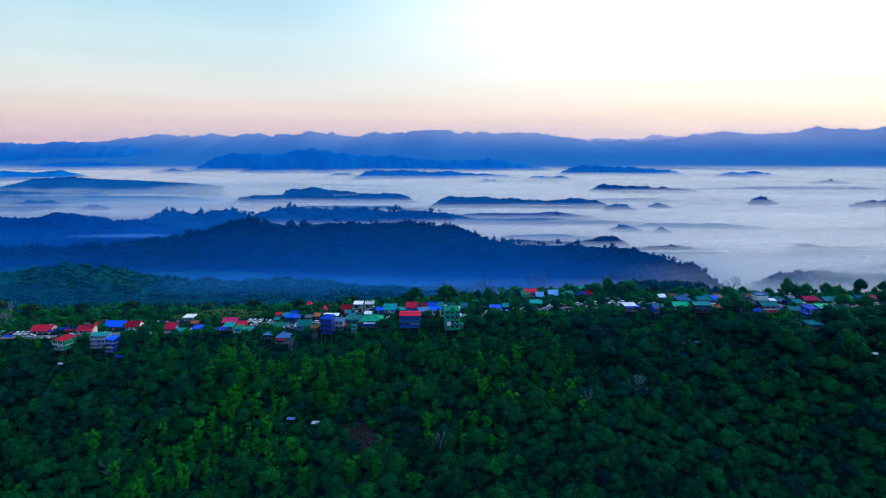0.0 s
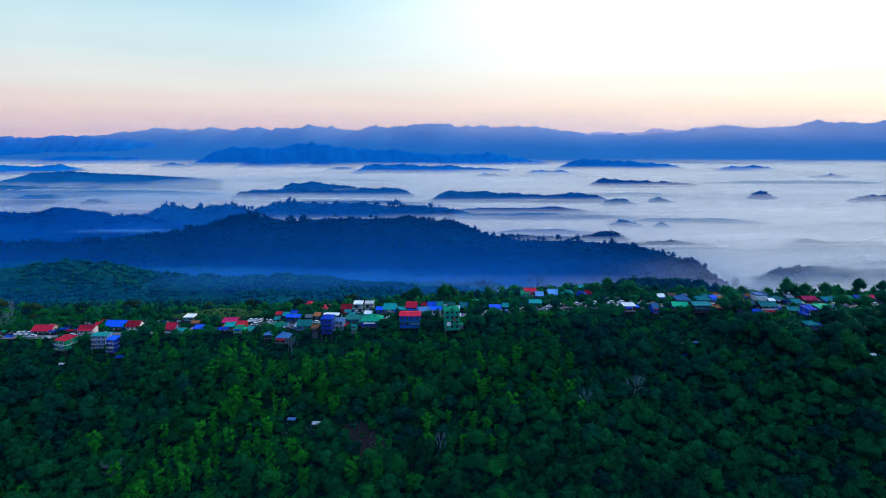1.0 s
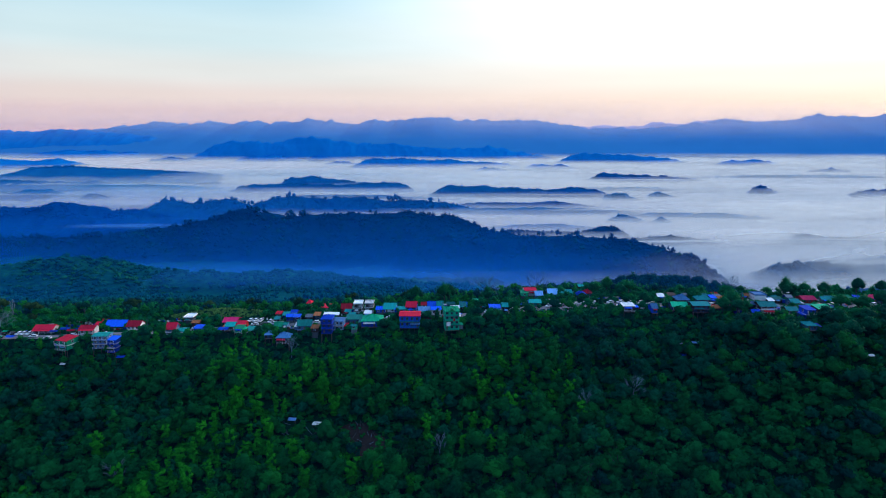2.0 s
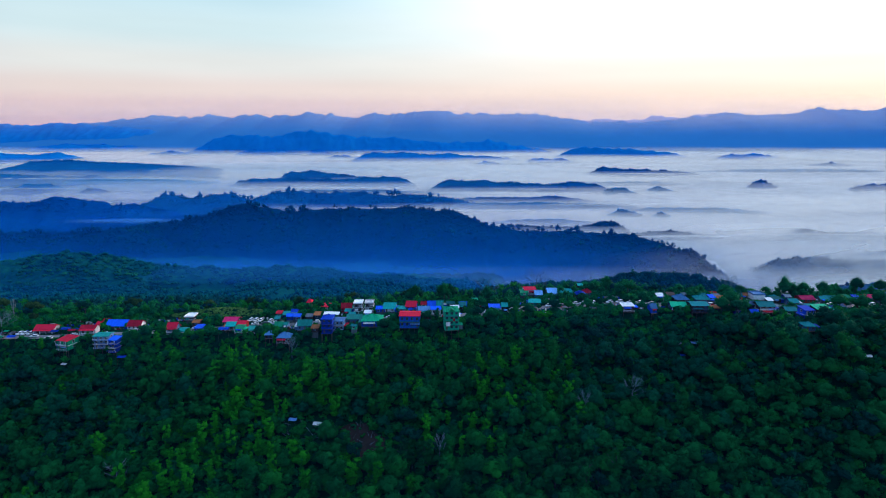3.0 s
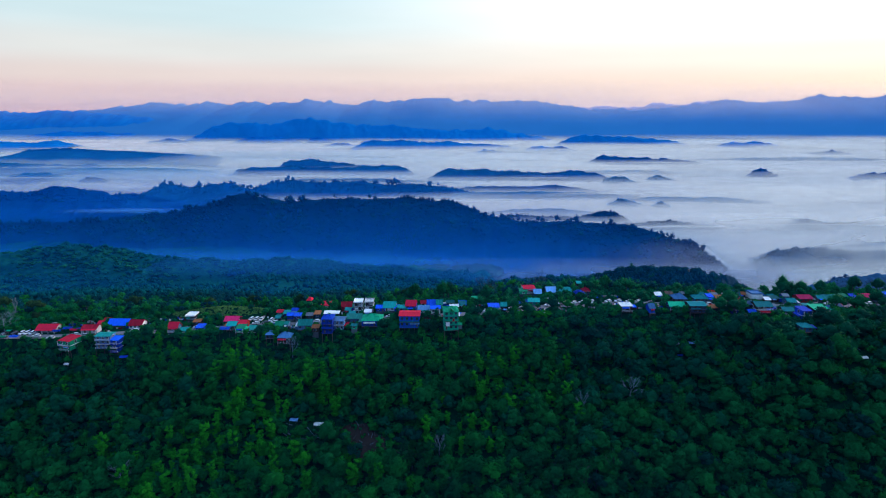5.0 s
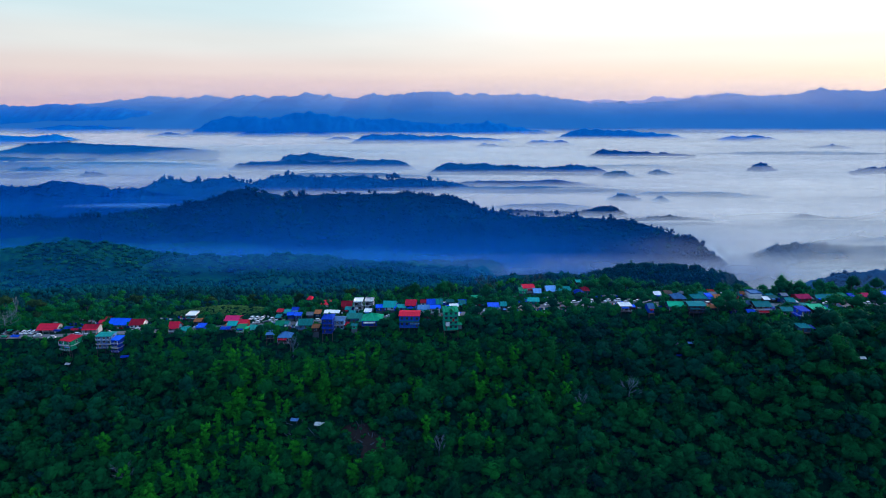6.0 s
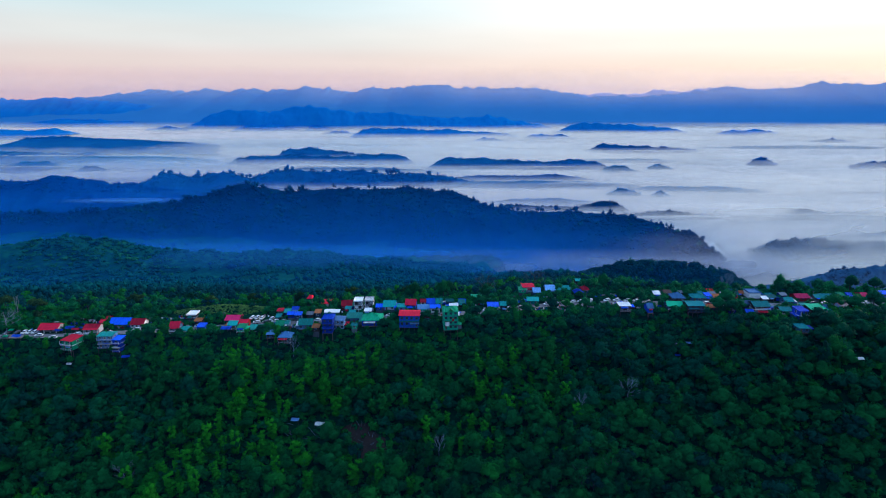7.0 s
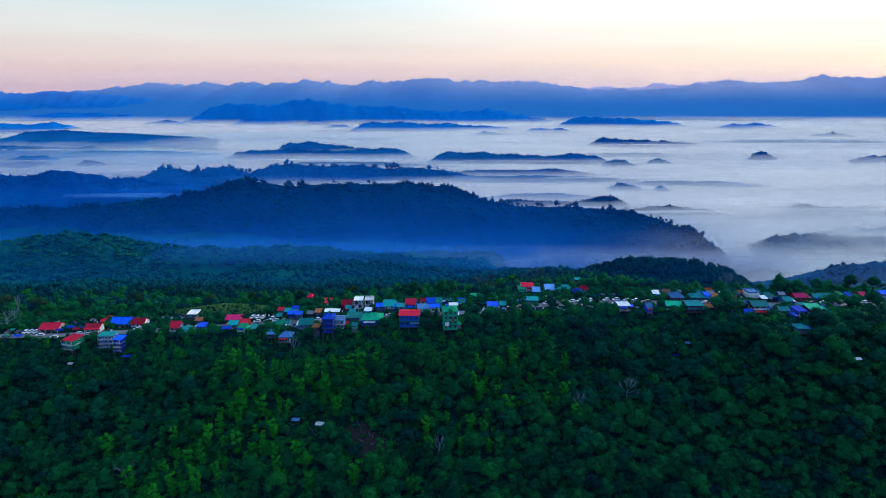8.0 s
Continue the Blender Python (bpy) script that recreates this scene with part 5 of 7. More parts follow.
house("long shed with a bright blue metal roof", -185.6, 334.5, -1.7, 11.0, 8.0, 1.9, 2.4, "gable", "blue", "grey", 1, "")
house("roadside house with a red roof and white end wall", -174.4, 332.0, -1.3, 7.2, 7.0, 2.1, 2.2, "gable", "red", "white", 1, "")
house("small red-roofed shed among the trees", -196.7, 335.0, -1.5, 2.3, 4.0, 1.9, 0.9, "gable", "red", "brown", 1, "")
house("small wooden shed with a rusty red roof", -196.4, 341.0, -1.4, 2.1, 4.0, 1.9, 0.6, "gable", "red", "brown", 1, "")
house("pale blue two-storey house with a red roof", -148.2, 320.5, -0.9, 5.0, 6.0, 3.8, 2.6, "gable", "red", "paleblue", 2, "stilts")
house("narrow teal wooden house beside the blue one", -142.4, 320.0, -1.3, 3.5, 6.0, 3.0, 0.8, "gable", "teal", "green", 1, "stilts")
house("white concrete house with a flat roof slab", -146.1, 339.5, 0.4, 5.0, 7.0, 3.1, 0.3, "flat", "white", "grey", 2, "")
house("brown plank shack with a rusted roof", -139.1, 330.5, 1.1, 3.6, 5.0, 1.9, 0.7, "gable", "rust", "brown", 1, "")
house("dark blue metal shack by the road", -135.4, 324.5, -1.3, 3.9, 5.0, 3.0, 0.5, "lean", "blue", "deepblue", 1, "")
house("house with a dull maroon gable roof", -120.3, 334.0, 0.6, 7.6, 8.0, 2.2, 1.5, "gable", "maroon", "brown", 1, "")
house("red-walled house under a pink-red roof", -111.7, 325.5, 0.0, 4.5, 7.0, 3.6, 1.3, "gable", "red", "redwall", 1, "")
house("low house with a teal metal roof", -116.7, 323.0, 1.2, 4.8, 6.0, 2.4, 1.4, "gable", "teal", "grey", 1, "stilts")
house("small green-walled hut with a tin roof", -110.6, 318.5, 1.1, 4.1, 5.0, 2.4, 0.5, "lean", "green", "green", 1, "stilts")
house("long low shed with a teal lean roof", -104.2, 321.0, -0.1, 6.6, 6.0, 1.9, 0.5, "lean", "teal", "brown", 1, "stilts")
house("hillside lodge with a pale blue hip roof on stilts", -85.0, 312.5, -2.4, 6.8, 6.5, 3.2, 2.0, "hip", "bluegrey", "brown", 1, "stilts")
house("low blue-grey roofed kitchen hut beside the lodge", -93.5, 314.5, -0.6, 4.1, 5.0, 1.9, 0.5, "lean", "bluegrey", "brown", 1, "stilts")
house("small house with a green metal roof", -91.0, 325.0, 0.7, 4.1, 6.0, 2.1, 1.7, "gable", "green", "teal", 1, "")
house("narrow teal-roofed house beside the road", -87.2, 325.5, 0.3, 2.0, 5.0, 3.0, 0.7, "gable", "teal", "paleblue", 1, "")
house("two-storey teal-roofed guesthouse above the slope", -75.7, 322.0, 1.9, 7.3, 8.0, 2.7, 2.0, "gable", "teal", "paleblue", 1, "stilts")
house("small shop with a bright blue roof", -87.6, 336.5, 2.5, 3.4, 5.0, 2.2, 0.8, "gable", "blue", "deepblue", 1, "")
house("roadside stall with a blue awning roof", -82.8, 334.0, 2.9, 3.3, 4.0, 2.2, 0.5, "lean", "blue", "bluegrey", 1, "")
house("house behind the road with a blue gable roof", -88.1, 350.0, 0.8, 3.5, 6.0, 1.9, 1.3, "gable", "blue", "grey", 1, "")
house("red-roofed hut among trees behind the village", -84.7, 374.5, 0.0, 2.7, 5.0, 1.9, 1.4, "hip", "red", "brown", 1, "")
house("house with a red lean roof at the back", -71.5, 363.5, 0.5, 6.2, 7.0, 1.9, 0.5, "lean", "red", "white", 1, "")
house("two-storey house with red roof and red upper wall", -57.3, 351.5, 2.6, 5.9, 7.0, 2.8, 2.0, "gable", "red", "redwall", 2, "")
house("unfinished three-storey white concrete frame building", -49.4, 345.5, 2.6, 4.8, 7.0, 7.2, 0.3, "flat", "white", "white", 3, "frame")
house("three-storey white concrete building with open floors", -43.1, 346.5, 3.0, 4.8, 7.0, 6.6, 0.3, "flat", "white", "white", 3, "frame")
house("tall narrow bright blue wooden house with red base", -62.2, 317.0, 1.9, 5.6, 8.0, 7.9, 1.3, "hip", "blue", "deepblue", 3, "stilts", "blue")
house("pale blue striped guesthouse with a tin roof", -57.4, 322.0, 1.6, 7.0, 7.0, 5.3, 0.8, "gable", "paleblue", "paleblue", 2, "stilts", "white")
house("teal lean-roofed shop row beside the road", -49.5, 327.5, 3.2, 8.1, 7.0, 3.1, 0.5, "lean", "teal", "paleblue", 1, "")
house("restaurant with a wide green hip roof over blue walls", -38.7, 323.0, 3.9, 11.0, 10.0, 3.3, 2.4, "hip", "green", "deepblue", 1, "stilts")
house("small house with a bright blue roof by the road", -35.8, 341.0, 5.9, 5.0, 6.0, 1.9, 0.9, "gable", "blue", "deepblue", 1, "")
house("white house with a teal gable roof", -30.4, 342.0, 6.2, 6.8, 8.0, 1.9, 2.4, "gable", "teal", "white", 1, "")
house("low teal-roofed shop with a blue front", -23.4, 338.0, 6.6, 4.4, 6.0, 2.2, 0.6, "gable", "teal", "paleblue", 1, "")
house("two-storey house with red roof over blue walls", -17.8, 339.5, 6.3, 5.7, 7.0, 3.6, 2.2, "gable", "red", "deepblue", 2, "")
house("small red-roofed house at the back of the street", -11.1, 348.0, 6.5, 2.8, 6.0, 1.9, 1.0, "gable", "red", "white", 1, "")
house("house with a bright blue roof at the back", -6.3, 348.5, 5.8, 4.9, 7.0, 1.9, 1.9, "gable", "blue", "grey", 1, "")
house("small house with a teal gable roof at the back", -1.6, 347.0, 6.2, 3.4, 6.0, 1.9, 2.1, "gable", "teal", "paleblue", 1, "")
house("white-walled shop under a grey roof", -10.4, 333.0, 7.1, 6.3, 6.0, 2.4, 0.5, "lean", "bluegrey", "white", 1, "")
house("shop with a blue roof near the tall lodge", -3.8, 333.0, 7.1, 5.2, 6.0, 3.0, 0.9, "gable", "blue", "white", 1, "")
house("two-storey hillside lodge with long red roof and teal rails", -17.6, 318.5, 4.8, 10.8, 9.0, 6.4, 0.6, "gable", "red", "deepblue", 2, "stilts", "teal")
green_lodge = house("tall green four-storey wooden lodge with gabled roof on stilts", 4.6, 313.5, 5.2, 7.6, 9.0, 10.2, 1.5, "hip", "green", "green", 4, "stilts", "teal")
part("cloth", boxes((-3.0, -0.9, -5.80, -5.72, 2.4, 4.6)), M["painted_white"], green_lodge, "white cloth hung over the rail")
part("cloth", boxes((0.6, 1.6, -5.80, -5.72, 5.2, 6.6)), M["painted_red"], green_lodge, "red cloth hung over the rail")
part("gablet", roof_bm("gabley", 2.6, 2.4, 1.5, 0.3), M["tin_green"], green_lodge, "small green roof gable").location = (0, -3.6, 10.3)
house("house behind the lodge with a blue roof", 12.3, 348.0, 5.8, 4.1, 6.0, 1.9, 1.7, "gable", "blue", "white", 1, "")
house("long green-roofed shelter among trees", 21.2, 363.0, 4.5, 5.0, 6.0, 1.9, 0.5, "gable", "green", "brown", 1, "")
house("blue and white shop with a tarpaulin roof", 29.6, 333.0, 8.4, 5.9, 6.0, 2.5, 0.5, "lean", "blue", "white", 1, "")
house("narrow house with a teal roof and brown walls", 34.8, 328.5, 8.9, 2.9, 5.0, 4.1, 1.4, "gable", "teal", "brown", 2, "")
house("white house with a pink-red roof on the hilltop", 52.8, 359.0, 11.3, 6.7, 8.0, 3.2, 0.9, "gable", "red", "white", 1, "")
house("green-walled hut beside the white house", 49.0, 354.5, 11.9, 3.9, 5.0, 1.9, 0.5, "lean", "green", "green", 1, "")
house("house with a pale blue gable roof", 57.5, 353.5, 10.8, 4.2, 7.0, 2.2, 1.7, "gable", "paleblue", "bluegrey", 1, "")
house("low teal-roofed house beside the parking", 53.1, 338.5, 10.7, 6.3, 7.0, 1.9, 1.1, "gable", "teal", "teal", 1, "")
house("house with a blue and white metal roof", 66.7, 359.5, 10.2, 5.7, 7.0, 2.3, 2.0, "gable", "paleblue", "grey", 1, "")
house("long low house with a teal roof", 74.8, 361.5, 9.9, 7.8, 7.0, 1.9, 1.7, "gable", "teal", "brown", 1, "")
house("small house with a bright red roof", 87.4, 355.0, 11.9, 3.9, 6.0, 1.9, 1.8, "hip", "red", "bluegrey", 1, "")
house("teal-roofed hut beyond the hilltop", 90.2, 387.5, 7.5, 3.2, 5.0, 1.9, 0.8, "gable", "teal", "brown", 1, "")
house("twin teal-roofed huts beyond the hilltop", 96.3, 387.5, 6.7, 5.5, 5.0, 1.9, 0.8, "gable", "teal", "brown", 1, "")
house("dark lodge with a white metal roof on stilts", 100.3, 318.0, 13.3, 6.0, 5.0, 3.0, 0.4, "lean", "white", "brown", 1, "stilts")
house("narrow house with a blue-teal roof", 113.3, 316.0, 13.0, 2.9, 5.3, 2.8, 1.8, "gable", "bluegrey", "deepblue", 1, "stilts")
house("house with a pale hip roof and teal eaves", 136.4, 336.0, 13.1, 6.9, 7.0, 2.1, 2.3, "hip", "bluegrey", "brown", 1, "")
house("long lodge with a green roof and pale walls", 128.4, 320.0, 13.8, 8.1, 7.0, 2.0, 1.5, "gable", "green", "bluegrey", 1, "stilts")
house("house with wide teal hip roofs", 148.2, 336.0, 13.1, 7.7, 7.0, 2.1, 1.6, "hip", "deepteal", "bluegrey", 1, "")
house("two-storey lodge with a long teal gable roof", 137.4, 315.5, 14.0, 8.7, 7.9, 3.7, 0.9, "gable", "deepteal", "brown", 2, "stilts")
house("small rust-red roofed house on the hilltop", 162.2, 353.0, 11.1, 3.3, 5.3, 1.9, 1.0, "gable", "redwall", "brown", 1, "")
house("house with a teal roof over an orange-red wall", 169.7, 339.5, 13.4, 4.8, 6.2, 2.5, 2.5, "gable", "deepteal", "redwall", 1, "")
house("low white store beside the teal house", 163.7, 336.5, 14.1, 2.3, 4.4, 1.9, 0.5, "lean", "white", "brown", 1, "")
house("house with a pale blue roof and white upper wall", 168.2, 320.5, 13.4, 3.9, 6.2, 3.2, 1.0, "gable", "bluegrey", "brown", 1, "stilts")
house("long two-storey white building with blue trim", 181.8, 340.0, 13.4, 6.4, 7.0, 3.1, 0.3, "flat", "bluegrey", "white", 2, "")
house("house with a teal hip roof under the trees", 192.6, 341.0, 12.3, 3.4, 5.3, 1.9, 1.3, "hip", "deepteal", "brown", 1, "")
house("wide two-storey lodge with teal roof and red awning", 173.6, 316.5, 13.3, 8.6, 7.9, 3.7, 1.6, "gable", "deepteal", "brown", 2, "stilts")
house("house with a teal gable roof", 196.5, 329.5, 13.1, 4.6, 6.2, 1.9, 1.4, "gable", "deepteal", "bluegrey", 1, "")
house("long low teal-roofed house on the slope", 184.7, 311.5, 13.8, 5.6, 6.2, 2.0, 1.2, "gable", "deepteal", "brown", 1, "stilts")
house("house with a bright magenta-red roof", 207.6, 336.0, 13.0, 7.5, 7.0, 2.1, 1.3, "gable", "maroon", "redwall", 1, "")
house("tall bright blue hillside house with white eaves", 188.8, 303.5, 13.4, 4.7, 6.2, 5.2, 0.5, "lean", "blue", "deepblue", 2, "stilts")
house("house with a broad green tarpaulin roof", 201.8, 312.0, 14.8, 7.4, 7.0, 1.9, 0.6, "lean", "green", "brown", 1, "stilts")
house("long house with a teal metal roof", 223.0, 338.0, 12.3, 7.5, 7.0, 1.9, 1.6, "gable", "deepteal", "bluegrey", 1, "")
house("small hillside hut with a teal hip roof", 180.6, 287.5, 13.0, 5.1, 6.2, 2.4, 1.2, "hip", "deepteal", "bluegrey", 1, "stilts")
house("small blue shack half hidden by trees", 204.1, 302.5, 12.7, 2.8, 4.4, 1.9, 0.5, "lean", "blue", "deepblue", 1, "stilts")
house("house with a crimson gable roof", 244.7, 337.5, 13.0, 3.6, 6.2, 2.5, 1.1, "gable", "maroon", "redwall", 1, "")
house("house with a pale blue metal roof", 249.6, 335.5, 13.7, 4.2, 6.2, 1.9, 0.9, "gable", "bluegrey", "bluegrey", 1, "")
house("tall blue house at the end of the street", 253.7, 333.5, 14.4, 5.0, 6.2, 3.6, 0.8, "gable", "blue", "deepblue", 2, "")

# cramped shacks that fill the gaps between the houses
shack_rng = random.Random(23)
SHACKS = 0
for k in range(900):
    x = shack_rng.choice((shack_rng.uniform(-100, 12), shack_rng.uniform(-92, 0), shack_rng.uniform(120, 242)))
    y = shack_rng.uniform(float(ridge_edge(x)) - 1, float(ridge_edge(x)) + 31)
    w, d = shack_rng.uniform(2.4, 4.6), shack_rng.uniform(3.0, 4.5)
    if SHACKS >= 42 or abs(y - float(road_y(x))) < 3.4 + d / 2 or any(abs(x - a) < (w + c) / 2 + 0.9 and abs(y - b) < (d + e) / 2 + 1.3 for a, b, c, e in PLOTS):
        continue
    SHACKS += 1
    roof = shack_rng.choice(("deepteal", "blue", "bluegrey", "deepteal", "green", "grey", "rust", "deepblue", "white", "red", "brown", "grey"))
    z = max(float(land(x + a * w / 2, y + b * d / 2)) for a in (-1, 1) for b in (-1, 1)) + 0.1
    house("cramped little shack under a " + {"bluegrey": "blue-grey", "paleblue": "pale blue", "deepblue": "deep blue", "deepteal": "dark teal"}.get(roof, roof) + " tin roof", round(x, 1), round(y, 1), z, w, d,
          shack_rng.uniform(1.9, 2.6), shack_rng.uniform(0.4, 1.1), shack_rng.choice(("lean", "gable", "lean")), roof, shack_rng.choice(("brown", "deepblue", "bluegrey", "grey", "brown", "green")), 1, "")

# ---------------------------------------------------------------- vehicles
CAR_PAINT = material("car_paint", (0.55, 0.56, 0.58), (0.80, 0.80, 0.82), 0.25, 0.3, 2.0, 0, 0, 0.6, own=0.3)
CAR_DARK = material("car_paint_dark", (0.02, 0.025, 0.035), (0.10, 0.11, 0.14), 0.25, 0.3, 2.0, 0, 0, 0.6, own=0.4)
LAMP_GLASS = material("lamp_glass", (0.5, 0.5, 0.52), (0.7, 0.7, 0.72), 0.15, spec=0.6)


def car(label, paint_mat):
    top = new("car")
    tagged(top, label, "car", "parked cars")
    bm = bmesh.new()
    prof = [(-2.05, 0.35), (-2.1, 0.75), (-1.95, 0.95), (-1.0, 1.02), (1.9, 1.05), (2.08, 0.9), (2.1, 0.4), (1.9, 0.3), (-1.9, 0.3)]
    lo = [bm.verts.new((a, -0.85, b)) for a, b in prof]
    hi = [bm.verts.new((a, 0.85, b)) for a, b in prof]
    bm.faces.new(lo)
    bm.faces.new(hi[::-1])
    for i in range(len(prof)):
        j = (i + 1) % len(prof)
        bm.faces.new((lo[j], lo[i], hi[i], hi[j]))
    bmesh.ops.recalc_face_normals(bm, faces=bm.faces[:])
    bmesh.ops.bevel(bm, geom=bm.edges[:], offset=0.05, segments=1, affect="EDGES")
    part("body", bm, paint_mat, top)
    for nm, mat, base, roofz, inset in (("cabin", GLASS_DARK, 1.0, 1.5, 0.0), ("roof", paint_mat, 1.5, 1.58, 0.0)):
        bm = bmesh.new()
        if nm == "cabin":
            a = [(-1.15, -0.8, base), (1.85, -0.8, base), (1.85, 0.8, base), (-1.15, 0.8, base)]
            b = [(-0.5, -0.68, roofz), (1.65, -0.68, roofz), (1.65, 0.68, roofz), (-0.5, 0.68, roofz)]
        else:
            a = [(-0.55, -0.7, base), (1.68, -0.7, base), (1.68, 0.7, base), (-0.55, 0.7, base)]
            b = [(-0.4, -0.62, roofz), (1.55, -0.62, roofz), (1.55, 0.62, roofz), (-0.4, 0.62, roofz)]
        va, vb = [bm.verts.new(p) for p in a], [bm.verts.new(p) for p in b]
        bm.faces.new(vb)
        for i in range(4):
            bm.faces.new((va[i], va[(i + 1) % 4], vb[(i + 1) % 4], vb[i]))
        part(nm, bm, mat, top)
    for sx in (-1.3, 1.3):
        for sy in (-0.8, 0.8):
            bm = bmesh.new()
            tube(bm, (sx, sy - 0.1, 0.32), (sx, sy + 0.1, 0.32), 0.32, 0.32, 10)
            wheel = part("wheel", bm, RUBBER, top)
            bm = bmesh.new()
            o = 0.11 if sy > 0 else -0.11
            tube(bm, (sx, sy + o * 0.9, 0.32), (sx, sy + o, 0.32), 0.19, 0.17, 8)
            part("rim", bm, STEEL, wheel)
    for sy in (-0.62, 0.62):
        part("headlight", boxes((-2.13, -2.06, sy - 0.15, sy + 0.15, 0.68, 0.82)), LAMP_GLASS, top)
    return top


white_car = car("white parked car on the village street", CAR_PAINT)
dark_car = car("dark parked car on the village street", CAR_DARK)
CARS = [(-243, 320.5, 75, 1), (-237.5, 320.5, 80, 1), (-233.4, 320.5, 82, 0), (-230.6, 320.5, 78, 0), (-227.6, 320.5, 84, 0), (-224.5, 320.5, 80, 1), (-202, 317.3, 12, 0), (-196.5, 316.2, 8, 0),
        (-212.6, 312.6, 5, 0), (-172.5, 324.2, 20, 0), (-111, 337.5, 70, 0), (-108, 337.5, 75, 0), (-105, 337.0, 80, 0), (-106.5, 331, 15, 0), (-101, 331.2, 12, 1), (-96, 331.8, 15, 0),
        (-91.5, 331.4, 10, 1), (-72, 331.5, 5, 0), (-30, 330.8, -4, 0), (20, 330.4, 3, 1), (25.5, 330.2, 0, 0), (45, 331.4, 18, 1), (60.6, 333.4, 30, 0), (65.5, 333.8, 28, 0),
        (75.7, 334.6, 20, 0), (80.5, 335, 24, 0), (86.5, 334.8, 75, 0), (91, 334.8, 78, 1), (95.4, 334.6, 28, 0), (101, 334.4, 22, 0), (118, 331, 8, 1), (-250, 317.5, 4, 0), (-240, 314.6, 3, 1), (-222, 315.4, 8, 0), (-186, 319.5, 20, 0), (-145, 326.8, 10, 1), (-139, 327.6, 8, 0), (-117, 331, 70, 0), (-99, 335.6, 75, 0), (-94.5, 336, 72, 1), (-66, 331.8, 4, 1), (-58, 333.4, 3, 0), (-46, 331.5, -3, 0), (-36, 330.8, -3, 1), (-12, 329.6, 0, 0), (34.5, 333.8, 5, 0), (40, 332.2, 12, 0), (70, 334.2, 20, 1), (107, 333.4, 15, 0), (112, 332.8, 12, 0), (150, 328.6, -3, 0), (156, 328.2, -4, 1), (210, 327.8, 2, 1), (218, 328.5, 5, 0), (235.9, 329.0, 8, 0),
        (241.0, 328.8, 6, 0), (228, 329.5, 4, 1)]
placed = set()
for x, y, turn, dark in CARS:
    z = float(land(x, y)) + (0.10 if abs(y - float(road_y(x))) < 3 else 0.02)
    src = dark_car if dark else white_car
    m = pose(x, y, z, 0, 0, turn)
    if src in placed:
        copy_thing(src, m)
    else:
        src.matrix_basis = m
        placed.add(src)

# ---------------------------------------------------------------- tarpaulin shelters, huts, poles


def shelter(label, x, y, w, d, h, colour, sag=0.25, base=None):
    """A tarpaulin stretched over four poles, sagging in the middle."""
    z = float(land(x, y)) if base is None else base
    top = new("tarpaulin_shelter")
    tagged(top, label, "shelter")
    top.matrix_basis = pose(x, y, z, 0, 0, house_rng.uniform(-10, 10))
    bm = bmesh.new()
    n = 6
    grid = [[None] * (n + 1) for _ in range(n + 1)]
    for i in range(n + 1):
        for j in range(n + 1):
            u, v = i / n, j / n
            lift = 0.55 * (1 - abs(2 * v - 1)) - sag * math.sin(math.pi * u) * 0.6 + house_rng.uniform(-0.05, 0.05)
            grid[i][j] = bm.verts.new(((u - 0.5) * w, (v - 0.5) * d, h + lift))
    faces = [bm.faces.new((grid[i][j], grid[i + 1][j], grid[i + 1][j + 1], grid[i][j + 1])) for i in range(n) for j in range(n)]
    bmesh.ops.solidify(bm, geom=faces, thickness=0.04)
    part("tarpaulin", bm, M["tin_" + colour], top)
    for a in (-1, 1):
        for b in (-1, 1):
            px, py = a * (w / 2 - 0.1), b * (d / 2 - 0.1)
            foot = float(land(x + px, y + py)) - z - 0.3
            bm = bmesh.new()
            tube(bm, (px, py, foot), (px, py, h + 0.02), 0.06, 0.05)
            part("pole", bm, WOOD, top)
    KEEP_OFF.append((x, y, max(w, d) * 0.5))
    PLOTS.append((x, y, w, d))
    return top


shelter("blue tarpaulin stretched over poles beside the road", -231.4, 312.2, 4.8, 3.8, 2.0, "blue")
shelter("small green tarpaulin over poles beside the road", -237.6, 312.4, 3.0, 2.8, 1.8, "green")
shelter("green tarpaulin awning across the road", -240.8, 321.5, 2.8, 2.6, 1.9, "green")
shelter("bright blue tarpaulin hung from a roadside stall", -213.4, 320.2, 4.4, 3.2, 2.0, "blue")
shelter("blue tarpaulin awning beside the red-roofed hall", -208.6, 323.0, 5.2, 4.0, 2.6, "blue")
shelter("red awning of a small roadside stall", -204.4, 321.2, 4.6, 3.0, 2.2, "red")
shelter("blue tarpaulin hung over the slope", -118.1, 315.0, 5.6, 5.0, 4.0, "blue")
shelter("bright blue dome tent roof on poles beside parked cars", 79.8, 340.0, 6.0, 5.2, 4.6, "blue", -2.6)
shelter("white tarpaulin patch below the green lodge", -196.9, 299.5, 3.0, 2.6, 3.4, "white")
shelter("orange-red awning in front of a lodge", 171.5, 308.0, 5.0, 3.0, 3.6, "red")
shelter("white tin sheet over a farm hut in the forest", -59.5, 268.9, 4.4, 3.6, 2.6, "white", 0.05)
shelter("pale blue tarpaulin over a farm hut in the forest", -71.8, 270.9, 4.0, 3.2, 2.6, "paleblue")
shelter("small white tin sheet on the bank", 199.4, 270.5, 4.4, 3.2, 2.4, "white")
shelter("small grey tin shelter in a forest gap", 122.2, 299.8, 3.2, 2.6, 2.0, "grey")
shelter("small pale blue tin shelter in a forest gap", 130.0, 298.6, 3.4, 2.6, 2.0, "paleblue")
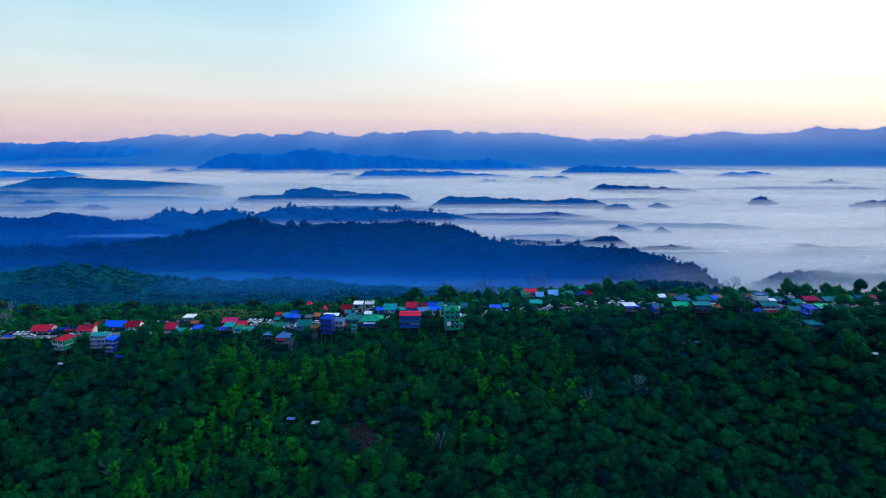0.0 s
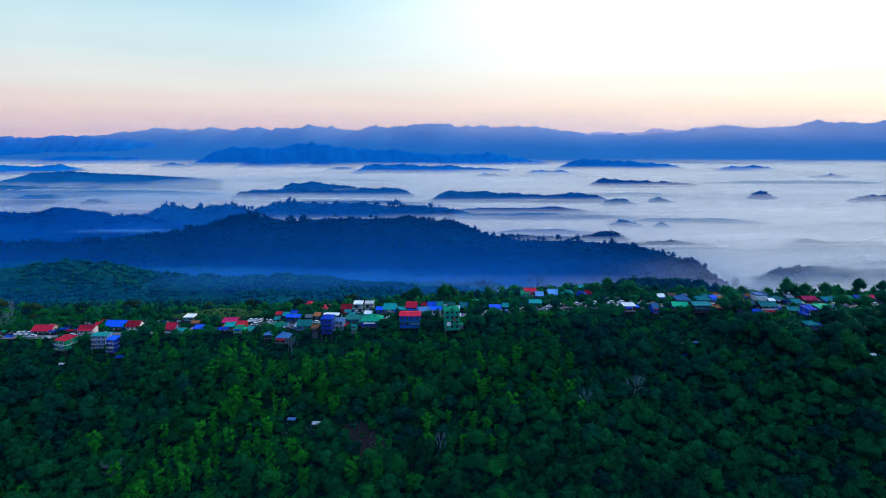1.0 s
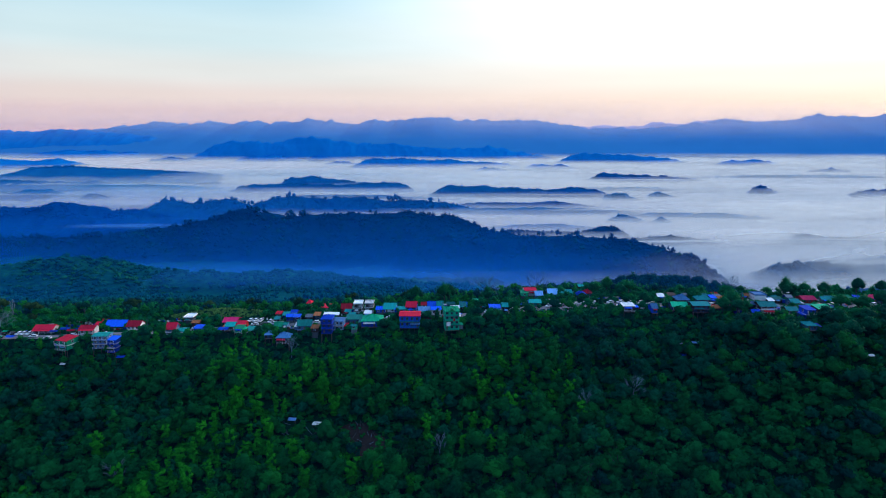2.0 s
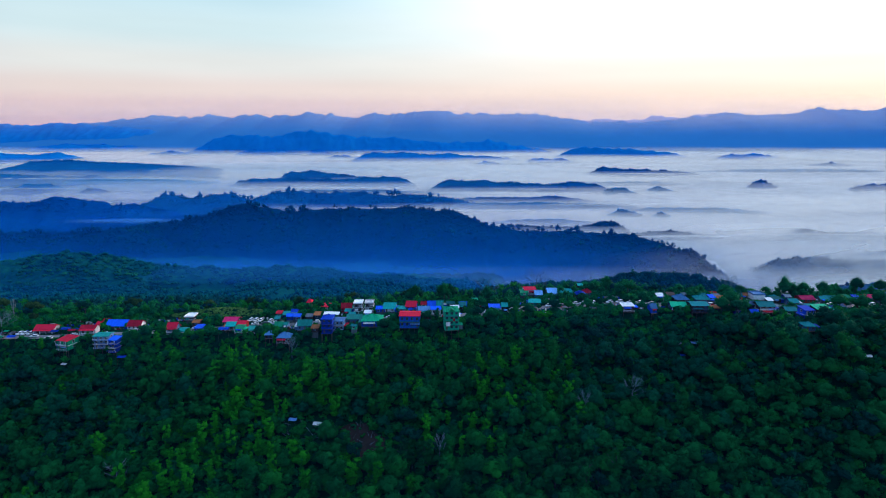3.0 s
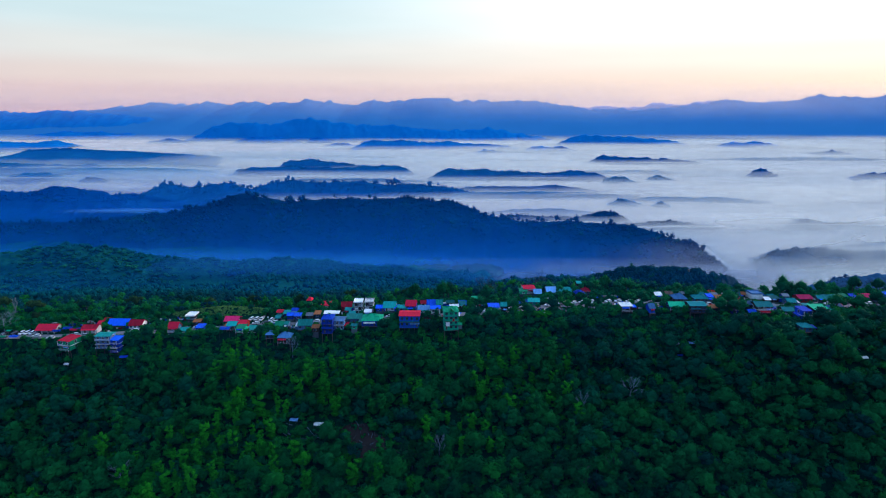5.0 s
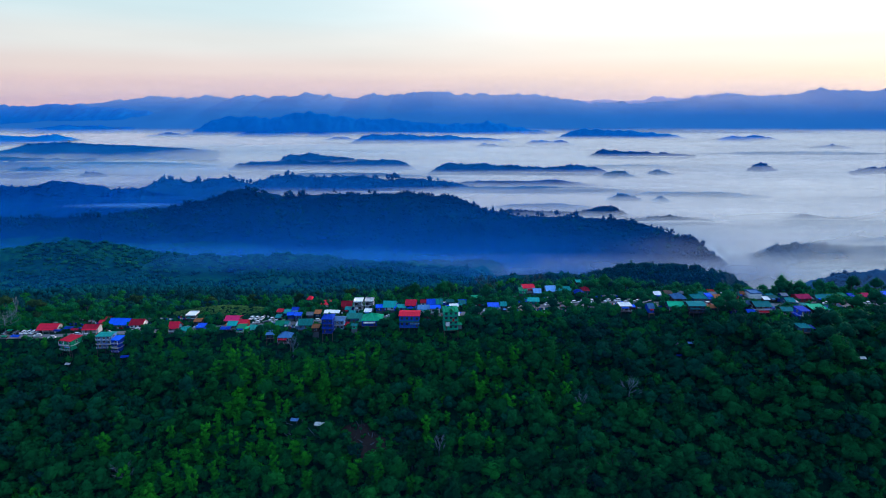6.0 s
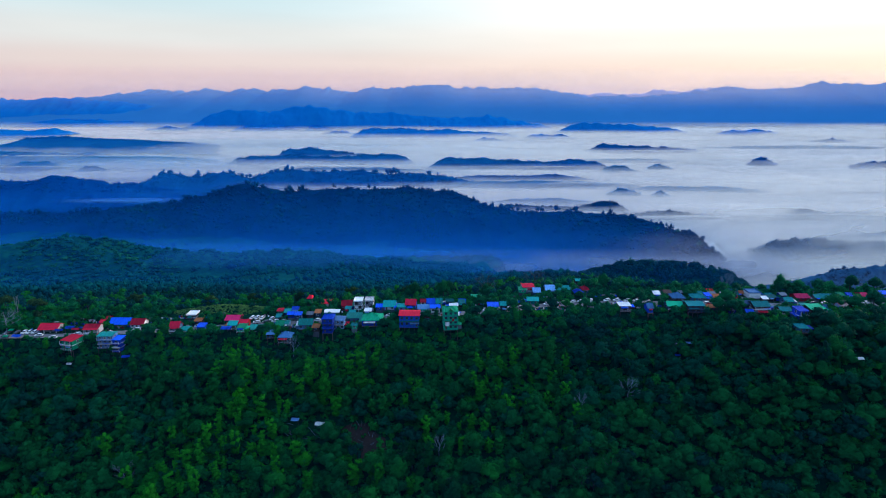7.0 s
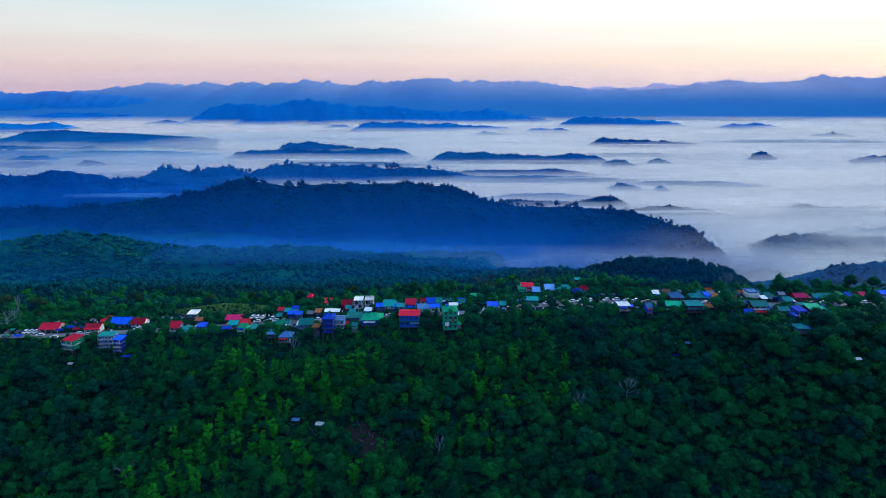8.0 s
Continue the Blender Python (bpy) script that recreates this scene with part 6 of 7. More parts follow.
shelter("low blue tarpaulin on poles in a forest gap", 122.4, 293.8, 2.8, 2.2, 1.8, "blue")
shelter("blue tarpaulin lean-to below the annexe", -168.5, 303.0, 4.2, 3.4, 4.2, "deepblue")


CLOTHS = ("white", "paleblue", "red", "white", "blue", "white", "teal")


def laundry_line(x, y, turn, seed):
    """Washing on a line between two poles."""
    rr = random.Random(seed)
    top = new("laundry_line")
    tagged(top, "washing hung on a line between two wooden poles", "laundry", "laundry lines")
    top.matrix_basis = pose(x, y, float(land(x, y)) - 0.1, 0, 0, turn)
    for px in (-2.2, 2.2):
        bm = bmesh.new()
        tube(bm, (px, 0, -0.6), (px, 0, 2.1), 0.06, 0.05, 5)
        part("pole", bm, WOOD, top)
    part("line", boxes((-2.2, 2.2, -0.012, 0.012, 1.98, 2.0)), STEEL, top)
    px = -1.9
    while px < 1.5:
        w, h = rr.uniform(0.5, 1.1), rr.uniform(0.7, 1.2)
        bm = bmesh.new()
        v = [[bm.verts.new((px + w * i / 3, 0.05 * math.sin(i * 2.1 + j), 1.97 - h * j / 2 - 0.05 * (i % 2) * (j == 2))) for j in range(3)] for i in range(4)]
        faces = [bm.faces.new((v[i][j], v[i + 1][j], v[i + 1][j + 1], v[i][j + 1])) for i in range(3) for j in range(2)]
        bmesh.ops.solidify(bm, geom=faces, thickness=0.02)
        part("cloth", bm, M["painted_" + rr.choice(CLOTHS)], top)
        px += w + rr.uniform(0.1, 0.35)


def water_drum(x, y, colour):
    top = new("water_drum")
    tagged(top, {"blue": "blue", "white": "white"}[colour] + " plastic water drum standing beside a house", "drum", "water drums")
    top.matrix_basis = pose(x, y, float(land(x, y)) + 0.02)
    bm = bmesh.new()
    for za, zb, ra, rb in ((-0.3, 0.1, 0.36, 0.40), (0.1, 0.8, 0.40, 0.40), (0.8, 1.0, 0.40, 0.30)):
        tube(bm, (0, 0, za), (0, 0, zb), ra, rb, 12)
    part("body", bm, M["tin_" + colour], top)
    bm = bmesh.new()
    tube(bm, (0, 0, 1.0), (0, 0, 1.08), 0.2, 0.18, 10)
    part("lid", bm, RUBBER, top)


def umbrella(x, y, colour):
    """A market umbrella over a stall table."""
    top = new("stall_umbrella")
    tagged(top, {"white": "white", "red": "red", "blue": "blue"}[colour] + " market umbrella over a small stall table", "umbrella", "stall umbrellas")
    top.matrix_basis = pose(x, y, float(land(x, y)))
    bm = bmesh.new()
    tube(bm, (0, 0, -0.2), (0, 0, 2.4), 0.035, 0.03, 6)
    part("pole", bm, STEEL, top)
    bm = bmesh.new()
    tip = bm.verts.new((0, 0, 2.5))
    rim = [bm.verts.new((1.3 * math.cos(i * math.tau / 8), 1.3 * math.sin(i * math.tau / 8), 1.95 + 0.05 * (i % 2))) for i in range(8)]
    faces = [bm.faces.new((tip, rim[i], rim[(i + 1) % 8])) for i in range(8)]
    bmesh.ops.solidify(bm, geom=faces, thickness=0.02)
    part("canopy", bm, M["tin_" + colour], top)
    table = part("table", boxes((-0.7, 0.7, -0.4, 0.4, 0.72, 0.77)), WOOD, top)
    for lx in (-0.62, 0.62):
        for ly in (-0.32, 0.32):
            part("leg", boxes((lx - 0.03, lx + 0.03, ly - 0.03, ly + 0.03, -0.2, 0.72)), WOOD, table)


litter_rng = random.Random(77)
laid = 0
for k in range(1500):
    x = litter_rng.choice((litter_rng.uniform(-240, -100), litter_rng.uniform(-125, 12), litter_rng.uniform(20, 110), litter_rng.uniform(110, 255)))
    y = float(ridge_edge(x)) + litter_rng.uniform(1, 28)
    if laid >= 96 or abs(y - float(road_y(x))) < 3.4 or any(abs(x - a) < w / 2 + 1.4 and -d / 2 - 1.8 < y - c < d / 2 + 0.9 for a, c, w, d in PLOTS) or any(abs(x - a) < 3.2 and abs(y - c) < 3.0 for a, c, _, _ in CARS):
        continue
    if laid % 3 == 0 or laid % 3 == 2 and abs(y - float(road_y(x))) > 7:
        laundry_line(x, y, litter_rng.uniform(-25, 25), k)
        PLOTS.append((x, y, 4.4, 1.0))
    elif laid % 3 == 1:
        water_drum(x, y, litter_rng.choice(("blue", "white", "blue")))
        PLOTS.append((x, y, 0.9, 0.9))
    else:
        umbrella(x, y, litter_rng.choice(("white", "blue", "white", "red")))
        PLOTS.append((x, y, 2.4, 2.4))
    laid += 1


def fallen_pole(label, a, b, r=0.14):
    bm = bmesh.new()
    tube(bm, (0, 0, 0), Vector(b) - Vector(a), r, r * 0.7)
    ob = part("bamboo_pole", bm, BARK_PALE, None, label)
    ob.location = a
    return tagged(ob, category="pole")


for a, b in (((181, 288, 3), (190, 283, 3)), ((198.5, 284, 3), (203, 277, 3)), ((-76, 266, 1), (-70, 262, 1)), ((-66, 270, 1), (-61, 265, 1)), ((-68, 263, 1), (-58, 264, 1))):
    fallen_pole("pale bamboo pole lying on the slope", (a[0], a[1], float(land(a[0], a[1])) + 0.15), (b[0], b[1], float(land(b[0], b[1])) + 0.15))


def street_pole(x, y, h=7.5):
    top = new("utility_pole")
    tagged(top, "grey utility pole beside the village street", "pole", "utility poles")
    top.matrix_basis = pose(x, y, float(land(x, y)) - 0.3)
    bm = bmesh.new()
    tube(bm, (0, 0, 0), (0, 0, h), 0.12, 0.08)
    part("pole", bm, M["painted_grey"], top)
    part("crossarm", boxes((-0.8, 0.8, -0.06, 0.06, h - 0.7, h - 0.58)), M["painted_grey"], top)
    return top


for x in (-205, -165, -125, -82, -40, 0, 42, 84, 126, 168, 212):
    street_pole(x, float(road_y(x)) + 3.6)

# brown cleared patch with felled stuff on the slope
ex, ey = np.meshgrid(np.linspace(-58, -22, 55), np.linspace(238, 274, 55))
eu = np.minimum(((ex + 42) / 12) ** 2 + ((ey - 264) / 6) ** 2, ((ex + 33) / 9.5) ** 2 + ((ey - 256) / 11) ** 2) + 0.7 * relief(ex, ey, 6, 3, 5)
ez = land(ex, ey) + 0.30 - 2.0 * smooth01(0.7, 1.3, eu) + 0.5 * relief(ex, ey, 2.5, 3, 8)
q = (np.arange(54)[:, None] * 55 + np.arange(54)[None]).ravel()
tagged(new("clearing", mesh_from("clearing", np.stack([ex.ravel(), ey.ravel(), ez.ravel()], 1), np.stack([q, q + 1, q + 56, q + 55], 1), [EARTH], smooth=True)),
       "burnt brown earth of a small clearing on the slope", "ground", kind="structure")
clear_rng = random.Random(3)
for k in range(60):
    x, y = (clear_rng.uniform(-53, -31), clear_rng.uniform(257, 269)) if k < 30 else ((clear_rng.uniform(-40, -30), clear_rng.uniform(246, 258)) if k < 42 else (clear_rng.uniform(-76, -57), clear_rng.uniform(262, 272)))
    a = clear_rng.uniform(0, 3.14)
    L = clear_rng.uniform(1.5, 4)
    p, r = Vector((x, y, float(land(x, y)) + 0.55)), Vector((x + L * math.cos(a), y + L * math.sin(a), float(land(x + L * math.cos(a), y + L * math.sin(a))) + 0.6))
    bm = bmesh.new()
    tube(bm, (0, 0, 0), r - p, 0.13, 0.06)
    ob = part("felled_branch", bm, BARK if k % 3 else BARK_PALE, None, "dry brown felled branch lying in the clearing")
    ob.location = p
    tagged(ob, category="branch", group="felled branches")

# ---------------------------------------------------------------- trees


def tree(label, kind, x, y, scale, mat, k, tall=1.0, z=None):
    """A tree with its trunk and leafy crown; the meshes of a kind are shared."""
    top = new("tree")
    tagged(top, label, "tree")
    zz = float(land(x, y)) if z is None else z
    top.matrix_basis = pose(x, y, zz, 0, 0, (k * 137) % 360) @ Matrix.Diagonal((scale, scale, scale * tall, 1))
    for nm, me in (("trunk", TRUNKS[kind, k % 4]), ("crown", CROWN_MESH[kind, k % 4, mat.name])):
        ob = new(nm, me)
        ob.parent = top
    return top


TRUNKS, CROWN_MESH = {}, {}
for kind in KINDS:
    for k in range(4):
        bm = trunk_mesh(random.Random(50 + k), kind)
        me = bpy.data.meshes.new("trunk")
        bm.to_mesh(me)
        bm.free()
        me.materials.append(BARK)
        TRUNKS[kind, k] = me
        for mat in (LEAF, LEAF_DEEP, LEAF_MID, LEAF_BRIGHT, LEAF_BLUE, LEAF_TAN):
            CROWN_MESH[kind, k, mat.name] = mesh_from("crown", *CROWNS[kind, "near"][k][:2], [mat], normals=CROWNS[kind, "near"][k][2])


def species(x, y, r):
    """Which plants grow where: pale thickets, dark tall wood, mixed wood."""
    pale = float(relief(x, y, 26, 3, 31)) + 0.75 * math.exp(-((x + 92) / 26) ** 2 - ((y - 262) / 34) ** 2) + 0.7 * math.exp(-((x + 125) / 14) ** 2 - ((y - 240) / 18) ** 2) \
        + 0.4 * math.exp(-((x - 5) / 34) ** 2 - ((y - 270) / 22) ** 2) + 0.35 * math.exp(-((x + 70) / 60) ** 2 - ((y - 238) / 36) ** 2) - 0.5 * math.exp(-((x - 75) / 40) ** 2 - ((y - 305) / 18) ** 2) + 0.35 * float(smooth01(270, 300, y)) - 0.6 * float(smooth01(50, 110, x)) - 0.35 * float(smooth01(-140, -180, x))
    u = r.random()
    if pale > 0.55:
        return ("cane", LEAF_BRIGHT) if u < 0.45 else ("bush", LEAF_BRIGHT) if u < 0.62 else (("tall", LEAF_BRIGHT) if u < 0.75 else ("round", LEAF_MID))
    if pale > 0.05:
        return ("round", LEAF_MID) if u < 0.5 else (("cane", LEAF_BRIGHT) if u < 0.64 else (("tall", LEAF_MID) if u < 0.8 else ("round", LEAF)))
    return ("round", LEAF) if u < 0.5 else (("tall", LEAF) if u < 0.68 else (("spread", LEAF_BLUE) if u < 0.74 else ("round", LEAF_MID if u < (1.0 if x < 60 else 0.9) else LEAF)))


LABEL = {"leaf_deep": "deep green", "leaf_tan": "tan-green", "leaf_dark": "dark green", "leaf_green": "green", "leaf_bright": "bright yellow-green", "leaf_grey_green": "grey-green", "leaf_haze_blue": "hazy blue-green"}
SHAPE = {"round": "round-crowned forest tree", "tall": "tall narrow forest tree", "spread": "spreading forest tree", "bush": "leafy thicket bush", "cane": "clump of slender bamboo"}
wood_rng = random.Random(11)
spots = []
y = 216.0
while y < 318:
    half = 0.87 * y + 8
    x = -half
    while x < half:
        px, py = x + wood_rng.uniform(-2.2, 2.2), y + wood_rng.uniform(-2.0, 2.0)
        x += 4.6
        s = float(ridge_edge(px)) - py
        if s < 1.5 or not free_of(px, py, 0.5) or float(relief(px, py, 20, 2, 91)) < -0.42 and wood_rng.random() < 0.4:
            continue
        kind, mat = species(px, py, wood_rng)
        sc = wood_rng.choice((0.6, 0.75, 0.9, 1.0, 1.15, 1.3, 1.65)) * wood_rng.uniform(0.9, 1.1) * (1.5 if kind == "bush" else 1.0)
        # nearer trees take the less hazed leaf colour
        if mat is LEAF and wood_rng.random() < float(smooth01(285, 235, py)):
            mat = LEAF_DEEP
        if any(abs(px - a) < w / 2 + 1.5 and 0 < c - py < d / 2 + 12 for a, c, w, d in PLOTS):
            sc *= 0.5
        elif s < 16:
            sc *= (0.3 + 0.7 * s / 16) if px < -195 else (0.55 + 0.45 * s / 16)
        spots.append((px, py, kind, mat, sc, wood_rng.uniform(0.85, 1.2), wood_rng.randrange(1000)))
    y += 4.2
spots.sort(key=lambda p: math.hypot(p[0], p[1]))
for px, py, kind, mat, sc, tall, k in spots[:300]:
    tagged(tree(LABEL[mat.name] + " " + SHAPE[kind] + " on the slope", kind, px, py, sc, mat, k, tall), group="forest trees")
batches = {}
for px, py, kind, mat, sc, tall, k in spots[300:]:
    batches.setdefault((kind, mat.name), []).append((k % 4, px, py, float(land(px, py)), sc, sc * tall, k * 0.37))
for (kind, mn), rows in batches.items():
    join(CROWNS[kind, "half"], rows, "forest", M[mn], "dense " + LABEL[mn] + " forest canopy on the slope below the village", "trees")

# low growth that fills the forest floor
fill = {}
for k in range(46):
    px, py = (wood_rng.uniform(-78, -54), wood_rng.uniform(261, 274)) if k < 22 else (wood_rng.uniform(-56, -24), wood_rng.uniform(242, 272))
    if (px + 59.5) ** 2 + (py - 269) ** 2 < 9 or (px + 71.8) ** 2 + (py - 271) ** 2 < 9:
        continue
    sc = wood_rng.uniform(0.35, 0.8)
    fill.setdefault("leaf_green" if k % 2 else "leaf_dark", []).append((k % 4, px, py, float(land(px, py)) - 0.1, sc, sc, k * 1.7))
y = 214.0
while y < 316:
    half = 0.87 * y + 6
    x = -half
    while x < half:
        px, py = x + wood_rng.uniform(-2, 2), y + wood_rng.uniform(-2, 2)
        x += 4.2 if y < 290 else 4.0
        if float(ridge_edge(px)) - py < -1 or any((px - a) ** 2 + (py - c) ** 2 < (r * 0.8) ** 2 for a, c, r in KEEP_OFF[:9]):
            continue
        if any(abs(px - a) < w / 2 + 0.8 and -d / 2 - 1.6 < py - c < d / 2 + 0.8 for a, c, w, d in PLOTS):
            continue
        bright = px < 60 and float(relief(px, py, 26, 3, 31)) > 0.2
        mat = LEAF_BRIGHT if bright and wood_rng.random() < 0.5 else (LEAF_MID if wood_rng.random() < 0.6 else LEAF)
        sc = wood_rng.uniform(0.9, 1.7) * (0.5 if px < -195 and float(ridge_edge(px)) - py < 9 else 1.0)
        fill.setdefault(mat.name, []).append((wood_rng.randrange(4), px, py, float(land(px, py)) - 0.2, sc, sc, wood_rng.uniform(0, 6.3)))
    y += 4.6
y = 288.0
while y < 326:
    x = -290.0
    while x < 270:
        px, py = x + wood_rng.uniform(-1.2, 1.2), y + wood_rng.uniform(-1.2, 1.2)
        x += 2.9
        s = float(ridge_edge(px)) - py
        if s < -7 or s > 20 or abs(py - float(road_y(px))) < 4.6:
            continue
        under = any(abs(px - a) < w / 2 + 0.6 and -d / 2 - 1.6 < py - c < d / 2 + 0.6 for a, c, w, d in PLOTS)
        below = any(abs(px - a) < w / 2 + 1.0 and 0 < c - py < d / 2 + 9 for a, c, w, d in PLOTS)
        sc = wood_rng.uniform(0.5, 0.8) if under or below else wood_rng.uniform(0.9, 1.5)
        mat = LEAF_MID if wood_rng.random() < (0.45 if px < 60 else 0.2) else LEAF
        if not under or s > 3:
            fill.setdefault(mat.name, []).append((wood_rng.randrange(4), px, py, float(land(px, py)) - 0.2, sc, sc * (0.7 if under else 1.0), wood_rng.uniform(0, 6.3)))
    y += 3.0
for mn, rows in fill.items():
    join(CROWNS["bush", "tiny"], rows, "undergrowth", M[mn], LABEL[mn] + " undergrowth between the forest trees", "bushes")

# two round crowns beside the clearing
for x, y, sc in ((-63, 248, 1.35), (-45, 246, 1.3), (-28, 243, 1.1), (-55, 240, 1.0)):
    tagged(tree("bright green round tree beside the clearing", "round", x, y, sc, LEAF_BRIGHT, int(-x), 1.0), group="forest trees")

# trees standing among the houses
for x, y, kind, sc, mat, tall in ((112, 327, "round", 1.15, LEAF_MID, 1.2), (158, 322, "round", 1.5, LEAF, 1.1), (152, 318, "round", 1.2, LEAF, 1.0), (20, 322, "round", 1.0, LEAF, 1.0), (27, 321, "round", 0.9, LEAF_MID, 1.0),
                                 (41, 327, "round", 1.1, LEAF, 1.1), (46, 324, "tall", 1.0, LEAF, 1.0), (-8, 319, "round", 0.95, LEAF, 1.1), (-3, 321, "tall", 0.8, LEAF, 1.0), (-27, 320, "round", 0.9, LEAF, 1.0),
                                 (-165, 312, "round", 0.9, LEAF_MID, 1.0), (-128, 320, "bush", 1.6, LEAF, 1.0), (-100, 316, "bush", 1.5, LEAF, 1.0), (80, 325, "round", 1.0, LEAF, 1.0), (70, 325, "round", 0.9, LEAF_MID, 1.0), (88, 326, "tall", 0.9, LEAF, 1.0),
                                 (104, 345, "round", 1.2, LEAF, 1.1), (110, 349, "spread", 1.1, LEAF, 1.1), (201, 345, "round", 1.2, LEAF, 1.1), (214, 350, "round", 1.1, LEAF, 1.2), (228, 352, "round", 1.3, LEAF, 1.1), (216, 318, "round", 1.4, LEAF, 1.0),
                                 (226, 316, "round", 1.5, LEAF_MID, 1.0), (238, 318, "round", 1.6, LEAF_MID, 1.1), (212, 300, "round", 1.2, LEAF, 1.0), (147, 345, "round", 1.0, LEAF, 1.0), (-145, 316, "bush", 1.4, LEAF, 1.0), (-215, 352, "spread", 1.0, LEAF_BLUE, 1.3),
                                 (-9, 313, "round", 1.05, LEAF, 1.2), (-4, 312, "tall", 1.0, LEAF, 1.0), (-26, 314, "round", 0.95, LEAF, 1.1), (-160, 314, "round", 1.05, LEAF, 1.1), (-153, 315, "round", 0.95, LEAF_MID, 1.1), (-166, 309, "round", 0.9, LEAF, 1.1),
                                 (150, 314, "round", 1.3, LEAF, 1.1), (157, 312, "round", 1.35, LEAF_MID, 1.0), (163, 315, "round", 1.1, LEAF, 1.0), (20, 313, "round", 1.2, LEAF, 1.1), (26, 316, "round", 1.1, LEAF, 1.1), (62, 322, "round", 1.2, LEAF, 1.0), (47, 318, "round", 1.2, LEAF, 1.0), (232, 399, "round", 1.2, LEAF, 1.3), (176, 348, "round", 1.0, LEAF, 1.0)):
    mat = LEAF if x > 100 else mat
    tagged(tree(LABEL[mat.name] + " " + ("round-crowned" if kind != "tall" else "slim") + " tree between the village houses", kind, x, y, sc, mat, int(x * 7 + y) % 97, tall), group="village trees")

for x, y, kind, sc, tall in ((-16, 363, "round", 1.35, 1.35), (-21, 361, "round", 1.1, 1.2), (1, 356, "round", 1.3, 1.5), (4, 362, "round", 1.3, 1.4), (27, 352, "round", 0.95, 1.6), (98, 353, "round", 1.15, 1.5),
                              (90, 356, "round", 1.0, 1.2), (203, 349, "round", 1.1, 1.6), (208, 352, "round", 1.1, 1.2), (246, 350, "round", 1.3, 1.3), (262, 352, "round", 1.3, 1.2)):
    tagged(tree("dark green " + ("spreading" if kind == "spread" else "round-crowned") + " tall tree behind the village street", kind, x, y, sc, LEAF, int(abs(x)), tall), group="village trees")
for k in range(60):
    x = wood_rng.uniform(112, 246) if k < 38 else wood_rng.uniform(-66, 46)
    y = float(ridge_edge(x)) + wood_rng.uniform(-4, 8) if k % 3 else float(road_y(x)) + wood_rng.uniform(5, 14)
    if abs(y - float(road_y(x))) < 4.5 or any(abs(x - a) < w / 2 + 1.2 and -d / 2 - 3.5 < y - c < d / 2 + 1.4 for a, c, w, d in PLOTS):
        continue
    mat = LEAF if k % 4 else LEAF_MID
    tagged(tree(LABEL[mat.name] + " round-crowned tree between the village houses", "round" if k % 5 else "tall", x, y, wood_rng.uniform(0.6, 0.95), mat, k, 1.05), group="village trees")

for x, y, kind, sc in ((-268, 356, "spread", 1.5), (-258, 366, "round", 1.4), (-244, 352, "spread", 1.2), (-226, 362, "round", 1.3), (-196, 372, "spread", 1.4), (-150, 378, "round", 1.4), (-120, 372, "spread", 1.2), (-262, 336, "round", 1.0), (-238, 340, "round", 0.9),
                       (-92, 380, "round", 1.3), (-60, 392, "spread", 1.3), (30, 372, "round", 1.2), (-20, 366, "spread", 1.2)):
    tagged(tree("tan-green crowned tree behind the village", kind, x, y, sc, LEAF_TAN, int(y) % 89, 1.1), group="village trees")

# woods behind the village
back, rows2 = {}, 0
y = 346.0
while y < 545:
    step = 6.2 + (y - 346) * 0.016
    x = -0.76 * y
    while x < 0.76 * y:
        px, py = x + wood_rng.uniform(-2.6, 2.6), y + wood_rng.uniform(-2.4, 2.4)
        x += step
        if not free_of(px, py, 1.5) or abs(px + 134) < 30 and abs(py - 352) < 13 and wood_rng.random() < 0.85:
            continue
        if py < float(ridge_edge(px)) + 36:
            continue
        gap = float(relief(px, py, 45, 2, 55))
        if gap > 0.62:
            continue
        u = wood_rng.random()
        kind = "round" if u < 0.78 else ("spread" if u < 0.88 else "bush")
        # farther trees are likelier to get the haze-tinted leaves
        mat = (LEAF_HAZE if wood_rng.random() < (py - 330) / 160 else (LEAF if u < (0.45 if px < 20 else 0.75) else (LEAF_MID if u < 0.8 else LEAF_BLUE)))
        sc = wood_rng.uniform(0.7, 1.25)
        back.setdefault((kind, mat.name), []).append((wood_rng.randrange(4), px, py, float(land(px, py)) - 0.3, sc, sc * wood_rng.uniform(0.85, 1.25), wood_rng.uniform(0, 6.3)))
    y += step * 0.9
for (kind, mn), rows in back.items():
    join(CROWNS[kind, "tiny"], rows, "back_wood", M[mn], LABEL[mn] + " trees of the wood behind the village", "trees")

# far side of the valley
r = np.random.default_rng(5)
fs = []
for k in range(6500):
    y = float(r.uniform(520, 800))
    x = float(r.uniform(-0.82, 0.75)) * y
    if x > 170 and y > 600 or float(relief(x * 0.6, y * 1.5, 60, 3, 66)) + float(r.uniform(-0.14, 0.14)) > 0.28:
        continue
    s = float(r.uniform(2.2, 4.4))
    fs.append((int(r.integers(6)), x, y, float(land(x, y)) + s * 0.4, s, s * float(r.uniform(0.9, 1.5)), float(r.uniform(0, 6.3))))
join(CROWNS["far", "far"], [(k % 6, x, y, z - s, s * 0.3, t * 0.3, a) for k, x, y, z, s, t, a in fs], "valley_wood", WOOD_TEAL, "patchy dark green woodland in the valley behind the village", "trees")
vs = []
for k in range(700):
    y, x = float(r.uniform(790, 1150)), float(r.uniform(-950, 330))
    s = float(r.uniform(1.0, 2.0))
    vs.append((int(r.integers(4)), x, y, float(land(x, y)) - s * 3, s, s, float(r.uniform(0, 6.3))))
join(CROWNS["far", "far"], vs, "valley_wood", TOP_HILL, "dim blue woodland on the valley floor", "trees")
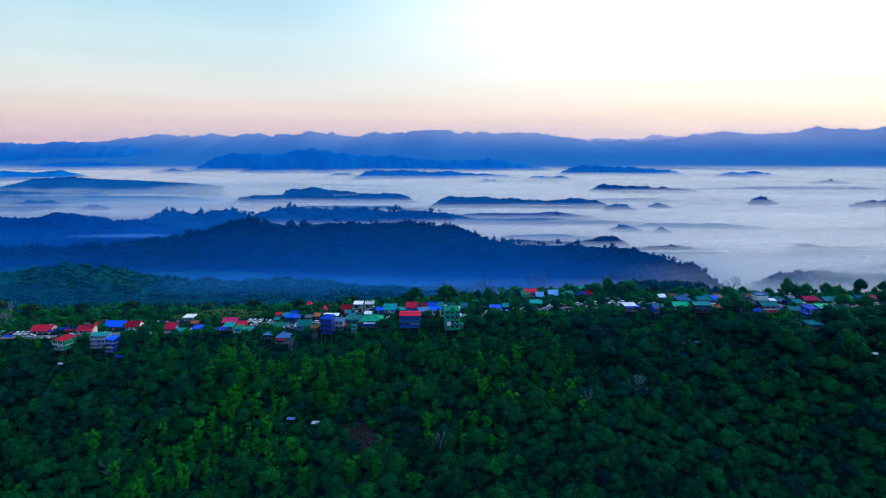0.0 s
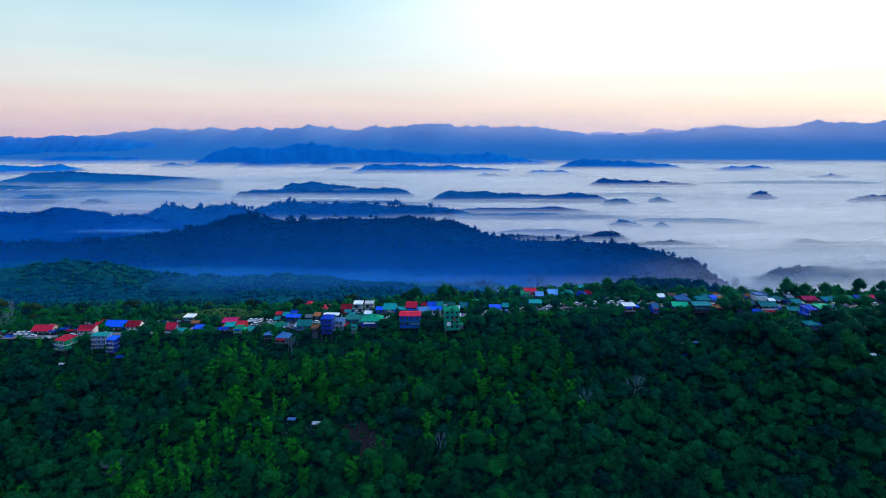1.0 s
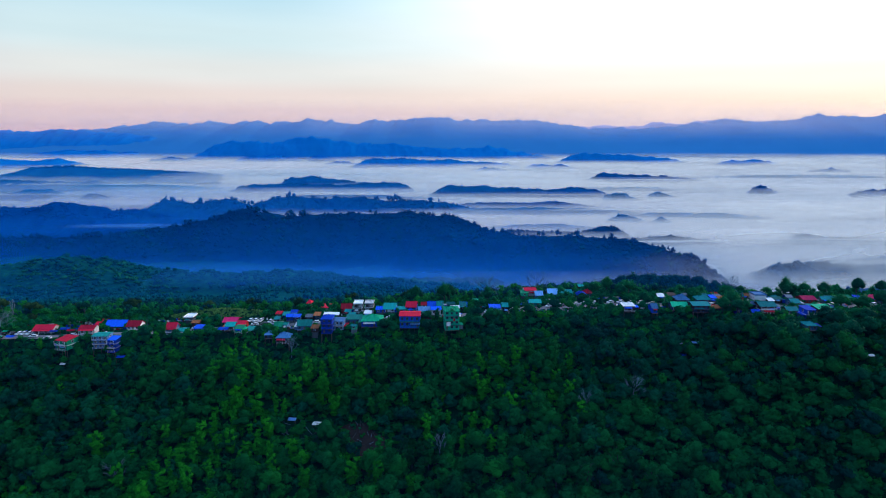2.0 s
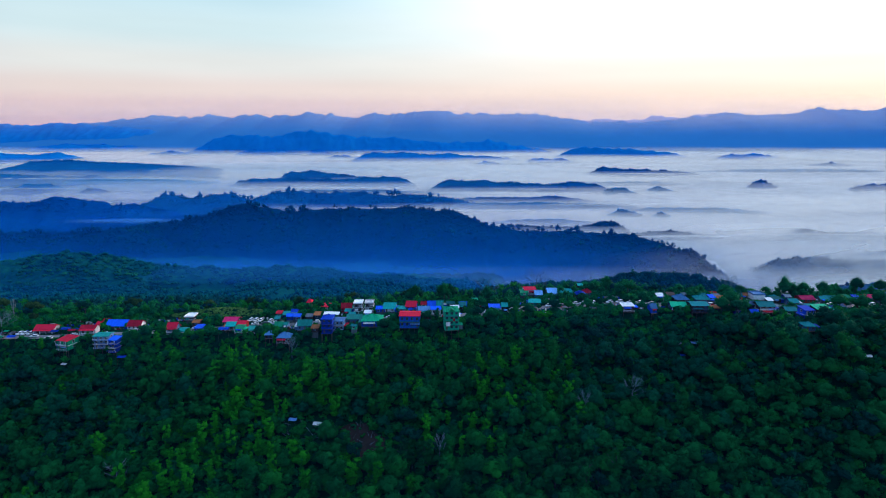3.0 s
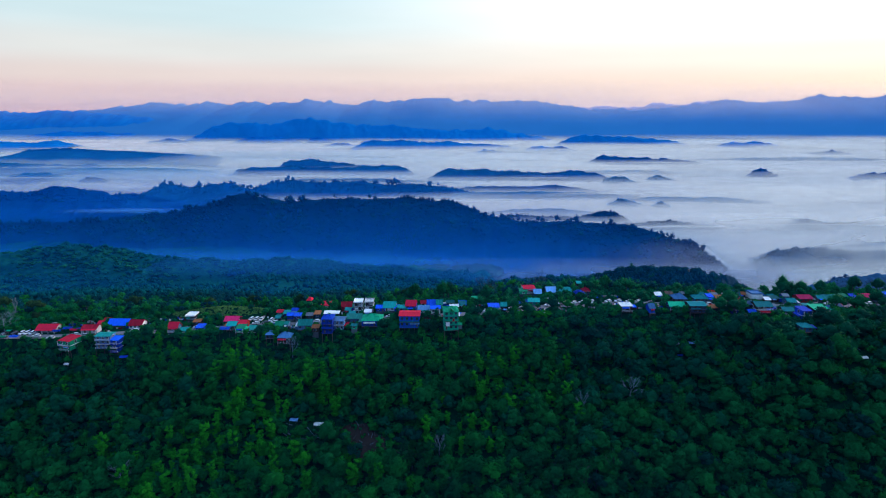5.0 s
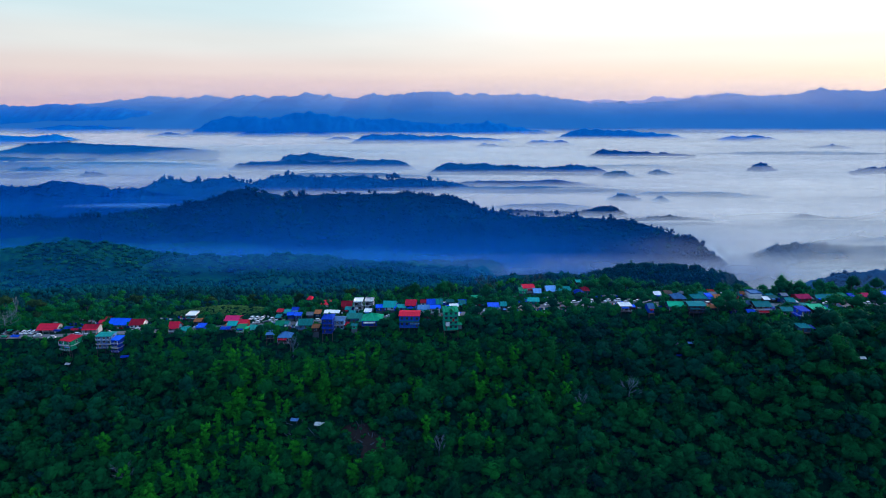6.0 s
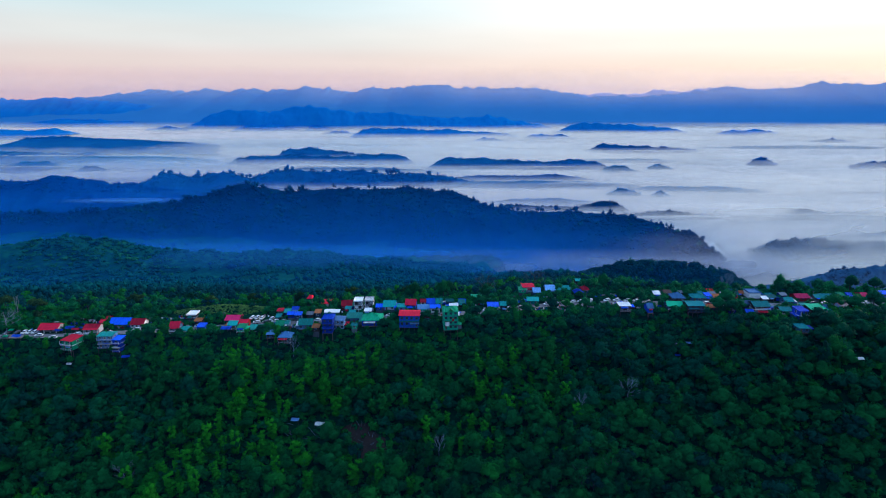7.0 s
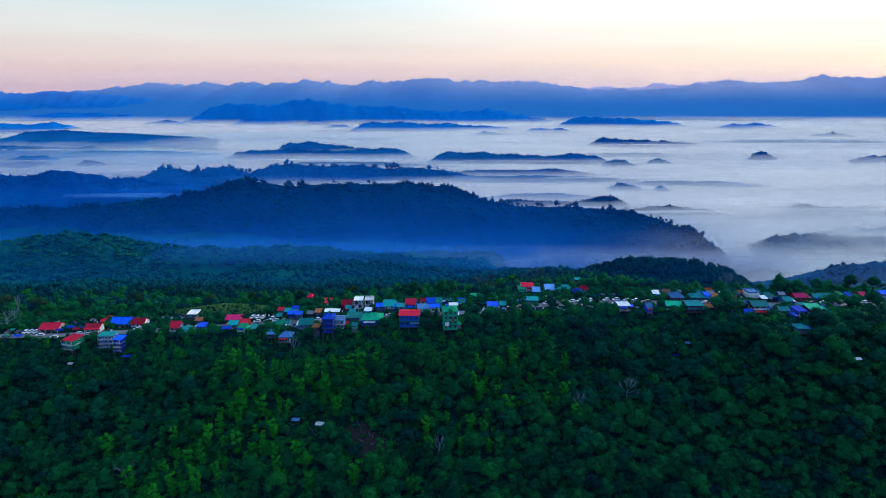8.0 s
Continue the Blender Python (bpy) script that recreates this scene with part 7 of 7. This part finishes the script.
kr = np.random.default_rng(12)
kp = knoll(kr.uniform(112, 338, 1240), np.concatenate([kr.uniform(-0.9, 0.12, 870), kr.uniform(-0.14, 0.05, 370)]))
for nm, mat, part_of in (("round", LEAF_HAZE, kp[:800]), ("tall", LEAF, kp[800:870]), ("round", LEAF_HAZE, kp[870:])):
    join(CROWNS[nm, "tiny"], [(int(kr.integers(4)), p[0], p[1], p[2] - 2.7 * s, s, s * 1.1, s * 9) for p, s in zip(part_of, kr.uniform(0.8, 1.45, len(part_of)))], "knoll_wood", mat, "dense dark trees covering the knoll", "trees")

# bushes and small trees between the houses
yard = {}
y = 309.0
while y < 358:
    x = -285.0
    while x < 285:
        px, py = x + wood_rng.uniform(-1.4, 1.4), y + wood_rng.uniform(-1.3, 1.3)
        x += 2.7
        s = py - float(ridge_edge(px))
        if s < -2 or s > 40 or abs(py - float(road_y(px))) < 4.4:
            continue
        if any(abs(px - a) < w / 2 + 0.7 and -d / 2 - 1.5 < py - c < d / 2 + 0.8 for a, c, w, d in PLOTS):
            continue
        if abs(px + 134) < 28 and abs(py - 352) < 12 or any(abs(px - a) < 3.4 and -6.5 < py - c < 3.0 for a, c, _, _ in CARS):
            continue
        u = wood_rng.random()
        front = any(abs(px - a) < w / 2 + 1 and 0 < c - py < 12 for a, c, w, d in PLOTS)
        big = u < 0.2 and not front
        kind = "round" if big else "bush"
        sc = wood_rng.uniform(0.5, 0.85) if big else wood_rng.uniform(0.55, 1.05) * (0.95 if front else 1.25)
        mat = LEAF if wood_rng.random() < (0.6 if px < 20 else 0.85) else LEAF_MID
        yard.setdefault((kind, mat.name), []).append((wood_rng.randrange(4), px, py, float(land(px, py)) - 0.1, sc, sc * wood_rng.uniform(0.8, 1.2), wood_rng.uniform(0, 6.3)))
    y += 2.9
for (kind, mn), rows in yard.items():
    join(CROWNS[kind, "tiny"], rows, "yard_bushes", M[mn], LABEL[mn] + " bushes and small trees between the houses", "bushes")

# pale scrub on the mound behind the street
ms = []
for k in range(1100):
    a, rr = wood_rng.uniform(0, 6.283), math.sqrt(wood_rng.random())
    px, py = -134 + 29 * rr * math.cos(a), 352 + 12 * rr * math.sin(a)
    sc = wood_rng.uniform(0.16, 0.36)
    ms.append((wood_rng.randrange(4), px, py, float(land(px, py)) - 0.2, sc, sc * 1.1, a))
join(CROWNS["bush", "tiny"], ms, "scrub", GRASS, "pale green grassy scrub on the mound behind the street", "scrub")


def bare_tree(label, x, y, h, spread, mat, seed, z=None):
    """A leafless tree: a forking skeleton of limbs."""
    rr = random.Random(seed)
    top = new("bare_tree")
    tagged(top, label, "tree", "bare trees")
    top.matrix_basis = pose(x, y, (float(land(x, y)) if z is None else z) - 0.5)
    bm = bmesh.new()
    tube(bm, (0, 0, 0), (0.2, 0, h * 0.45), 0.28, 0.2)
    tube(bm, (0.2, 0, h * 0.45), (0.45, 0.1, h * 0.8), 0.2, 0.09)
    part("trunk", bm, mat, top)
    for k in range(9):
        a = k * 2.4 + rr.uniform(-0.3, 0.3)
        f = 0.36 + 0.05 * k
        p0 = Vector((0.2 + 0.5 * (f - 0.45), 0, h * f))
        reach = spread * (0.62 - 0.045 * k)
        p1 = p0 + Vector((math.cos(a) * reach, math.sin(a) * reach, h * rr.uniform(0.06, 0.2)))
        bm = bmesh.new()
        tube(bm, p0, p1, 0.08, 0.05, 5)
        for j in range(5):
            b = a + rr.uniform(-0.9, 0.9)
            p2 = p1 + Vector((math.cos(b) * spread * 0.4, math.sin(b) * spread * 0.4, h * rr.uniform(0.1, 0.28)))
            tube(bm, p1, p2, 0.05, 0.03, 4)
            for i in range(3):
                c = b + rr.uniform(-1, 1)
                p3 = p2 + Vector((math.cos(c), math.sin(c), rr.uniform(0.3, 1.2))) * spread * 0.24
                tube(bm, p1.lerp(p2, rr.uniform(0.4, 1)), p3, 0.03, 0.012, 3)
        part("limb", bm, mat, top)
    return top


bare_tree("pale leafless tree beside the road", -246.4, 325.0, 10, 8.0, BARK_PALE, 1)
bare_tree("tall dead white trunk behind the village", -260.5, 355.0, 12, 1.5, BARK_PALE, 2)
bare_tree("grey leafless tree on the forest slope", -143.6, 243.0, 11, 5, BARK_PALE, 3)
bare_tree("grey leafless tree rising above the canopy", 90.1, 270.0, 12, 5, BARK_PALE, 4)
bare_tree("slim bare tree on the slope", -80.0, 306.0, 11, 3, BARK_PALE, 5)
bare_tree("thin pale leafless tree on the slope", -1.4, 249.3, 13, 2.5, BARK_PALE, 9)
bare_tree("slender leafless tree above the canopy", 66.0, 264.8, 12, 3, BARK_PALE, 10)
bare_tree("bare pale tree at the ridge top", 172.0, 352.0, 12, 4, BARK_PALE, 6)
bare_tree("dark half-bare tree behind the village street", 26.5, 362.0, 14, 7.0, BARK, 21)
bare_tree("dark half-bare tree on the hilltop skyline", 59.0, 372.0, 15, 7.0, BARK, 22)
